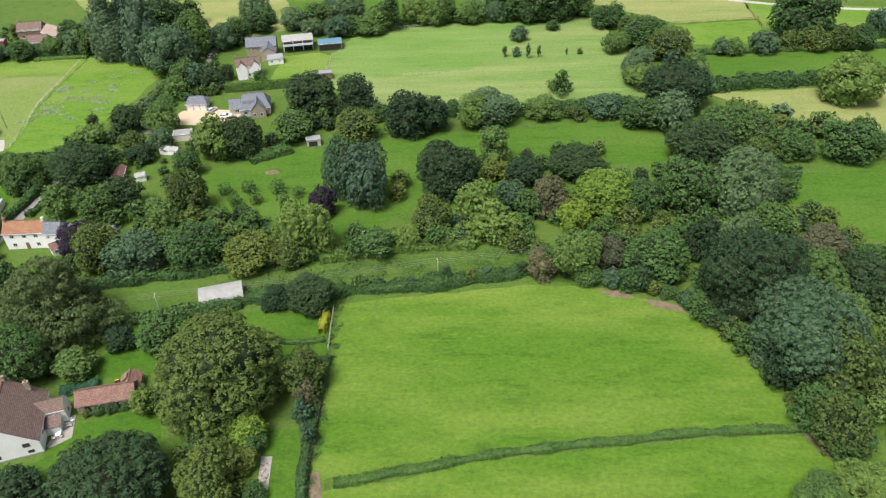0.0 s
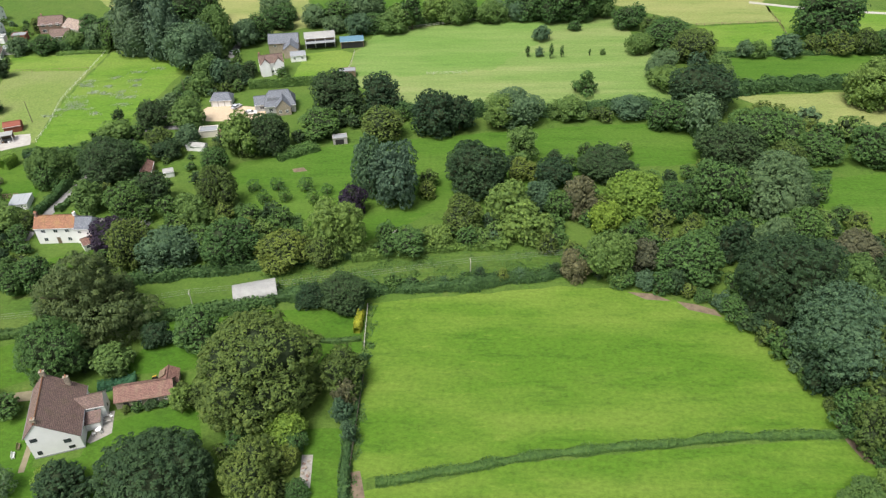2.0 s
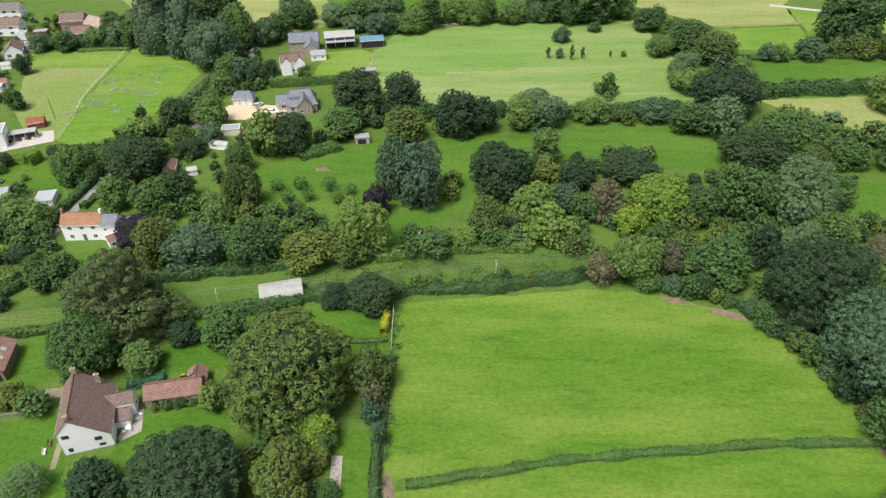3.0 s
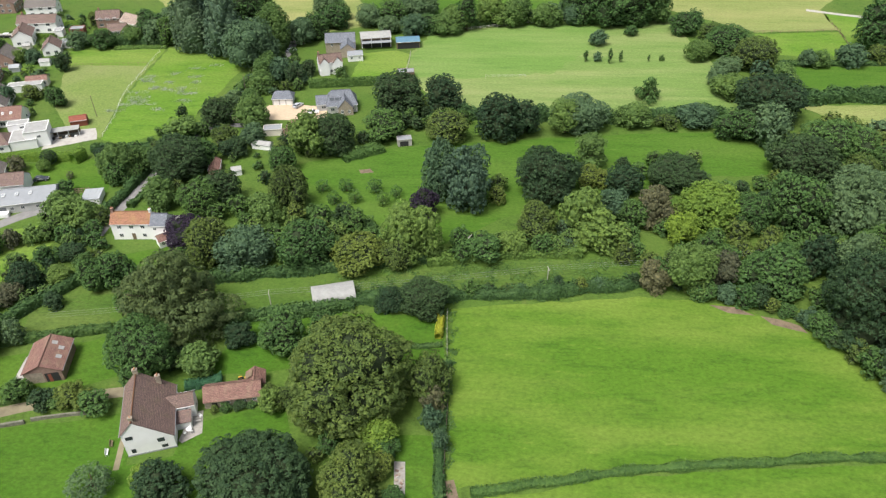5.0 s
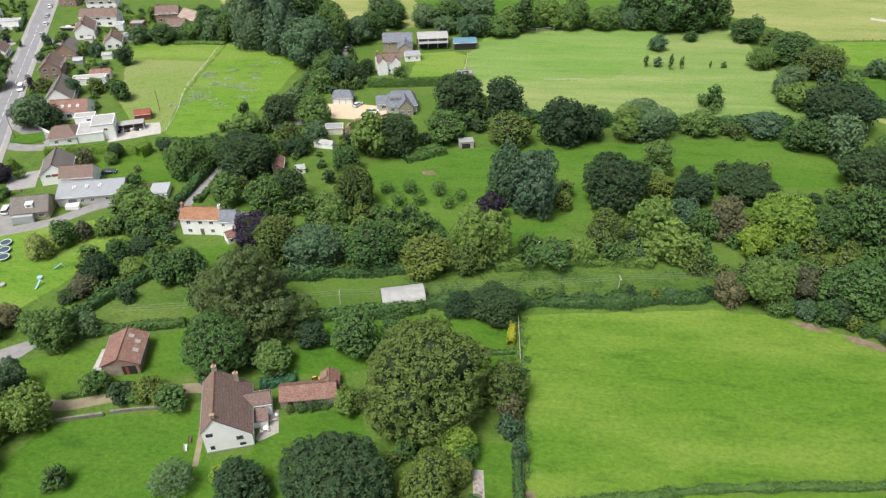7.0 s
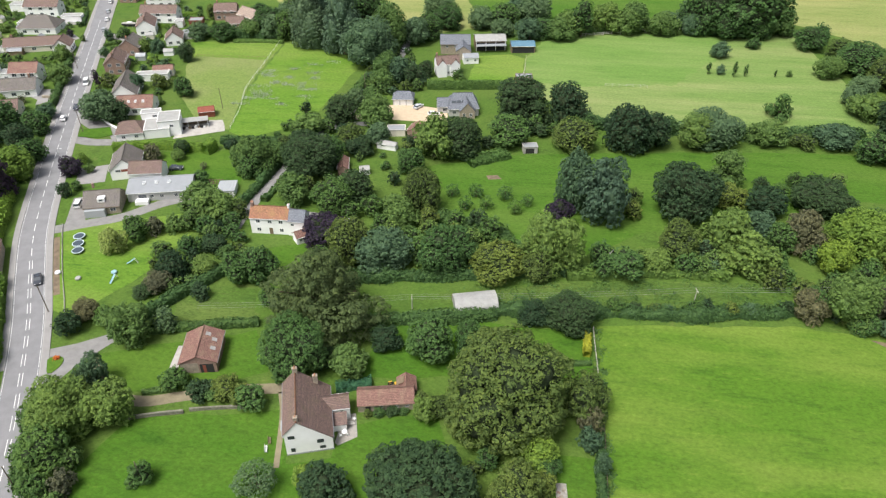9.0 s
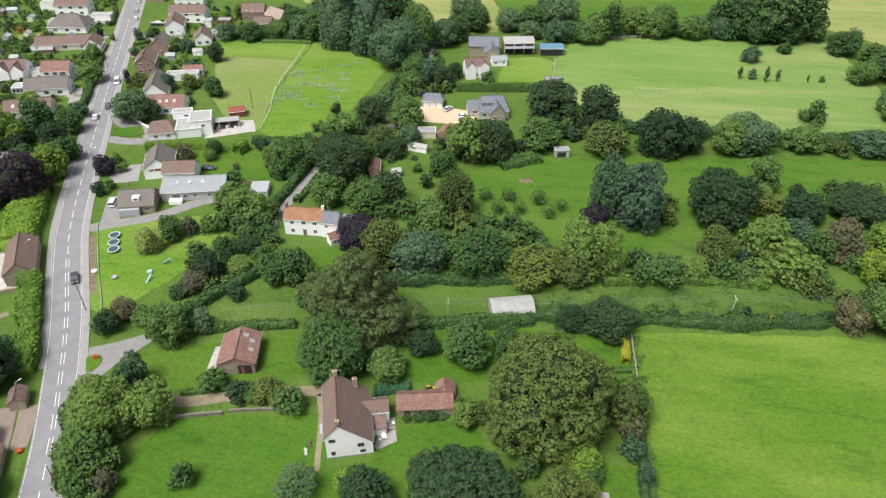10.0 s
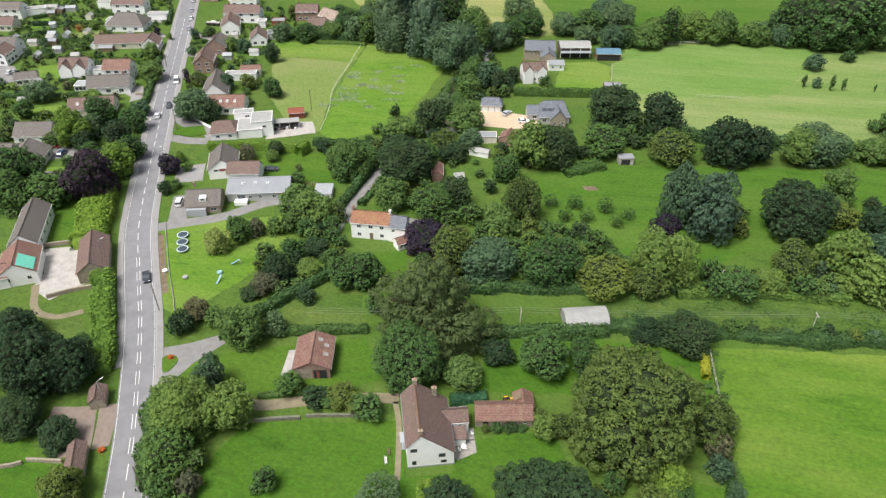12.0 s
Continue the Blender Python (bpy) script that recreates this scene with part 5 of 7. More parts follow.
flat_block("white flat-roofed block among gardens", -303.0, 235.0, 12, 9.0, 6.0, 3.4, M_WHITE, M_TIN)
villa("low grey-brown roofed building", -273.4, 223.0, 30, 8.0, 5.6, 2.6, 4.4, M_CREAM, M_ROOF_GREY, stack=False)
flat_block("small white flat-roofed garage", -297.5, 313.5, 12, 6.0, 5.0, 3.2, M_WHITE, M_TIN, "garage", "garage")
villa("white house with a brown roof", -310.0, 330.0, 12, 14.0, 8.0, 4.8, 7.4, M_WHITE, M_ROOF_BROWN)
villa("brick house with a brown roof", -252.0, 338.0, 100, 12.0, 8.0, 4.8, 7.4, M_BRICK, M_ROOF_BROWN)
villa("white house with a grey roof", -232.0, 332.0, 12, 14.0, 8.0, 4.6, 7.2, M_WHITE, M_ROOF_GREY)
for k, (x_, y_) in enumerate(((-290, 262), (-283, 276), (-296, 270), (-309, 262), (-270, 249), (-286, 246), (-315, 296), (-295, 296), (-282, 254), (-262, 276))):
    gable_house("small garden shed among back gardens", x_, y_, 12 + 90 * (k % 2), 3.6, 2.6, 2.0, 2.7, (M_WOOD, M_CREAM, M_SKYGLASS)[k % 3], (M_FELT, M_TIN, M_SKYGLASS)[k % 3], over=0.15, name="garden_shed", category="shed", group="garden sheds")

# roadside barn and the house being repaired
rb = gable_house("long roadside barn with a red and brown roof", -179.2, 124.2, 121, 15.0, 7.0, 3.2, 5.8, M_STONE, M_ROOF_BROWN, over=0.2, name="barn", category="barn")
mh = gable_house("long old house with a grey roof", -203.0, 132.0, 116, 19.0, 7.0, 3.8, 6.6, M_WHITE, M_ROOF_GREY, over=0.2, name="house")
row_windows(mh, 19, 7, 2.4, (-6, -2, 2, 6), 1.2, 1.3)
mi = gable_house("white house with a red roof under repair", -195.2, 117.4, 120, 11.0, 9.0, 3.4, 6.4, M_WHITE, M_ROOF_RED, over=0.2, name="house")
row_windows(mi, 11, 9, 2.0, (-2.6, 2.2), 1.0, 1.1, 1, "L")
sheet = part("roof_sheet", boxes((-2.6, -2.0, 0, 2.4, 2.0, 0.05)), M_MINT, mi, "mint green sheeting on the roof")
sheet.matrix_basis = pose(-2.7, -2.3, 5.12, 33.7, 0, 0)
mk = gable_house("white wing with a red roof", -200.0, 111.5, 30, 10.0, 6.0, 3.2, 5.4, M_WHITE, M_ROOF_RED, over=0.2, name="house_wing")

# entrance shelters beside the road
for x_, y_, l_ in ((-151.6, 83.2, 4.2), (-146.6, 68.6, 6.4)):
    ls = gable_house("small roadside outbuilding with a brown tiled roof", x_, y_, 117, l_, 3.0, 2.2, 3.3, M_STONE, M_ROOF_BROWN, over=0.2, name="outbuilding", category="outbuilding")


# ---- back gardens, drives and small buildings of the village ----
OPEN_GROUND = [[(-300, 240), (-290, 242), (-282, 232), (-275, 226.5), (-283, 219), (-302, 224)],
               [(-234.5, 230), (-225, 230), (-218, 216), (-225, 213), (-233, 221)], [(-268, 281), (-252, 287), (-246, 281), (-249, 276), (-268, 274)],
               [(-275, 302), (-257, 306), (-254, 300), (-260, 296), (-275, 295)], [(-213, 263), (-226, 268), (-229, 262), (-213, 256)],
               [(-221, 286), (-237, 291), (-239, 285), (-222, 278)], [(-202, 241), (-218, 244), (-219, 239), (-203, 234)]]
patch("pavement_yard", M_LANE, 0.055, [(-297, 236), (-290, 236.5), (-285, 231.5), (-277.5, 232), (-275, 226.5), (-283, 219), (-300, 224)], "grey asphalt parking yard", 0.2)
patch("pavement_drive", M_PAVE, 0.055, [(-234.5, 228), (-225, 229), (-220, 221), (-225, 214.5), (-227, 219), (-233, 222)], "pale brown paved drive beside a house", 0.2)
patch("pavement_drive", M_PAVE, 0.055, [(-267, 280.5), (-252, 285.5), (-247, 281), (-248.6, 277.5), (-262, 275.4), (-267, 276)], "pale paved forecourt between bungalows", 0.2)
patch("pavement_drive", M_PAVE, 0.055, [(-273, 301), (-257, 305), (-255, 300), (-260, 297.5), (-273, 296.5)], "pale paved drive in front of a house", 0.2)
patch("pavement_drive", M_PAVE, 0.055, [(-214, 262), (-226, 266), (-228, 262), (-214, 257)], "paved drive to a brick house", 0.2)
patch("pavement_drive", M_PAVE, 0.055, [(-222, 284), (-236.5, 289.5), (-238, 285.5), (-223, 279)], "paved drive to a white house", 0.2)
patch("pavement_drive", M_PAVE, 0.055, [(-203, 239.5), (-217.5, 243.2), (-218.4, 240), (-204, 235)], "paved drive between houses", 0.2)
patch("pavement_drive", M_LANE, 0.044, [(-203.5, 211.0), (-194.5, 204.0), (-187, 199), (-188.5, 196.5), (-196, 200.2), (-201.0, 203.5)], "asphalt mouth of the side entrance", 0.1)
for tint, words, pts in ((M_PADDOCK, "bright back lawn among hedges", [(-320, 287), (-313, 293.5), (-306.5, 283.4), (-313.7, 277)]),
                         (M_PADDOCK, "long bright back lawn", [(-307, 291.5), (-288, 298.8), (-283.5, 293), (-302.4, 285.8)]),
                         (M_LAWN, "back lawn behind a dark hedge", [(-311, 274.6), (-303, 279.4), (-298, 272.7), (-308, 270.6)]),
                         (M_PADDOCK, "strip of bright lawn with shrubs", [(-259.7, 214.2), (-252.9, 219.8), (-246, 214.9), (-253, 211.4)]),
                         (M_PADDOCK, "bright lawn beside the parking yard", [(-276.4, 230.4), (-280.2, 238.7), (-271.6, 241.9), (-265.5, 231.9)]),
                         (M_PADDOCK, "bright lawn below a brown-roofed bungalow", [(-255, 196.8), (-257.6, 202.5), (-246.8, 208.1), (-243.5, 199.3)]),
                         (M_WORN, "dry worn garden grass", [(-292, 276), (-280, 281), (-276, 274), (-288, 270)])):
    patch("ground_lawn", tint, 0.045, pts, words, 0.4)
    OPEN_GROUND.append(pts)
for pts, h, colour in (([(-320.6, 289.4), (-314.8, 298.3)], 1.8, "hedge"), ([(-314.8, 281.6), (-305, 284)], 2.0, "dark"), ([(-305.8, 269.6), (-298.6, 276)], 2.0, "dark"),
                       ([(-300, 297), (-286, 302)], 1.6, "hedge"), ([(-286, 262), (-272, 256)], 1.8, "hedge"), ([(-276, 252), (-262, 250)], 2.0, "yellow"),
                       ([(-254, 249.5), (-240, 252)], 1.6, "yellow"), ([(-262, 226), (-250, 228)], 1.6, "dark"), ([(-248, 199), (-232, 197)], 1.5, "hedge"),
                       ([(-216, 283), (-208, 275), (-204, 268)], 1.6, "hedge"), ([(-228, 302), (-214, 300)], 1.8, "lime"), ([(-236, 318), (-222, 322)], 2.0, "dark"),
                       ([(-226, 305), (-206, 312)], 1.6, "dark"), ([(-205, 262), (-196, 258)], 1.5, "lime"), ([(-243, 251), (-250, 269)], 1.4, "hedge"),
                       ([(-202, 300), (-186, 298)], 1.8, "hedge"), ([(-254, 296), (-262, 313)], 1.5, "hedge"), ([(-231, 273), (-226, 279)], 1.4, "light")):
    hedge("clipped garden hedge between back gardens", colour, pts, 1.5, h, 0.14, 0.32, 14, 60 + int(abs(pts[0][0])) % 40)
stub = flat_block("long white outbuilding with a pale roof", -325.5, 296.5, 30, 12.0, 4.5, 3.0, M_WHITE, M_TIN, "outbuilding", "outbuilding")
glass_room = flat_block("white-framed conservatory with a glazed roof", -248.6, 221.8, 18, 4.6, 5.0, 2.3, M_FRAME, M_SKYGLASS, "conservatory", "conservatory")
for u in (-1.4, 0.0, 1.4):
    part("pane", boxes((u - 0.6, -2.53, 0.7, u + 0.6, -2.505, 2.0)), M_GLASS, glass_room)
annexe = flat_block("low white flat-roofed annexe", -249.2, 235.6, 13, 5.5, 5.0, 2.9, M_WHITE, M_TIN, "house_annexe", "building")
window_on(annexe, (0, -2.52, 1.5), 0, 1.3, 1.0)
bay = flat_block("white flat-roofed bay behind a bungalow", -279.5, 291.0, 10, 4.0, 5.0, 2.8, M_WHITE, M_TIN, "house_annexe", "building")
window_on(bay, (-0.8, -2.52, 1.5), 0, 1.0, 1.0)
window_on(bay, (0.8, -2.52, 1.5), 0, 1.0, 1.0)
for k, (x_, y_, l_, w_) in enumerate(((-310.7, 304.8, 5, 3), (-314.7, 301.5, 4, 3), (-320.7, 304, 6, 3), (-294.1, 266.0, 3.4, 2.4), (-289.8, 271, 4, 2.6), (-262.7, 259.5, 6, 2.6), (-298, 259.5, 4, 3), (-270, 262, 4, 2.6),
                                      (-304, 281.5, 3, 2.4), (-278, 286, 3, 2.4), (-268, 221, 4, 3), (-262, 205.5, 3, 2.4), (-208, 262, 4, 3), (-206, 291, 4, 3), (-216, 286, 3.4, 2.6), (-199, 268.5, 4, 2.6), (-228, 316, 4, 3))):
    gable_house("small garden shed or greenhouse among back gardens", x_, y_, 14 + 90 * (k % 3 == 1), l_, w_, 1.9, 2.6, (M_SKYGLASS, M_WOOD, M_CREAM, M_WHITE)[k % 4], (M_SKYGLASS, M_FELT, M_TIN, M_TIN)[k % 4],
                over=0.12, name="garden_shed", category="shed", group="garden sheds")


# ---- hedges ----
hedge("low rough hedge of grass and bramble across the field", "bramble", [(-22, 74.8), (-14, 76.3), (-4.7, 78.2), (9.9, 80.9), (31.4, 83.4), (47.7, 85), (68, 85.6)], 1.7, 0.95, 0.6, 0.17, 44, 1)
hedge("overgrown field hedge beside the strip", "hedge", [(-52, 125.2), (-38, 127.3), (-27, 128.3), (-11, 129.5), (8, 132.6), (20, 135)], 3.2, 2.1, 0.75, 0.22, 32, 2)
hedge("rough hedge along the field's edge", "hedge", [(-27.4, 106), (-27.6, 98), (-27.6, 90), (-28, 82), (-27.5, 74), (-27, 66)], 1.8, 1.5, 0.45, 0.2, 32, 3)
hedge("bramble bank below the trees", "bramble", [(-34, 141.5), (-22, 144), (-8, 146), (6, 147)], 4.0, 2.2, 0.5, 0.32, 16, 4)
hedge("bramble bank below the trees", "hedge", [(-95, 131), (-80, 134), (-64, 137), (-46, 141), (-34, 143)], 4.0, 2.4, 0.4, 0.32, 16, 5)
hedge("dark hedge below the strip", "hedge", [(-98, 111), (-85, 115.5), (-72, 119.5), (-60, 121.5), (-50, 124)], 3.0, 2.1, 0.35, 0.32, 18, 6)
hedge("tall clipped green hedge", "mid", [(-86, 250), (-71, 252), (-54, 255)], 2.4, 3.2, 0.06, 0.3, 24, 7)
hedge("thick overgrown green field hedge", "hedge", [(92, 240), (110, 246), (128, 247), (165, 251), (215, 258)], 6.5, 3.4, 0.4, 0.45, 12, 8)
hedge("low ragged green field hedge", "hedge", [(100, 279), (142, 281), (182, 283), (235, 290)], 3.0, 1.8, 0.5, 0.4, 12, 9)
hedge("dark green paddock hedge", "hedge", [(-147, 197), (-138, 198.5), (-126, 199)], 2.6, 2.0, 0.3, 0.32, 18, 10)
hedge("bright clipped conifer hedge", "lime", [(-179.5, 187), (-173.5, 188.8), (-166, 190.2), (-158, 190.4), (-150.2, 190.6)], 2.6, 2.7, 0.02, 0.2, 40, 11)
hedge("square clipped hedge end", "lime", [(-148.6, 188.4), (-147.2, 192.8)], 3.0, 3.9, 0.02, 0.2, 40, 12)
hedge("tall broad roadside conifer hedge", "lime", [(-201.5, 161), (-195.5, 151), (-190.5, 141), (-185, 130)], 8.5, 4.2, 0.14, 0.27, 34, 13)
hedge("bright tall roadside hedge", "lime", [(-173.6, 118.5), (-168.6, 111.5), (-164, 104), (-159.8, 97.5), (-155.5, 90)], 5.0, 3.4, 0.3, 0.27, 32, 41)
hedge("ragged green roadside hedge", "hedge", [(-218, 214), (-230, 242), (-238, 260)], 2.4, 2.2, 0.4, 0.34, 16, 15)
hedge("clipped dark garden hedge", "hedge", [(-131.5, 112), (-126, 121), (-119, 131)], 2.6, 2.4, 0.12, 0.28, 20, 16)
hedge("low clipped box hedge by the drive", "light", [(-120.5, 90.6), (-114, 92.6)], 1.4, 1.1, 0.15, 0.22, 24, 17)
hedge("low clipped box hedge by the drive", "hedge", [(-112.8, 93), (-107, 94.5)], 1.4, 1.2, 0.15, 0.22, 24, 18)
hedge("low spreading blue-green juniper beside the stable", "teal", [(-81.5, 97.3), (-77.9, 98.6), (-74.3, 99.4)], 3.0, 1.7, 0.5, 0.2, 34, 44, "juniper")
hedge("clipped low garden hedge", "hedge", [(-40, 111.6), (-34, 111), (-28.6, 111.8)], 1.2, 1.0, 0.15, 0.2, 26, 19)
hedge("golden flowering shrub by the fence", "gold", [(-29.6, 113.8), (-29.2, 120.2)], 1.7, 1.9, 0.2, 0.2, 30, 20, "golden_shrub")
hedge("hedge at the back of the barn lawn", "hedge", [(-136, 105.5), (-124, 109), (-112, 112), (-104, 114)], 2.2, 1.9, 0.3, 0.28, 18, 21)
hedge("ragged green hedge along the lane", "hedge", [(-126.5, 160), (-125, 172), (-123.5, 186), (-121, 200), (-114, 220)], 2.6, 2.2, 0.5, 0.34, 14, 22)
hedge("ragged green hedge along the lane", "hedge", [(-120.6, 164), (-118, 180), (-117, 195)], 2.2, 1.8, 0.5, 0.32, 14, 23)
hedge("ragged green hedge along the lane", "hedge", [(-112, 226), (-111, 244), (-106, 270), (-105, 290)], 3.0, 2.6, 0.5, 0.36, 14, 24)
hedge("ragged green hedge along the lane", "hedge", [(-106, 228), (-105.5, 246), (-100, 270)], 3.0, 2.4, 0.5, 0.36, 14, 25)
hedge("tall hedge behind the far pasture", "hedge", [(-42, 315), (-10, 326), (30, 336), (66, 342)], 4.5, 3.6, 0.5, 0.45, 12, 26)
hedge("hedge along the paddock end", "hedge", [(-203, 290), (-180, 294), (-158, 293)], 4.0, 3.0, 0.5, 0.42, 12, 27)
hedge("weedy bank in the paddock corner", "bramble", [(-178, 287), (-166, 289), (-156, 289)], 3.0, 1.0, 0.5, 0.32, 12, 28)
hedge("scrub along the pasture's foot", "hedge", [(-28, 226), (0, 226), (30, 226), (66, 232)], 5.0, 3.2, 0.55, 0.4, 14, 29)
hedge("scrub on the bank by the hut", "bramble", [(-64, 194), (-58, 198), (-52, 201.5)], 4.5, 1.8, 0.5, 0.32, 16, 30)
hedge("scrub at the meadow's edge", "hedge", [(-70, 163), (-56, 158), (-44, 151)], 4.0, 2.0, 0.55, 0.34, 14, 31)
hedge("garden hedge among back gardens", "hedge", [(-300, 262), (-284, 267), (-272, 270)], 1.8, 1.6, 0.2, 0.32, 14, 32)
hedge("garden hedge among back gardens", "hedge", [(-310, 284), (-296, 288), (-284, 290)], 1.8, 1.6, 0.2, 0.32, 14, 33)
hedge("garden hedge among back gardens", "hedge", [(-272, 209), (-256, 213), (-246, 216)], 1.8, 1.6, 0.2, 0.32, 14, 34)
hedge("garden hedge among back gardens", "lime", [(-222, 316), (-208, 320)], 1.8, 1.6, 0.2, 0.32, 14, 35)
hedge("scrub between the wood and the meadow", "hedge", [(72, 219), (78, 200), (90, 186), (104, 178)], 5.0, 3.0, 0.5, 0.42, 12, 36)
hedge("mixed green roadside shrub border", "hedge", [(-131, 66), (-138, 80), (-141, 88)], 3.4, 2.2, 0.5, 0.32, 16, 38)
# ---- trees and shrubs: shape, colour, place, crown radius, height ----
tree("conifer", "spruce", -143.3, 287.8, 10.3, 30.7)
tree("conifer", "spruce", -137.3, 294.7, 8.3, 29.2)
tree("conifer", "spruce", -125.7, 280.0, 7.9, 26.7)
tree("round", "mid", -125.5, 305.8, 11.3, 21.3)
tree("round", "grey", -112.5, 271.5, 10.6, 18.5)
tree("round", "light", -108.6, 290.1, 10.0, 18.9)
tree("round", "mid", -155.3, 295.3, 6.4, 12.2)
tree("round", "grey", -97.7, 296.4, 6.0, 11.4)
tree("round", "mid", -93.2, 303.1, 6.1, 11.6)
tree("round", "grey", -97.7, 255.3, 5.0, 9.5)
tree("round", "light", -103.2, 257.0, 6.0, 10.2)
tree("round", "dark", -91.8, 252.3, 4.2, 8.0)
tree("round", "dark", -88.3, 262.0, 3.4, 6.4)
tree("round", "dark", -110.8, 217.1, 6.0, 9.9)
tree("round", "light", -98.9, 217.4, 6.9, 10.9)
tree("round", "grey", -109.2, 229.6, 4.6, 7.0)
tree("round", "light", -119.3, 207.9, 5.6, 7.0)
tree("slim", "dark", -125.0, 221.2, 2.2, 5.6)
tree("round", "olive", -102.7, 200.7, 4.7, 7.8)
tree("round", "grey", -95.0, 203.9, 4.4, 7.2)
tree("round", "dark", -100.6, 196.4, 4.5, 5.5)
tree("round", "dark", -111.4, 182.3, 9.6, 11.9)
tree("round", "mid", -106.9, 188.6, 5.3, 8.7)
tree("round", "light", -130.1, 180.5, 6.0, 11.4)
tree("round", "light", -125.3, 186.3, 5.0, 8.2)
tree("round", "light", -112.0, 165.4, 5.6, 9.1)
tree("round", "dark", -94.7, 168.2, 5.6, 10.3)
tree("round", "mid", -98.7, 163.0, 6.2, 10.0)
tree("round", "mid", -81.2, 186.7, 4.3, 8.1)
tree("round", "olive", -75.3, 198.3, 5.6, 10.6)
tree("round", "light", 68.7, 69.1, 6.4, 8.7)
tree("round", "light", 141.7, 231.9, 11.2, 17.2)
tree("round", "mid", 154.9, 298.7, 16.5, 22.5)
tree("round", "grey", 112.0, 278.1, 3.9, 7.4)
tree("round", "light", 117.8, 278.0, 4.4, 7.2)
tree("round", "grey", 130.5, 279.8, 5.3, 7.3)
tree("round", "olive", 141.5, 282.6, 4.1, 7.6)
tree("round", "olive", 151.6, 282.3, 6.9, 9.4)
tree("round", "olive", 161.7, 281.9, 6.4, 10.7)
tree("round", "mid", 171.2, 282.1, 6.5, 10.1)
tree("round", "grey", 185.6, 297.2, 6.0, 11.3)
tree("slim", "mid", -26.2, 316.0, 5.4, 17.1)
tree("round", "light", -15.0, 324.9, 7.8, 13.1)
tree("round", "light", -4.5, 323.8, 8.3, 14.9)
tree("round", "grey", -49.1, 334.4, 8.7, 11.8)
tree("round", "mid", -61.3, 324.5, 8.5, 11.6)
tree("round", "grey", -71.3, 321.2, 8.5, 11.5)
tree("round", "light", -36.4, 311.7, 8.1, 11.1)
tree("round", "grey", -48.8, 308.7, 8.1, 11.0)
tree("round", "mid", -86.4, 330.0, 6.4, 9.1)
tree("round", "grey", -95.2, 339.9, 7.5, 11.4)
tree("round", "light", 10.0, 324.0, 7.0, 10.5)
tree("round", "mid", 36.4, 326.0, 9.8, 13.4)
tree("round", "grey", 23.2, 325.9, 6.2, 10.8)
tree("round", "mid", 50.9, 326.2, 8.5, 11.6)
tree("slim", "mid", 23.5, 280.2, 1.2, 5.0)
tree("round", "grey", 28.5, 280.8, 2.0, 4.1)
tree("slim", "mid", 33.1, 278.3, 2.1, 8.3)
tree("slim", "mid", 37.7, 279.5, 1.7, 6.8)
tree("slim", "mid", 49.4, 280.6, 1.1, 4.4)
tree("round", "light", 55.1, 282.1, 1.3, 2.6)
tree("round", "grey", 31.6, 300.4, 4.4, 7.2)
tree("round", "mid", 47.8, 312.3, 3.3, 4.5)
tree("round", "dark", -33.1, 123.2, 6.0, 7.6)
tree("round", "dark", -41.6, 124.7, 4.0, 5.0)
tree("round", "dark", -58.9, 70.2, 11.6, 13.0)
tree("round", "dark", -77.0, 71.9, 5.3, 6.5)
tree("round", "yellow", -81.1, 74.5, 2.8, 4.0)
tree("round", "mid", -63.7, 109.9, 5.6, 8.8)
tree("round", "mid", -55.7, 114.5, 3.2, 6.1)
tree("slim", "mid", -56.0, 109.3, 2.0, 7.5)
tree("cedar", "cedar", -90.0, 117.2, 14.0, 18.5)
tree("round", "mid", -91.6, 102.8, 7.3, 12.5)
tree("round", "light", -80.5, 102.6, 4.7, 6.2)
tree("round", "dark", -73.8, 111.3, 3.7, 5.1)
tree("round", "purple", -96.5, 147.0, 6.7, 8.5)
tree("fruit", "mid", -66.9, 175.0, 2.2, 3.9)
tree("fruit", "mid", -59.8, 175.7, 2.4, 4.2)
tree("fruit", "mid", -51.3, 175.3, 2.5, 4.4)
tree("fruit", "mid", -44.8, 173.2, 2.0, 3.5)
tree("fruit", "mid", -56.4, 169.4, 2.1, 4.4)
tree("fruit", "mid", -62.3, 168.5, 2.1, 4.3)
tree("fruit", "mid", -48.1, 168.4, 2.1, 4.3)
tree("round", "dark", -166.3, 84.3, 7.6, 14.3)
tree("round", "dark", -159.7, 86.6, 5.9, 11.1)
tree("round", "dark", -162.7, 74.7, 5.9, 11.1)
tree("round", "dark", -153.4, 72.9, 4.4, 8.3)
tree("round", "dark", -179.9, 96.2, 4.5, 8.4)
tree("round", "mid", -163.7, 94.9, 3.1, 4.2)
tree("round", "olive", -144.0, 61.6, 4.1, 7.8)
tree("round", "purple", -197.7, 153.5, 7.9, 15.0)
tree("round", "yellow", -198.3, 165.8, 5.6, 10.5)
tree("round", "mid", -200.4, 175.8, 4.8, 8.3)
tree("round", "yellow", -224.1, 180.5, 6.6, 12.5)
tree("round", "dark", -218.0, 178.0, 3.8, 7.1)
tree("round", "mid", -222.8, 195.9, 5.1, 9.4)
tree("round", "grey", -222.0, 189.3, 3.9, 7.4)
tree("round", "mid", -210.7, 195.1, 4.7, 7.5)
tree("round", "grey", -256.1, 208.7, 6.7, 9.1)
tree("round", "mid", -253.1, 195.3, 3.6, 6.8)
tree("round", "light", -238.5, 255.7, 3.6, 6.9)
tree("round", "light", -226.6, 234.8, 4.4, 8.4)
tree("round", "mid", -221.5, 152.7, 7.4, 14.1)
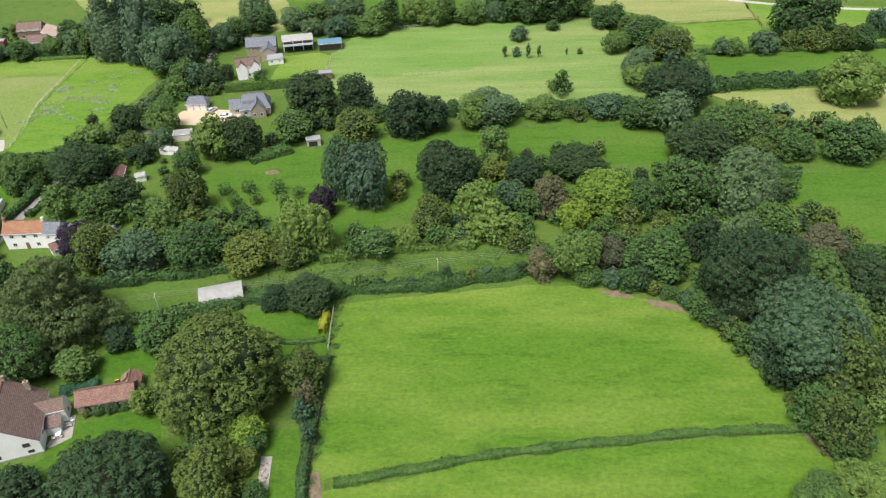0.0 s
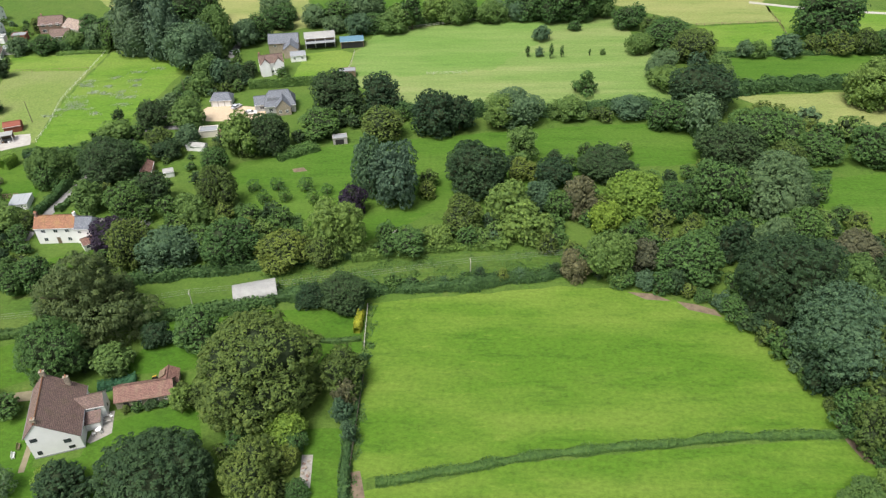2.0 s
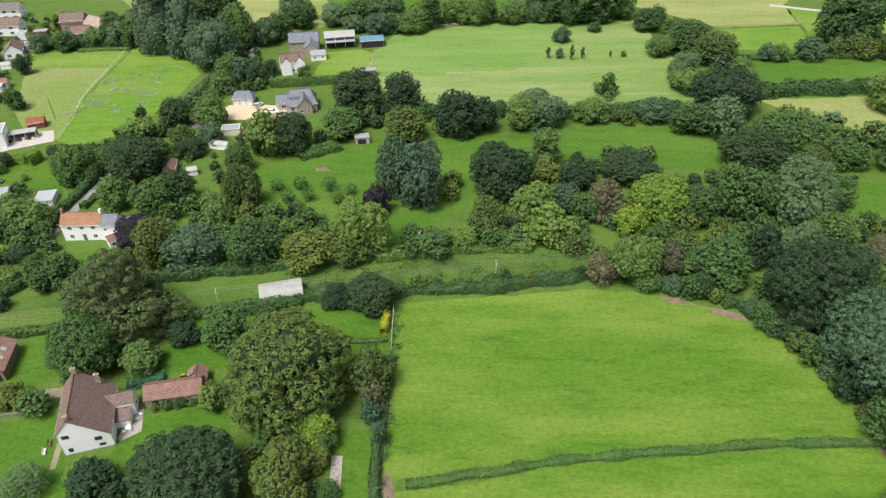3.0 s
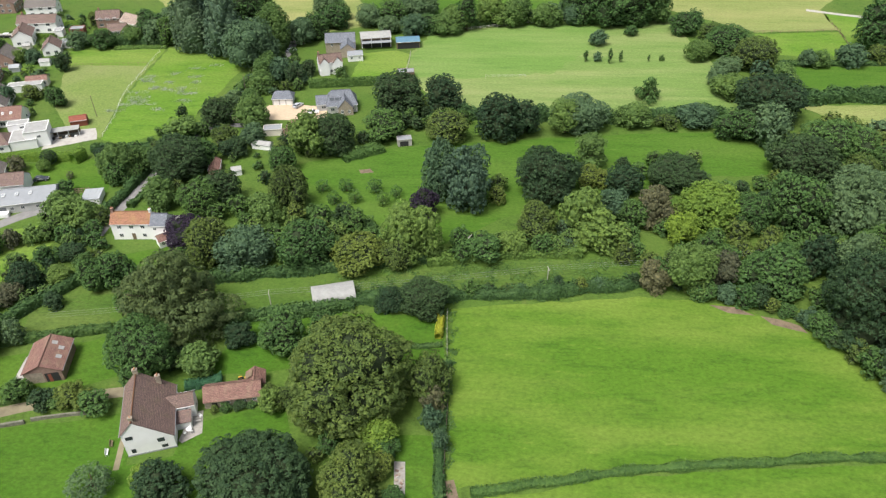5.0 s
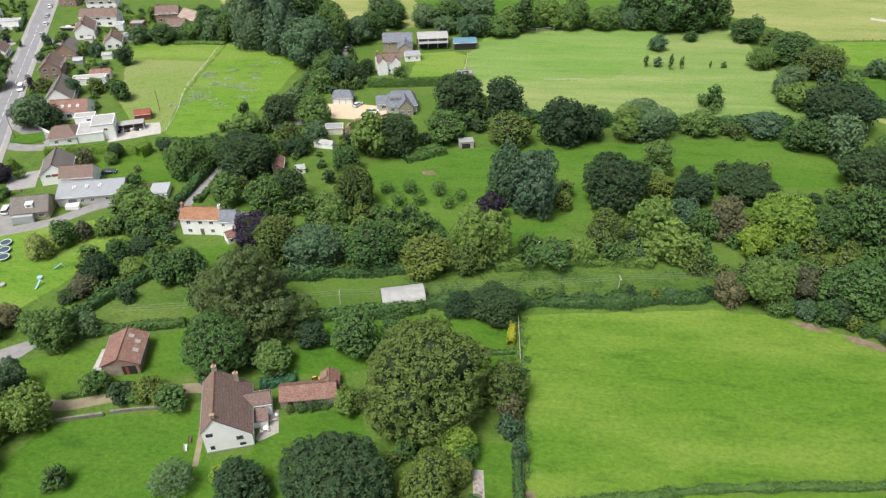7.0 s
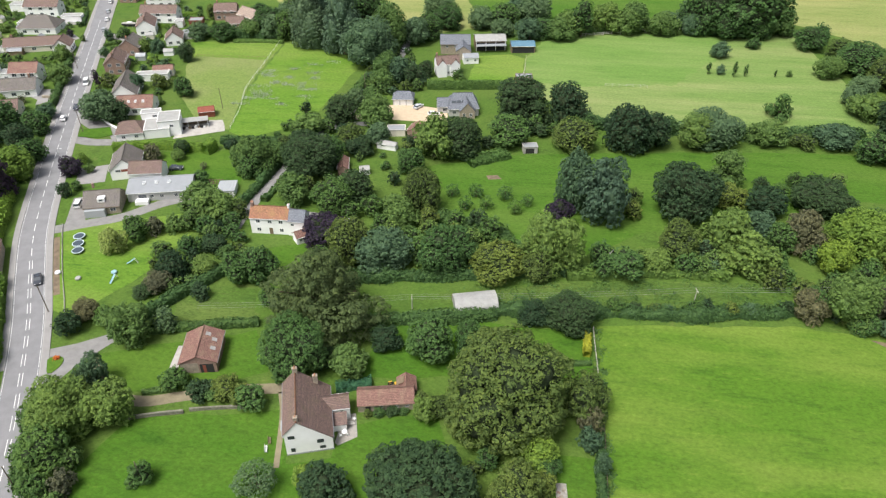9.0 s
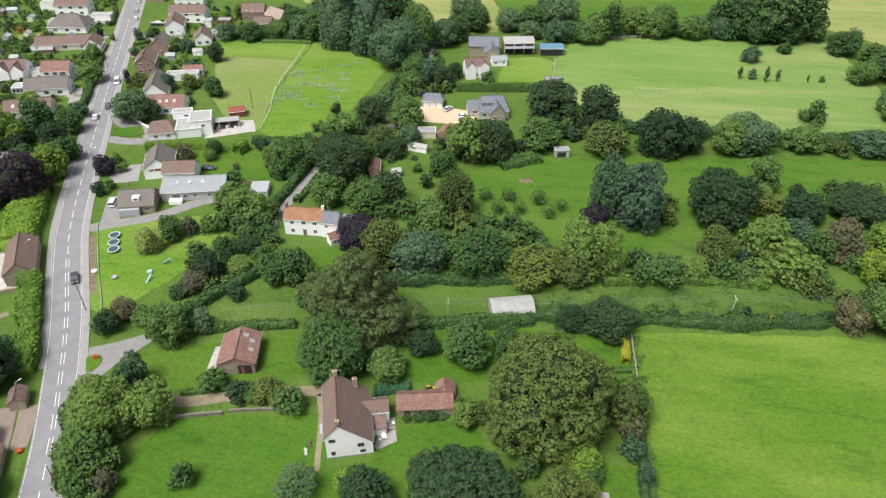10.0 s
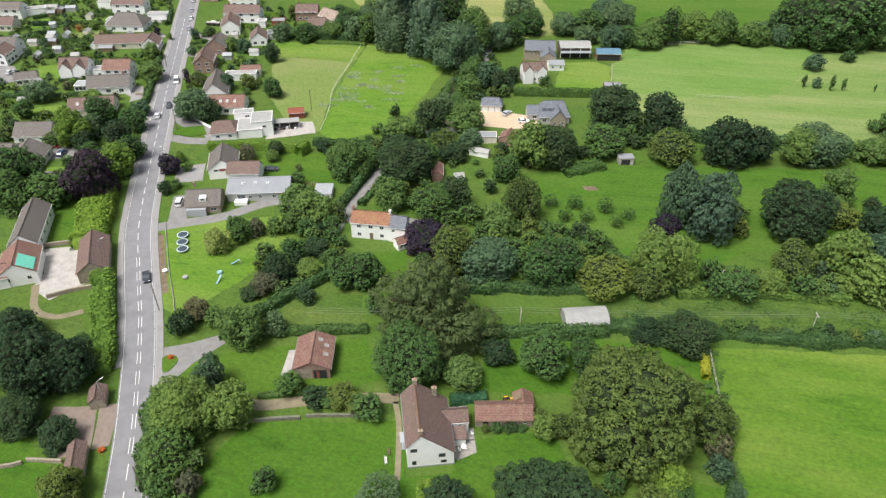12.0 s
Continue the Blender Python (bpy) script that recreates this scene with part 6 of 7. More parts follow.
tree("round", "mid", -217.9, 144.8, 6.7, 10.9)
tree("round", "light", -214.7, 144.5, 4.0, 5.4)
tree("round", "mid", -208.0, 147.3, 5.8, 8.4)
tree("slim", "dark", -215.3, 154.8, 1.2, 4.4)
tree("round", "mid", -205.9, 151.9, 3.8, 7.1)
tree("round", "grey", -193.8, 207.8, 6.2, 11.8)
tree("round", "dark", -188.4, 206.8, 4.3, 8.1)
tree("round", "purple", -183.7, 170.6, 3.4, 6.4)
tree("round", "yellow", -184.4, 177.7, 1.9, 3.7)
tree("round", "light", -179.2, 172.7, 1.6, 3.0)
tree("round", "dark", -178.6, 159.0, 2.3, 4.4)
tree("round", "mid", -177.4, 162.4, 1.6, 3.1)
tree("slim", "purple", -211.0, 233.4, 1.9, 6.6)
tree("round", "olive", -206.6, 234.1, 3.6, 5.4)
tree("round", "brown", -164.2, 183.3, 3.0, 5.0)
tree("topiary", "light", -155.7, 183.8, 2.1, 3.9)
tree("topiary", "dark", -156.3, 188.3, 2.5, 4.7)
tree("fruit", "brown", -145.4, 179.5, 1.4, 2.4)
tree("round", "mid", -142.7, 171.3, 2.6, 4.2)
tree("willow", "weeping", -150.7, 135.4, 3.6, 7.1)
tree("round", "mid", -148.1, 142.0, 3.5, 6.6)
tree("round", "brown", -144.2, 144.5, 2.9, 5.4)
tree("round", "light", -138.9, 146.7, 2.8, 5.4)
tree("round", "light", -130.8, 154.4, 5.6, 8.6)
tree("round", "light", -137.4, 160.2, 4.1, 6.5)
tree("round", "mid", -129.1, 177.6, 3.8, 7.3)
tree("round", "mid", -125.1, 180.7, 3.2, 5.2)
tree("round", "dark", -125.2, 140.2, 3.4, 6.5)
tree("round", "light", -120.3, 136.0, 2.6, 5.0)
tree("round", "mid", -115.0, 129.2, 3.9, 7.4)
tree("round", "mid", -109.9, 130.1, 4.1, 7.7)
tree("round", "light", -124.0, 130.5, 3.6, 6.8)
tree("round", "mid", -131.1, 137.1, 3.0, 5.6)
tree("round", "dark", -130.3, 127.5, 3.2, 5.9)
tree("round", "brown", -132.3, 123.2, 3.6, 4.9)
tree("round", "dark", -134.7, 120.3, 3.3, 4.4)
tree("round", "brown", -144.4, 110.6, 3.2, 4.9)
tree("round", "dark", -145.2, 105.3, 3.0, 5.7)
tree("round", "mid", -139.2, 109.9, 2.8, 3.8)
tree("round", "light", -129.8, 105.2, 5.1, 9.6)
tree("willow", "grey", -124.0, 109.4, 3.0, 6.0)
tree("round", "dark", -121.6, 121.7, 2.8, 3.8)
tree("willow", "grey", -131.0, 91.2, 3.8, 8.5)
tree("round", "light", -131.2, 80.5, 6.8, 11.5)
tree("round", "light", -122.8, 84.2, 5.0, 8.8)
tree("round", "mid", -129.2, 72.1, 4.0, 7.7)
tree("round", "brown", -123.7, 67.6, 2.5, 4.7)
tree("round", "mid", -127.4, 65.4, 2.8, 5.4)
tree("round", "mid", -110.6, 70.8, 2.5, 4.8)
tree("fruit", "grey", -89.3, 72.8, 4.2, 5.5)
tree("round", "dark", -108.4, 91.4, 3.0, 4.1)
tree("round", "olive", -102.9, 92.6, 3.3, 4.5)
tree("round", "mid", -96.8, 90.7, 2.7, 5.0)
tree("topiary", "light", -69.2, 81.6, 1.3, 2.5)
tree("round", "olive", -30.8, 97.6, 5.1, 9.8)
tree("round", "grey", -29.7, 89.4, 2.6, 5.0)
tree("round", "brown", -29.7, 93.8, 2.6, 6.5)
tree("slim", "grey", -27.7, 83.9, 1.7, 5.7)
tree("round", "mid", -38.4, 82.5, 4.2, 5.8)
tree("round", "olive", -38.5, 78.6, 3.1, 4.6)
tree("round", "mid", -35.4, 72.7, 3.2, 5.5)
tree("round", "olive", -43.9, 73.2, 6.4, 10.0)
tree("round", "light", -62.1, 92.4, 2.8, 5.3)
tree("round", "dark", -141.2, 192.8, 2.8, 4.0)
tree("round", "mid", -135.3, 192.3, 2.8, 3.8)
tree("round", "dark", -97.8, 195.6, 4.1, 6.7)
tree("round", "mid", -174.9, 229.9, 4.0, 7.6)
tree("round", "grey", -204.5, 270.1, 3.9, 6.6)
tree("round", "dark", -188.6, 262.8, 3.8, 7.1)
tree("round", "light", -211.4, 270.9, 3.2, 6.0)
tree("round", "olive", -186.6, 235.5, 3.9, 5.4)
tree("round", "grey", -194.5, 232.4, 3.5, 5.2)
tree("round", "mid", -282.0, 248.1, 2.6, 4.3)
tree("round", "grey", -291.6, 258.4, 2.3, 3.5)
tree("round", "light", -281.2, 230.8, 2.0, 2.8)
tree("round", "grey", -299.1, 285.0, 2.2, 3.9)
tree("fruit", "rust", -289.1, 279.5, 2.0, 3.3)
tree("round", "light", -284.2, 283.5, 3.3, 4.5)
tree("round", "mid", -273.1, 259.3, 2.7, 3.6)
tree("round", "purple", -251.6, 282.2, 1.9, 3.5)
tree("round", "light", -243.3, 278.1, 1.6, 3.1)
tree("round", "grey", -232.6, 281.1, 2.5, 4.8)
tree("round", "light", -310.4, 306.6, 2.9, 3.9)
tree("round", "grey", -224.7, 263.3, 2.4, 4.5)
tree("round", "mid", -228.2, 286.0, 3.4, 4.6)
tree("round", "grey", -219.0, 292.6, 2.8, 4.1)
tree("round", "dark", -217.7, 153.1, 4.9, 6.7)
tree("round", "light", -238.7, 212.7, 3.4, 4.7)
tree("round", "grey", -214.4, 206.2, 4.0, 5.8)
tree("round", "dark", -210.4, 184.1, 3.8, 6.6)
tree("round", "mid", -167.4, 304.6, 8.2, 11.2)
tree("round", "grey", -193.6, 287.7, 5.4, 8.5)
tree("round", "mid", -183.4, 288.9, 6.7, 9.1)
tree("round", "light", -172.4, 295.0, 6.7, 9.1)
tree("round", "grey", -161.8, 294.6, 5.3, 8.3)
tree("round", "olive", -199.2, 315.8, 3.5, 6.6)
tree("round", "mid", -179.4, 324.5, 5.8, 9.3)
tree("round", "grey", -160.2, 307.5, 6.8, 13.0)
tree("round", "light", -102.7, 245.9, 5.5, 9.1)
tree("round", "grey", -102.1, 263.0, 3.5, 6.6)
tree("round", "mid", -111.7, 279.9, 4.4, 7.8)
tree("round", "grey", -105.8, 307.4, 3.2, 6.0)
tree("round", "light", -117.8, 291.4, 7.6, 14.4)
tree("round", "grey", -88.5, 253.0, 2.9, 5.5)
tree("round", "light", -75.2, 261.2, 3.0, 5.6)
tree("round", "mid", -74.1, 329.7, 5.6, 7.7)
tree("round", "grey", -60.7, 311.1, 6.6, 9.1)
tree("round", "mid", -43.8, 312.0, 8.0, 10.9)
tree("round", "light", -31.5, 317.9, 8.2, 11.1)
tree("round", "light", -2.4, 328.1, 9.3, 17.1)
tree("round", "grey", -51.2, 344.6, 8.8, 11.9)
tree("round", "mid", 31.1, 331.4, 11.6, 18.6)
tree("round", "grey", 23.3, 336.7, 7.4, 13.9)
tree("round", "mid", 48.0, 336.7, 13.4, 22.4)
tree("round", "light", 60.5, 332.4, 9.0, 17.0)
tree("round", "grey", 13.1, 329.2, 7.2, 9.8)
tree("round", "mid", -87.5, 317.6, 8.1, 11.1)
tree("round", "grey", -97.7, 307.1, 6.6, 9.0)
tree("round", "light", -129.2, 323.8, 7.0, 12.0)
tree("round", "grey", -139.4, 309.4, 8.1, 14.5)
tree("round", "olive", -47.6, 94.9, 13.0, 19.0)
tree("round", "olive", -59.4, 93.6, 3.9, 8.0)
tree("round", "yellow", -39.6, 85.5, 4.7, 6.5)
tree("round", "mid", 71.7, 315.6, 8.8, 11.2)
tree("round", "mid", 84.1, 290.0, 13.3, 17.2)
tree("round", "light", 70.6, 283.7, 7.4, 11.1)
tree("round", "grey", 74.7, 262.4, 7.7, 10.8)
tree("round", "olive", 89.9, 276.0, 9.5, 12.0)
tree("round", "light", 72.9, 247.0, 8.3, 10.6)
tree("round", "dark", 78.9, 227.7, 10.5, 13.2)
tree("slim", "light", 94.9, 256.2, 5.8, 9.7)
tree("round", "grey", 73.5, 208.7, 5.7, 12.2)
tree("round", "mid", 89.8, 197.2, 11.1, 14.4)
tree("round", "dark", 77.2, 188.3, 10.3, 13.4)
tree("round", "mid", 106.7, 192.0, 8.7, 11.0)
tree("round", "mid", 123.5, 189.6, 8.8, 11.4)
tree("round", "olive", 92.3, 184.8, 7.3, 9.4)
tree("round", "yellow", 32.7, 153.7, 4.4, 9.0)
tree("round", "yellow", 41.5, 163.1, 9.2, 12.0)
tree("round", "brown", 27.2, 162.1, 5.1, 12.1)
tree("round", "mid", 21.2, 160.8, 4.3, 7.8)
tree("round", "light", 7.3, 157.9, 5.8, 13.2)
tree("round", "light", 11.3, 150.0, 5.7, 9.7)
tree("round", "grey", 16.2, 164.3, 5.0, 9.2)
tree("round", "olive", -5.7, 154.7, 5.9, 10.3)
tree("round", "light", -12.1, 147.0, 4.5, 8.9)
tree("round", "mid", -19.1, 144.0, 5.1, 6.5)
tree("round", "light", 30.0, 133.6, 6.4, 13.1)
tree("round", "brown", 22.2, 134.2, 4.2, 7.1)
tree("round", "brown", 39.1, 136.8, 4.0, 9.2)
tree("round", "mid", 50.3, 132.8, 8.8, 15.4)
tree("round", "dark", 62.6, 140.6, 5.7, 13.0)
tree("round", "mid", 52.6, 159.5, 7.3, 14.0)
tree("round", "mid", 65.2, 161.6, 8.2, 15.0)
tree("willow", "grey", 80.3, 162.3, 11.3, 18.0)
tree("round", "mid", 81.3, 145.8, 7.5, 14.0)
tree("round", "grey", 71.4, 139.7, 5.9, 13.0)
tree("round", "dark", 66.3, 119.0, 11.1, 22.2)
tree("round", "grey", 78.2, 129.8, 5.0, 11.0)
tree("round", "brown", 91.9, 139.0, 6.5, 9.0)
tree("round", "light", 84.2, 124.8, 7.2, 12.0)
tree("round", "light", 86.3, 113.6, 5.6, 12.0)
tree("round", "grey", 71.2, 101.8, 11.4, 21.1)
tree("round", "mid", 70.7, 88.0, 5.1, 6.7)
tree("round", "olive", 75.2, 95.3, 5.8, 13.0)
tree("round", "olive", 70.5, 81.9, 5.8, 12.0)
tree("round", "light", 62.4, 68.4, 6.4, 9.0)
tree("round", "dark", 83.7, 101.7, 5.8, 13.0)
tree("round", "mid", 100.0, 128.4, 6.7, 13.0)
tree("round", "dark", 92.9, 122.3, 6.5, 11.0)
tree("round", "dark", -49.6, 229.5, 10.6, 14.2)
tree("round", "dark", -33.6, 231.5, 8.0, 13.0)
tree("round", "mid", -51.8, 211.2, 9.0, 12.0)
tree("round", "olive", -30.2, 209.5, 7.6, 9.6)
tree("round", "dark", -14.3, 212.9, 8.9, 14.8)
tree("round", "dark", -5.6, 215.0, 8.0, 16.4)
tree("slim", "light", 8.6, 216.1, 6.1, 12.1)
tree("round", "grey", 13.2, 220.8, 9.6, 12.0)
tree("cedar", "mid", 41.9, 243.4, 5.7, 8.8)
tree("round", "light", 32.6, 221.8, 6.1, 8.6)
tree("round", "olive", 43.8, 221.5, 5.3, 6.8)
tree("round", "grey", 54.9, 222.6, 6.1, 8.4)
tree("round", "mid", 65.0, 214.1, 8.2, 10.6)
tree("round", "grey", 71.1, 257.2, 5.9, 9.0)
tree("round", "dark", 80.1, 229.1, 11.8, 16.0)
tree("slim", "light", 93.1, 246.2, 3.6, 13.4)
tree("willow", "grey", -32.0, 174.0, 6.6, 18.1)
tree("willow", "spruce", -24.1, 170.5, 8.4, 18.5)
tree("round", "purple", -35.6, 163.1, 4.4, 9.0)
tree("round", "dark", -1.8, 174.1, 9.9, 15.6)
tree("slim", "light", 14.3, 192.7, 5.2, 11.6)
tree("round", "olive", 13.1, 181.4, 4.8, 6.0)
tree("round", "dark", 22.8, 177.7, 5.8, 11.1)
tree("round", "dark", 39.0, 182.8, 9.8, 12.8)
tree("round", "olive", -88.7, 139.4, 6.1, 13.1)
tree("round", "grey", -80.3, 139.7, 7.8, 10.1)
tree("round", "mid", -65.0, 140.8, 7.3, 10.8)
tree("round", "olive", -50.7, 140.8, 7.6, 11.5)
tree("round", "olive", -40.5, 140.6, 6.0, 10.8)
tree("willow", "light", -38.3, 145.2, 7.7, 15.2)
tree("round", "olive", -74.5, 166.7, 6.7, 13.0)
tree("round", "light", -79.6, 158.5, 4.7, 8.0)
tree("round", "light", -75.4, 198.0, 5.8, 13.1)
tree("round", "dark", -67.1, 200.5, 7.5, 12.3)
tree("round", "light", -105.6, 92.4, 2.6, 3.2)
tree("round", "olive", -99.6, 91.6, 2.6, 3.9)
tree("round", "mid", -114.6, 93.4, 2.4, 3.4)
tree("round", "olive", -63.2, 95.6, 2.0, 3.2)
tree("round", "olive", -73.4, 91.4, 1.0, 1.4)
tree("round", "mid", -71.2, 91.9, 1.2, 1.5)
tree("round", "dark", -68.6, 92.5, 1.1, 1.3)
tree("round", "mid", -66.4, 93.0, 0.9, 1.2)
tree("round", "dark", -84.4, 104.6, 3.0, 4.2)
tree("round", "mid", -75.6, 112.4, 3.2, 4.6)
BANK = curve_line([(-22, 129.6), (-10, 130.4), (4, 132.4), (18, 135)], 4.4)
for k, (x_, y_) in enumerate(BANK):
    rj = random.Random(820 + k)
    tree("round", ("mid", "dark", "olive", "grey")[k % 4], round(x_ + rj.uniform(-1.2, 1.2), 1), round(y_ + rj.uniform(-0.8, 0.8), 1), rj.uniform(1.5, 2.6), rj.uniform(2.2, 3.5))
EDGE = curve_line([(24, 136), (34, 131.5), (45, 127.5), (54.5, 122), (61, 111), (65, 99.5), (69, 88.5), (71.5, 81)], 4.2)
for k, (x_, y_) in enumerate(EDGE):
    rj = random.Random(700 + k)
    tree("round", ("mid", "dark", "olive", "mid", "grey")[k % 5], round(x_ + rj.uniform(-0.8, 1.2), 1), round(y_ + rj.uniform(-0.6, 1.0), 1), rj.uniform(2.4, 3.6), rj.uniform(3.8, 6.5))


# ---- woods, copses and garden shrubs between the larger trees ----
def inside(x, y, poly):
    hit = False
    for (x0, y0), (x1, y1) in zip(poly, poly[1:] + poly[:1]):
        if (y0 > y) != (y1 > y) and x < (x1 - x0) * (y - y0) / (y1 - y0) + x0:
            hit = not hit
    return hit


FILLERS = {}


def filler(kind, i, far):
    """A bushy crown of unit radius and height, for the undergrowth."""
    key = (kind if kind == "bush" else "tree", i, far)
    if key not in FILLERS:
        FILLERS[key] = crown_data("round", 1.0, 1.8, (480 if far else 760) if kind != "bush" else 170, (0.11 if far else 0.088) if kind != "bush" else 0.15, 10 if kind != "bush" else 5, 400 + i, 0.2 if kind != "bush" else 0.26)
    return FILLERS[key]


def fill(words, poly, spacing, radii, mixed, seed, flat=1.7, clear=0.62):
    """Undergrowth of mixed kinds over a stretch of the plan, clear of the larger trees, of houses and of the road."""
    rng = random.Random(seed)
    xs, ys = [p[0] for p in poly], [p[1] for p in poly]
    V, F, CV, CF, S, nv, nc = [], [], [], [], [], 0, 0
    kinds = sorted(set(mixed))
    x = min(xs)
    while x < max(xs):
        y = min(ys)
        while y < max(ys):
            px, py = x + rng.uniform(-0.4, 0.4) * spacing, y + rng.uniform(-0.4, 0.4) * spacing
            r = rng.uniform(*radii)
            y += spacing
            kind = rng.choice(mixed)
            if not inside(px, py, poly) or any(inside(px, py, plot) for plot in OPEN_GROUND) or any(math.hypot(px - a, py - b) < clear * (r + c) for a, b, c in TREES):
                continue
            if any(math.hypot(px - a, py - b) < c + 0.7 * r for a, b, c in BUILT) or np.hypot(ROAD[:, 0] - px, ROAD[:, 1] - py).min() < 6.0 + r:
                continue
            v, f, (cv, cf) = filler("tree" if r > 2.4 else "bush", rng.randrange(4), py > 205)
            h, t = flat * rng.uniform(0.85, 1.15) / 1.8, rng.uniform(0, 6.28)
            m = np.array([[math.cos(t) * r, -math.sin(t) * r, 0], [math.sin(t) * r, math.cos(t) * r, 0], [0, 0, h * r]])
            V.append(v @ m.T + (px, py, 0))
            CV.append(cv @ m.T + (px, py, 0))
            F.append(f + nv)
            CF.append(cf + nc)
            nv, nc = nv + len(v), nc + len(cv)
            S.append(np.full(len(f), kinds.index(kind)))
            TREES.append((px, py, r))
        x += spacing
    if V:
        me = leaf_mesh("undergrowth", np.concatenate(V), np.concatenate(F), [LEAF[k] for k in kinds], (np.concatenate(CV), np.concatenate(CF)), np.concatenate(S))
        tagged(new("undergrowth", me), words, "undergrowth", kind="stuff")


GREENS = ["dark", "mid", "mid", "light", "light", "olive"]
fill("mixed broadleaf woodland filling the valley", [(18, 141), (40, 134), (58, 123), (66, 108), (74, 92), (82, 78), (108, 78), (122, 110), (106, 148), (98, 168), (84, 188), (60, 184), (30, 168), (8, 156)], 5.0, (2.4, 3.8), ["dark", "mid", "mid", "light", "olive"], 11, 1.5, 0.62)
fill("dense mixed scrub under the trees", [(-98, 134), (-60, 140), (-34, 146), (-40, 153), (-60, 162), (-82, 168), (-100, 158)], 5.0, (2.4, 3.9), GREENS, 12)
fill("dense garden scrub beside the lane", [(-118, 164), (-88, 166), (-80, 190), (-84, 205), (-116, 205)], 6.5, (1.3, 2.5), GREENS, 13)
fill("dark copse behind the paddock", [(-160, 294), (-118, 282), (-110, 300), (-118, 335), (-170, 330)], 8.0, (4.0, 6.0), ["grey", "mid", "mid"], 14, 2.0)
fill("mixed hedgerow trees beside the pasture", [(72, 228), (88, 234), (92, 280), (84, 328), (74, 335), (80, 290), (76, 255)], 8.0, (3.6, 5.6), ["light", "grey", "mid", "olive"], 15)
fill("mixed hedgerow trees along the meadow", [(78, 205), (96, 222), (125, 205), (160, 190), (155, 178), (110, 190)], 7.0, (3.6, 5.4), ["light", "grey", "mid", "olive"], 16)
fill("dark roadside woodland in green leaf", [(-230, 55), (-165, 62), (-160, 84), (-168, 90), (-178, 92), (-190, 95), (-205, 100), (-230, 85)], 6.5, (3.6, 5.4), ["dark", "dark", "mid"], 17, 1.8)
fill("dense garden shrubs and small trees", [(-141, 156), (-128, 162), (-118, 148), (-112, 130), (-128, 122), (-138, 128)], 4.2, (1.8, 3.2), GREENS, 18)
fill("roadside shrubs below the trees", [(-138, 90), (-124, 74), (-118, 58), (-132, 62), (-141, 84)], 4.5, (1.8, 3.0), GREENS, 19)
fill("shrubs and bushes among back gardens", [(-345, 215), (-240, 190), (-215, 215), (-240, 262), (-262, 335), (-345, 330)], 3.6, (0.8, 2.3), ["mid", "light", "light", "olive", "grey", "lime", "brown"], 20, 1.5, 0.9)
fill("shrubs and bushes among back gardens", [(-210, 215), (-178, 222), (-196, 284), (-190, 330), (-240, 330), (-225, 262)], 3.6, (0.8, 2.2), ["mid", "light", "light", "olive", "grey", "lime"], 21, 1.5, 0.9)
fill("garden trees and shrubs behind houses", [(-245, 135), (-200, 140), (-200, 175), (-225, 195), (-260, 190)], 5.2, (1.8, 3.6), GREENS, 22, 1.6, 0.7)
fill("shrubs beside the farm lane", [(-104, 222), (-100, 240), (-90, 246), (-88, 252), (-104, 300), (-112, 300), (-114, 226)], 5.0, (1.6, 2.6), ["light", "grey", "mid", "olive"], 23)
fill("scrub between the meadow trees", [(-60, 205), (-44, 209), (-28, 212), (-20, 222), (-30, 230), (-56, 224)], 5.5, (2.4, 3.6), ["dark", "mid"], 24)
fill("mixed hedgerow scrub behind the strip", [(-28, 142), (-14, 144.5), (8, 148), (24, 140), (26, 152), (8, 158), (-10, 154), (-28, 148)], 3.8, (2.2, 3.4), ["mid", "light", "olive", "grey"], 31, 1.7, 0.5)
fill("shrubs in the garden corner", [(-62, 62), (-36, 66), (-38, 84), (-50, 92), (-60, 78)], 5.0, (1.8, 3.0), ["mid", "olive", "grey"], 25)
fill("shrubs beside the unmown strip", [(-104, 120), (-86, 124), (-84, 133), (-104, 132)], 4.5, (2.0, 3.2), ["mid", "dark"], 27)
fill("shrubs along the lane bend", [(-120, 196), (-100, 206), (-112, 212), (-122, 220), (-136, 204), (-136, 196)], 6.0, (1.4, 2.6), GREENS, 28)
fill("scrub at the meadow's edge", [(-20, 170), (16, 178), (50, 192), (46, 200), (10, 188), (-18, 178)], 6.0, (2.2, 3.4), GREENS, 29)


# ---- fences, walls, poles, vehicles, garden things ----
def fence(label, pts, step=3.0, h=1.1, rails=2, mat=None, thick=0.09):
    """Posts with rails along a line."""
    mat = mat or M_PALEPOLE
    line = curve_line(pts, step)
    ob = empty("fence", Matrix.Translation((*line[0], 0)), label, "fence")
    o = Vector((*line[0], 0))
    for p in line:
        q = Vector((*p, 0)) - o
        part("post", boxes((q.x - thick / 2, q.y - thick / 2, 0, q.x + thick / 2, q.y + thick / 2, h)), mat, ob)
    for a, b in zip(line[:-1], line[1:]):
        for k in range(rails):
            z = h * (0.92 - 0.4 * k)
            part("rail", rod(bmesh.new(), Vector((*a, z)) - o, Vector((*b, z)) - o, thick * 0.42, None, 4), mat, ob)
    return ob


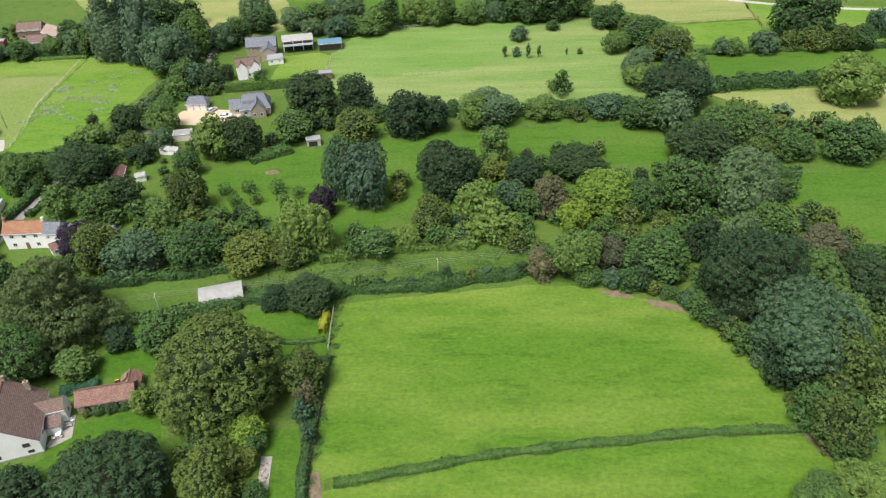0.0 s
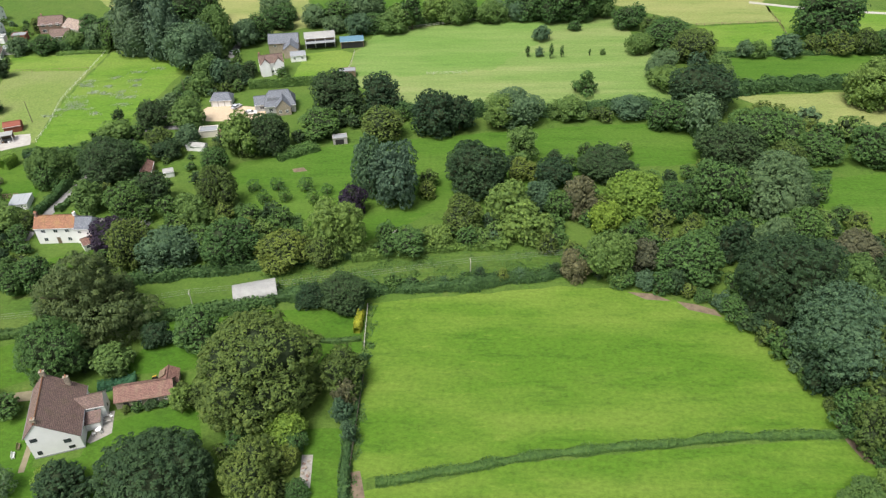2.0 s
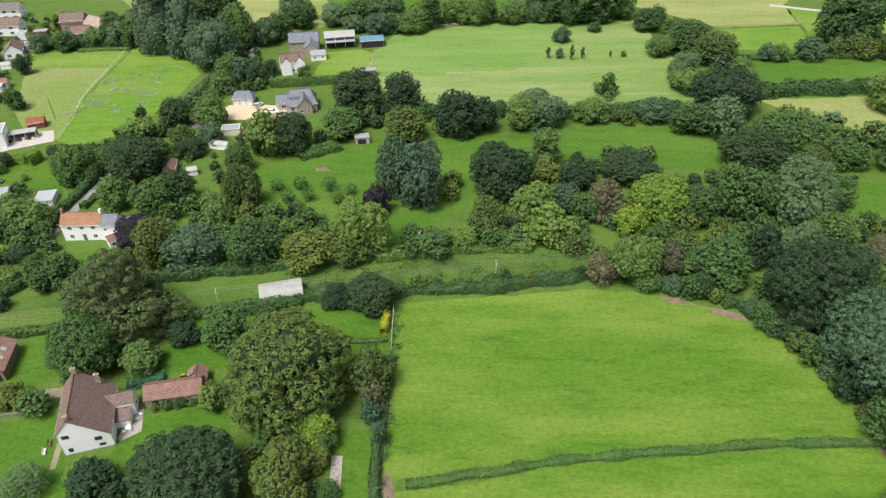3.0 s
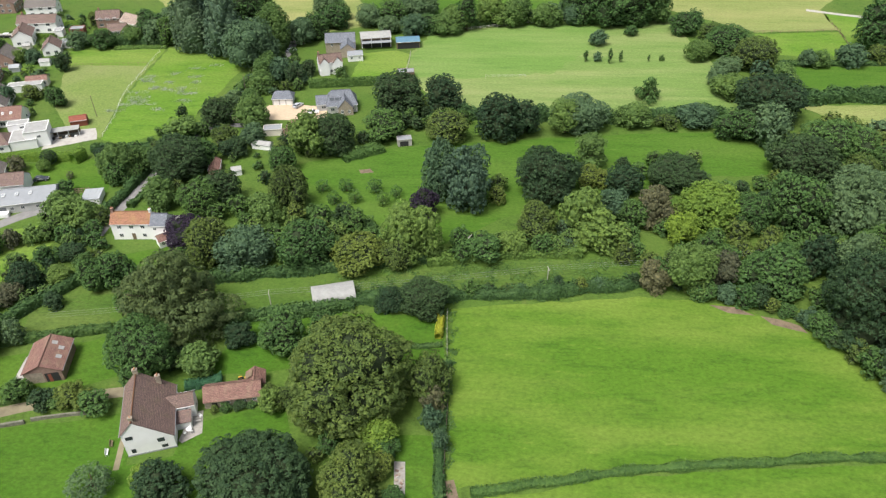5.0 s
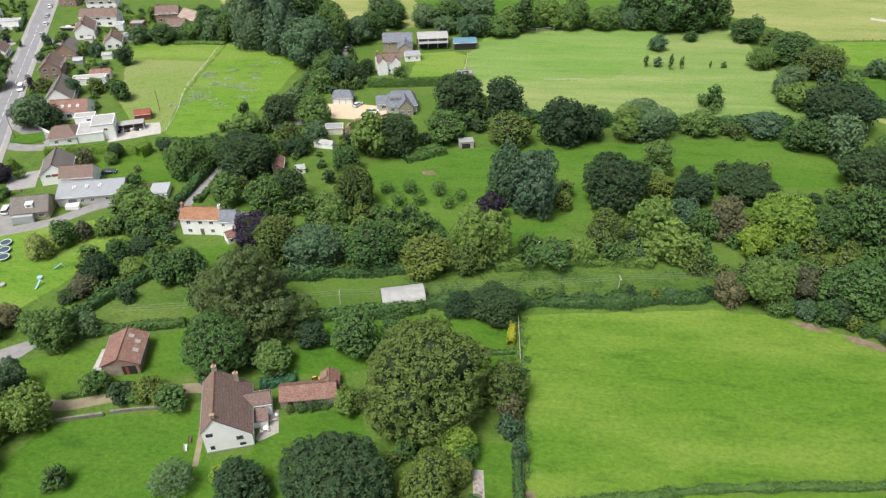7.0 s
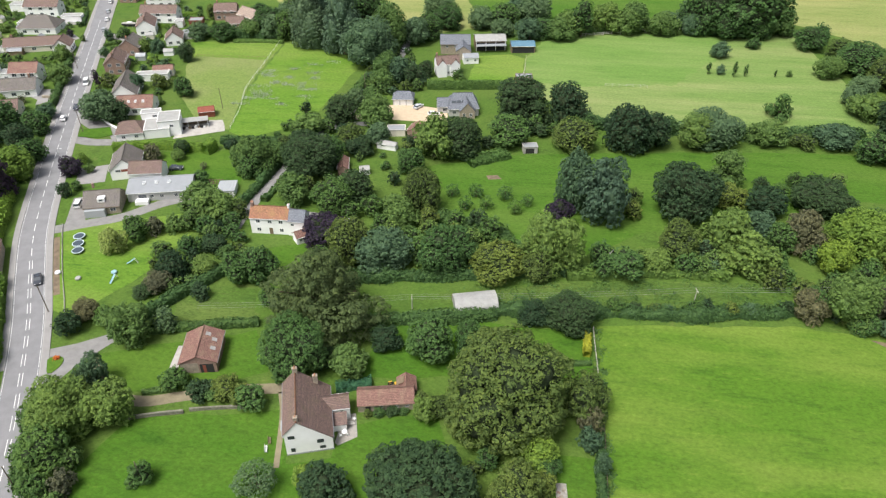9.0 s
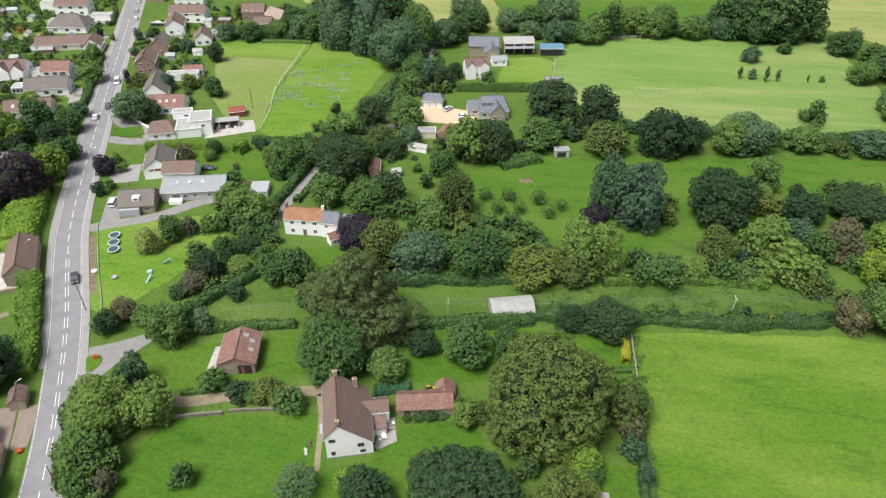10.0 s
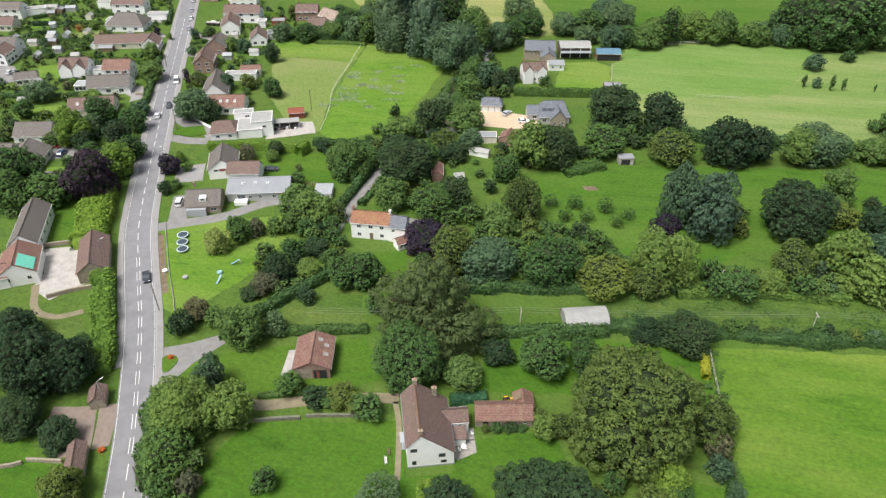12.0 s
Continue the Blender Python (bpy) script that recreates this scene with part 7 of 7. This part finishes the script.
def stone_wall(label, pts, w, h, mat=None):
    line = curve_line(pts, 1.2)
    d = np.gradient(line, axis=0)
    d /= np.linalg.norm(d, axis=1)[:, None]
    nrm = np.stack([d[:, 1], -d[:, 0]], 1)
    v, f = [], []
    rng = random.Random(5)
    for p, q in zip(line, nrm):
        for u, z in ((-w / 2, 0), (-w / 2, h), (0, h + 0.12), (w / 2, h), (w / 2, 0)):
            v.append((*(p + q * (u + rng.uniform(-0.03, 0.03))), z + (rng.uniform(-0.05, 0.05) if z else 0)))
    for i in range(len(line) - 1):
        for k in range(4):
            b = i * 5 + k
            f.append((b, b + 1, b + 6, b + 5))
    f += [(4, 3, 2, 1, 0), tuple(range(len(v) - 5, len(v)))]
    ob = mesh_ob("garden_wall", v, f, mat or M_STONE)
    return tagged(ob, label, "wall")


fence("silvered timber fence at the field corner", [(-27.9, 122.5), (-27.7, 116), (-27.4, 108.6)], 2.4, 1.4, 2)
fence("pale rail fence behind the far pasture", [(-44, 311.5), (-20, 318), (4, 326.5), (30, 333), (56, 338), (67, 331)], 4.5, 1.5, 2, M_PALEPOLE, 0.16)
fence("pale tape fence across the paddock", [(-157.6, 289), (-156, 265), (-154.4, 240), (-150, 222), (-147.8, 207)], 5.0, 1.1, 2, M_FRAME, 0.07)
fence("rail fence beside the farm lawn", [(-49.6, 287), (-49.5, 274), (-50.5, 262)], 3.0, 1.3, 2)
fence("timber rail fence across the paddock", [(104, 317), (124, 318.5), (144, 321)], 4.0, 1.3, 2, M_WOOD, 0.14)
fence("timber rail fence across the paddock", [(137, 292), (140.5, 306), (144.5, 334)], 4.0, 1.3, 2, M_WOOD, 0.14)
fence("low wooden rails in the paddock", [(-194, 268), (-176, 268.6), (-157, 270)], 4.0, 1.1, 1, M_WOOD, 0.1)
fence("wooden field fence in the pasture", [(-18, 262), (-10, 262.5), (-2, 263)], 3.0, 1.2, 2)
fence("timber fence behind the bungalow garden", [(-147, 170), (-141, 171), (-136, 172)], 1.0, 1.6, 3, M_WOOD, 0.2)
fence("wire fence on the field edge", [(-26.6, 106), (-26.8, 92), (-26.9, 78)], 3.0, 1.1, 2, M_POLE, 0.08)
stone_wall("low mossy stone wall along the drive", [(-120.5, 83.8), (-115, 85.6), (-110, 87)], 0.45, 0.9, M_MOSSWALL)
stone_wall("low pale stone wall along the lawn", [(-109, 87.6), (-104, 88.8), (-97.5, 90)], 0.4, 0.8, M_MOSSWALL)
stone_wall("low stone wall beside a paved drive", [(-226.3, 221), (-219.5, 221.5)], 0.35, 0.9)
stone_wall("low stone garden wall", [(-172, 62.5), (-160.3, 65.1), (-157, 66.7)], 0.45, 0.9)
stone_wall("low stone garden wall", [(-156.5, 67.4), (-149.8, 68.4)], 0.45, 0.9)
stone_wall("stone yard wall with a dark top", [(-183, 109.6), (-178, 113.5), (-172.8, 116.2)], 0.5, 1.1)
stone_wall("stone yard wall beside the lawn", [(-197, 128), (-191, 130.8), (-186, 132)], 0.5, 1.2)
stone_wall("white wall along the roadside garden", [(-150.5, 111.5), (-154, 117), (-160, 126), (-168, 139), (-171.5, 145)], 0.2, 0.3, M_CONCRETE)
stone_wall("low pale kerb wall of the entrance", [(-198, 209), (-190, 203.5), (-184, 200)], 0.3, 0.9, M_WHITE)


def pole(label, x, y, h, arm=True, mat=None, turn=0.0, r=0.13, name="utility_pole"):
    ob = empty(name, pose(x, y, 0, 0, 0, turn), label, "pole")
    part("mast", rod(bmesh.new(), (0, 0, 0), (0, 0, h), r, r * 0.7, 8), mat or M_PALEPOLE, ob)
    if arm:
        part("cross_arm", boxes((-0.9, -0.06, h - 0.4, 0.9, 0.06, h - 0.24)), mat or M_PALEPOLE, ob)
        for u in (-0.8, 0.0, 0.8):
            part("insulator", rod(bmesh.new(), (u, 0, h - 0.24), (u, 0, h - 0.02), 0.05, 0.03, 6), M_FRAME, ob)
    return ob


def wire(a, b, sag=0.6):
    """A hanging cable between two points."""
    cu = bpy.data.curves.new("cable", "CURVE")
    cu.dimensions, cu.bevel_depth, cu.bevel_resolution = "3D", 0.018, 0
    sp = cu.splines.new("POLY")
    sp.points.add(12)
    for i in range(13):
        t = i / 12
        p = Vector(a).lerp(Vector(b), t)
        sp.points[i].co = (p.x, p.y, p.z - sag * 4 * t * (1 - t), 1)
    ob = new("cable", cu)
    cu.materials.append(M_LEAD)
    return tagged(ob, "thin sagging overhead cable between poles", "cable", "overhead cables")


LINE = [(-118, 114), (-70, 124), (-3.5, 135.8), (58, 146)]
for x_, y_ in LINE[1:3]:
    pole("silvered wooden pole with a cross-arm", x_, y_, 4.0, True, M_PALEPOLE, 100)
pole("silvered wooden pole with a cross-arm", -23, 147, 5.0, True, M_PALEPOLE, 60)
for a, b in zip(LINE[:-1], LINE[1:]):
    for off in (-0.8, 0.0, 0.8):
        wire((a[0] - 0.17 * off, a[1] + off, 3.95), (b[0] - 0.17 * off, b[1] + off, 3.95))
for x_, y_, h_ in ((-156.6, 222, 8.0), (-108.5, 243, 7.5), (-196, 197, 8.5), (-229, 249, 8.0), (-154.2, 111, 8.0), (-110.2, 70.5, 6.5), (-132, 66, 7.0)):
    pole("dark wooden utility pole beside a road or field", x_, y_, h_, False, M_POLE, 0, 0.13)
for x_, y_, t_ in ((-178.0, 126.0, 60), (-188.6, 173.5, 60), (-150.2, 82.8, 60)):
    lp = pole("grey steel street lamp beside the road", x_, y_, 6.5, False, M_METAL, t_, 0.09, "street_lamp")
    part("arm", rod(bmesh.new(), (0, 0, 6.4), (0.9, 0, 6.6), 0.05, 0.04, 6), M_METAL, lp)
    part("lantern", boxes((0.8, -0.12, 6.52, 1.4, 0.12, 6.68), bevel=0.03), M_FRAME, lp)


def car(paint, words, x, y, rot, van=False, k=1.0):
    """A parked car or van, its nose along its own x."""
    ob = empty("van" if van else "car", pose(x, y, 0.06, 0, 0, rot) @ Matrix.Scale(k, 4), words, "van" if van else "car")
    L, W = (5.0, 1.95) if van else (4.3, 1.78)
    prof = [(-L / 2, 0.35), (-L / 2, 0.95), (-L / 2 + 0.15, 1.02), (L / 2 - 1.1, 0.98), (L / 2 - 0.1, 0.78), (L / 2, 0.4), (L / 2 - 0.2, 0.28), (-L / 2 + 0.2, 0.28)]
    bm = bmesh.new()
    n = len(prof)
    vs = [[bm.verts.new((px, s * W / 2 * (0.97 if pz > 0.9 else 1.0), pz)) for px, pz in prof] for s in (-1, 1)]
    bm.faces.new(vs[0])
    bm.faces.new(vs[1][::-1])
    for i in range(n):
        bm.faces.new((vs[0][i], vs[1][i], vs[1][(i + 1) % n], vs[0][(i + 1) % n]))
    bmesh.ops.recalc_face_normals(bm, faces=bm.faces)
    bmesh.ops.bevel(bm, geom=list(bm.edges), offset=0.05, segments=1, affect="EDGES")
    body = part("body", bm, PAINT[paint], ob)
    x0, x1, t0, t1, top = (-L / 2 + 0.1, L / 2 - 0.9, -L / 2 + 0.2, L / 2 - 1.7, 1.9) if van else (-L / 2 + 0.15, L / 2 - 1.15, -L / 2 + 0.75, L / 2 - 2.0, 1.45)
    w0, w1 = W / 2 - 0.06, W / 2 - 0.2
    v = [(x0, -w0, 0.97), (x1, -w0, 0.95), (x1, w0, 0.95), (x0, w0, 0.97), (t0, -w1, top - 0.06), (t1, -w1, top - 0.06), (t1, w1, top - 0.06), (t0, w1, top - 0.06)]
    mesh_ob("window", v, [(0, 1, 5, 4), (1, 2, 6, 5), (2, 3, 7, 6), (3, 0, 4, 7)], M_GLASS, ob, "dark car glass")
    part("roof", boxes((t0 - 0.03, -w1 - 0.02, top - 0.06, t1 + 0.03, w1 + 0.02, top), bevel=0.02), PAINT[paint], ob)
    for sx in (-L * 0.3, L * 0.31):
        for sy in (-W / 2 + 0.08, W / 2 - 0.08):
            wh = part("wheel", rod(bmesh.new(), (sx, sy - 0.1, 0.31), (sx, sy + 0.1, 0.31), 0.31, None, 14), M_TYRE, ob)
            part("rim", rod(bmesh.new(), (sx, sy - 0.112, 0.31), (sx, sy + 0.112, 0.31), 0.19, None, 10), M_METAL, wh)
    for sy in (-0.6, 0.6):
        part("headlight", boxes((L / 2 - 0.16, sy - 0.18, 0.66, L / 2 - 0.02, sy + 0.18, 0.78)), M_FRAME, ob)
        part("tail_light", boxes((-L / 2 - 0.01, sy - 0.15, 0.75, -L / 2 + 0.04, sy + 0.15, 0.9)), M_REDWOOD, ob)
    return ob


car("dark", "dark grey car on the road", -163.4, 121.2, -58)
car("white", "white hatchback car on the road", -208.2, 205.3, 114)
car("dark", "small dark car on the road", -208.6, 214.0, -66, False, 0.95)
car("white", "white van on the road", -217.0, 235.2, -66, True)
for k, (px_, py_, c_) in enumerate(((-247.5, 305.5, "white"), (-253.0, 316.5, "silver"), (-259.5, 330.5, "white"), (-241.5, 292.0, "silver"))):
    car(c_, "pale car parked along the kerb", px_, py_, 114)
car("white", "white car parked outside a house", -286.6, 229.5, 100)
car("dark", "dark car parked outside a house", -284.0, 229.8, 100)
car("red", "dark red car in a car park", -229.8, 177.6, 10)
car("blue", "dark blue car in a car park", -224.2, 174.0, 100)
car("white", "white car behind the bungalow", -234.0, 183.4, 10)
car("white", "silver-white van parked at the bungalow", -172.4, 154.8, 105, True, 0.9)
car("white", "long white car parked on the drive", -143.4, 164.6, 20)
car("silver", "pale car parked beside the bungalow", -147.6, 163.0, 40, False, 0.9)
car("dark", "dark car parked behind the house", -153.8, 178.0, 15)
car("silver", "silver car parked on the gravel", -86.5, 232.6, 60)
car("white", "white car parked on the gravel", -80.0, 227.4, 10)
car("white", "white car parked at the farm", -101.6, 262.5, 80)
car("silver", "silver car parked at the farm", -101.0, 287.0, 40)


# small yellow tractor behind the stable
tractor = empty("tractor", pose(-69.6, 99.6, 0.02, 0, 0, 25), "small old yellow tractor parked behind the stable", "tractor")
part("bonnet", boxes((0.1, -0.32, 0.62, 1.25, 0.32, 1.12), bevel=0.08), M_YELLOW, tractor)
part("chassis", boxes((-0.95, -0.22, 0.45, 1.2, 0.22, 0.66), bevel=0.03), M_DARKIN, tractor)
part("seat", boxes((-0.85, -0.25, 0.85, -0.4, 0.25, 0.97), (-0.9, -0.25, 0.97, -0.8, 0.25, 1.3), bevel=0.03), M_DARKIN, tractor)
part("exhaust", rod(bmesh.new(), (0.7, 0.2, 1.1), (0.7, 0.2, 1.65), 0.04, None, 7), M_METAL, tractor)
part("steering_wheel", rod(bmesh.new(), (-0.12, 0, 1.22), (-0.16, 0, 1.25), 0.19, None, 12), M_DARKIN, tractor)
for sy in (-1, 1):
    rear = part("wheel", rod(bmesh.new(), (-0.65, sy * 0.42, 0.55), (-0.65, sy * 0.72, 0.55), 0.55, None, 16), M_TYRE, tractor)
    part("rim", rod(bmesh.new(), (-0.65, sy * 0.41, 0.55), (-0.65, sy * 0.735, 0.55), 0.3, None, 12), M_YELLOW, rear)
    part("mudguard", boxes((-1.05, sy * 0.57 - 0.16, 1.1, -0.25, sy * 0.57 + 0.16, 1.16), bevel=0.02), M_YELLOW, tractor)
    front = part("wheel", rod(bmesh.new(), (0.95, sy * 0.45, 0.33), (0.95, sy * 0.62, 0.33), 0.33, None, 14), M_TYRE, tractor)
    part("rim", rod(bmesh.new(), (0.95, sy * 0.44, 0.33), (0.95, sy * 0.63, 0.33), 0.17, None, 10), M_YELLOW, front)

# boat on a trailer beside a house
boat = empty("boat", pose(-232.5, 299.5, 0.5, 0, 0, 5), "pale covered boat beside a house", "boat")
part("hull", boxes((-4.0, -1.1, 0.0, 3.0, 1.1, 0.9), bevel=0.3), M_DARKIN, boat)
part("deck", boxes((-3.8, -0.95, 0.9, 2.7, 0.95, 1.1), bevel=0.08), M_CONCRETE, boat)
part("cabin", boxes((-1.5, -0.7, 1.1, 0.8, 0.7, 1.6), bevel=0.1), M_FRAME, boat)
for u in (-1.5, 1.0):
    part("trailer_leg", boxes((u - 0.15, -0.8, -0.5, u + 0.15, 0.8, 0.05)), M_METAL, boat)

# trampolines and play things on the lawn
for x_, y_ in ((-163.4, 139.8), (-161.9, 136.7), (-160.3, 133.8)):
    tr = empty("trampoline", Matrix.Translation((x_, y_, 0)), "round trampoline with a dark mat and pale rim", "trampoline", "trampolines")
    bm = bmesh.new()
    bmesh.ops.create_cone(bm, cap_ends=True, segments=24, radius1=1.3, radius2=1.3, depth=0.04, matrix=Matrix.Translation((0, 0, 0.72)))
    part("mat", bm, M_NET, tr)
    v, f = [], []
    for i in range(28):
        a = 2 * math.pi * i / 28
        for rr_, zz_ in ((1.28, 0.73), (1.3, 0.8), (1.47, 0.8), (1.5, 0.7)):
            v.append((rr_ * math.cos(a), rr_ * math.sin(a), zz_))
        for k in range(3):
            b, c = i * 4 + k, ((i + 1) % 28) * 4 + k
            f.append((b, b + 1, c + 1, c))
    mesh_ob("pad", v, f, M_RIM, tr)
    for i in range(4):
        a = math.pi / 4 + i * math.pi / 2
        part("leg", rod(bmesh.new(), (1.3 * math.cos(a), 1.3 * math.sin(a), 0), (1.3 * math.cos(a), 1.3 * math.sin(a), 0.72), 0.04, None, 6), M_METAL, tr)


def slide(x, y, rot, k=1.0):
    ob = empty("slide", pose(x, y, 0, 0, 0, rot) @ Matrix.Scale(k, 4), "turquoise plastic garden slide on the lawn", "slide", "play things")
    v, f = [], []
    for i in range(9):
        t = i / 8
        z = 1.5 * (1 - t) ** 1.2 + 0.12
        for u, dz in ((-0.3, 0.18), (-0.26, 0), (0.26, 0), (0.3, 0.18)):
            v.append((t * 2.6, u, z + dz))
        if i:
            for j in range(3):
                b = (i - 1) * 4 + j
                f.append((b, b + 4, b + 5, b + 1))
    mesh_ob("chute", v, f, M_TURQ, ob)
    for sy in (-0.28, 0.28):
        part("ladder_rail", rod(bmesh.new(), (-0.7, sy, 0), (0.02, sy, 1.7), 0.04, None, 6), M_FRAME, ob)
    for i in range(4):
        part("rung", rod(bmesh.new(), (-0.58 + 0.16 * i, -0.28, 0.28 + 0.38 * i), (-0.58 + 0.16 * i, 0.28, 0.28 + 0.38 * i), 0.03, None, 5), M_METAL, ob)


slide(-143.2, 131.6, 200, 0.85)
slide(-145.0, 125.0, 260, 0.85)
for x_, y_, m_ in ((-146.5, 126.9, M_TURQ), (-154.1, 123.4, M_TIN), (-160.4, 124.8, M_FRAME)):
    tb = empty("play_table", Matrix.Translation((x_, y_, 0)), "low plastic play table on the lawn", "table", "play things")
    bm = bmesh.new()
    bmesh.ops.create_cone(bm, cap_ends=True, segments=14, radius1=0.75, radius2=0.65, depth=0.25, matrix=Matrix.Translation((0, 0, 0.5)))
    part("basin", bm, m_, tb)
    for a in range(3):
        part("leg", rod(bmesh.new(), (0.5 * math.cos(a * 2.1), 0.5 * math.sin(a * 2.1), 0), (0.45 * math.cos(a * 2.1), 0.45 * math.sin(a * 2.1), 0.4), 0.05, None, 5), m_, tb)


def bench(words, x, y, rot, mat):
    ob = empty("bench", pose(x, y, 0.04, 0, 0, rot), words, "bench")
    for k in range(3):
        part("seat_slat", boxes((-0.75, -0.22 + 0.15 * k, 0.42, 0.75, -0.1 + 0.15 * k, 0.46)), mat, ob)
    part("backrest", boxes((-0.75, 0.22, 0.55, 0.75, 0.26, 0.9)), mat, ob)
    for u in (-0.65, 0.65):
        part("leg", boxes((u - 0.04, -0.22, 0, u + 0.04, -0.14, 0.42)), mat, ob)
        part("leg", boxes((u - 0.04, 0.18, 0, u + 0.04, 0.26, 0.9)), mat, ob)


bench("white garden bench on the lawn", -90.6, 80.6, 110, M_FRAME)
bench("dark garden bench on the lawn", -90.6, 82.6, 110, M_WOOD)
bench("grey stone bench beside the farmhouse", -76.0, 88.6, 20, M_CONCRETE)


def garden_chair(x, y, rot):
    ob = empty("garden_chair", pose(x, y, 0.06, 0, 0, rot), "white plastic garden chair on a patio", "chair", "patio chairs")
    part("seat", boxes((-0.25, -0.25, 0.4, 0.25, 0.25, 0.45), bevel=0.02), M_FRAME, ob)
    part("backrest", boxes((-0.25, 0.21, 0.45, 0.25, 0.26, 0.9), bevel=0.02), M_FRAME, ob)
    for sx in (-0.21, 0.21):
        for sy in (-0.21, 0.21):
            part("leg", boxes((sx - 0.03, sy - 0.03, 0, sx + 0.03, sy + 0.03, 0.4)), M_FRAME, ob)


for x_, y_, r_ in ((-77.0, 87.2, 20), (-76.2, 86.0, 200), (-77.4, 85.6, 110), (-75.7, 89.9, 60), (-42.0, 108.4, 30)):
    garden_chair(x_, y_, r_)
pt = empty("patio_table", Matrix.Translation((-76.8, 86.3, 0.05)), "round white patio table by the farmhouse", "table")
bm = bmesh.new()
bmesh.ops.create_cone(bm, cap_ends=True, segments=20, radius1=0.55, radius2=0.55, depth=0.05, matrix=Matrix.Translation((0, 0, 0.72)))
part("tabletop", bm, M_FRAME, pt)
part("pedestal", rod(bmesh.new(), (0, 0, 0), (0, 0, 0.7), 0.06, 0.05, 8), M_FRAME, pt)

# rubble on the small patio
for k in range(14):
    rj = random.Random(100 + k)
    st = empty("stone", pose(-35 + rj.uniform(-0.7, 0.7), 77 + rj.uniform(-2.8, 3), 0.05, 0, 0, rj.uniform(0, 180)), "loose rubble stone on a patio", "stone", "rubble")
    part("body", boxes((-0.3, -0.2, 0, 0.3, 0.2, rj.uniform(0.15, 0.4)), bevel=0.06), (M_STONE, M_CONCRETE, M_BRICK)[k % 3], st)

# flower beds
for x_, y_, s_ in ((-143.6, 97.2, 0.45), (-144.1, 72.2, 0.42), (-253, 210.9, 1.8)):
    fl_ = empty("flower_bed", Matrix.Translation((x_, y_, 0.12)), "patch of orange and yellow garden flowers", "flowers", "flower beds")
    rg = np.random.default_rng(int(abs(x_)))
    P = np.concatenate([rg.normal(0, s_ * 0.6, (160, 2)), rg.uniform(0.1, 0.6, (160, 1))], 1)
    v, f = leaf_quads(P, rg.normal(0, 0.4, (160, 3)) + (0, 0, 1), 0.16, rg)
    new("blossoms", leaf_mesh("blossoms", v, f, M_FLOWER if x_ > -250 else LEAF["gold"])).parent = fl_

# tufts and weeds
rt = random.Random(8)
spots = [(rt.uniform(-60, 20), 0, rt.uniform(0.5, 1.6), rt.randint(20, 70)) for _ in range(120)]
spots = [(x, 129.5 + 0.11 * (x + 27) + rt.uniform(0.5, 11), s, k) for x, _, s, k in spots]
tufts("weed_tufts", "tufts of rank grass and weeds", LEAF["bramble"], spots, 0.22, 4)
spots = []
for _ in range(26):
    x_, y_, w_ = rt.uniform(-152, -128), rt.uniform(226, 272), rt.uniform(1.5, 4.0)
    spots += [(x_ + rt.uniform(-w_, w_), y_ + rt.uniform(-0.5, 0.5), rt.uniform(0.4, 1.1), rt.randint(12, 30)) for _ in range(6)]
tufts("weed_tufts", "clumps of pale rank weeds in the paddock", LEAF["weed"], spots, 0.19, 5)
spots = [(-27 + rt.uniform(-0.8, 1.2), rt.uniform(70, 124), 0.5, 30) for _ in range(60)]
tufts("weed_tufts", "long grass along the field's edges", LEAF["bramble"], spots, 0.2, 6)
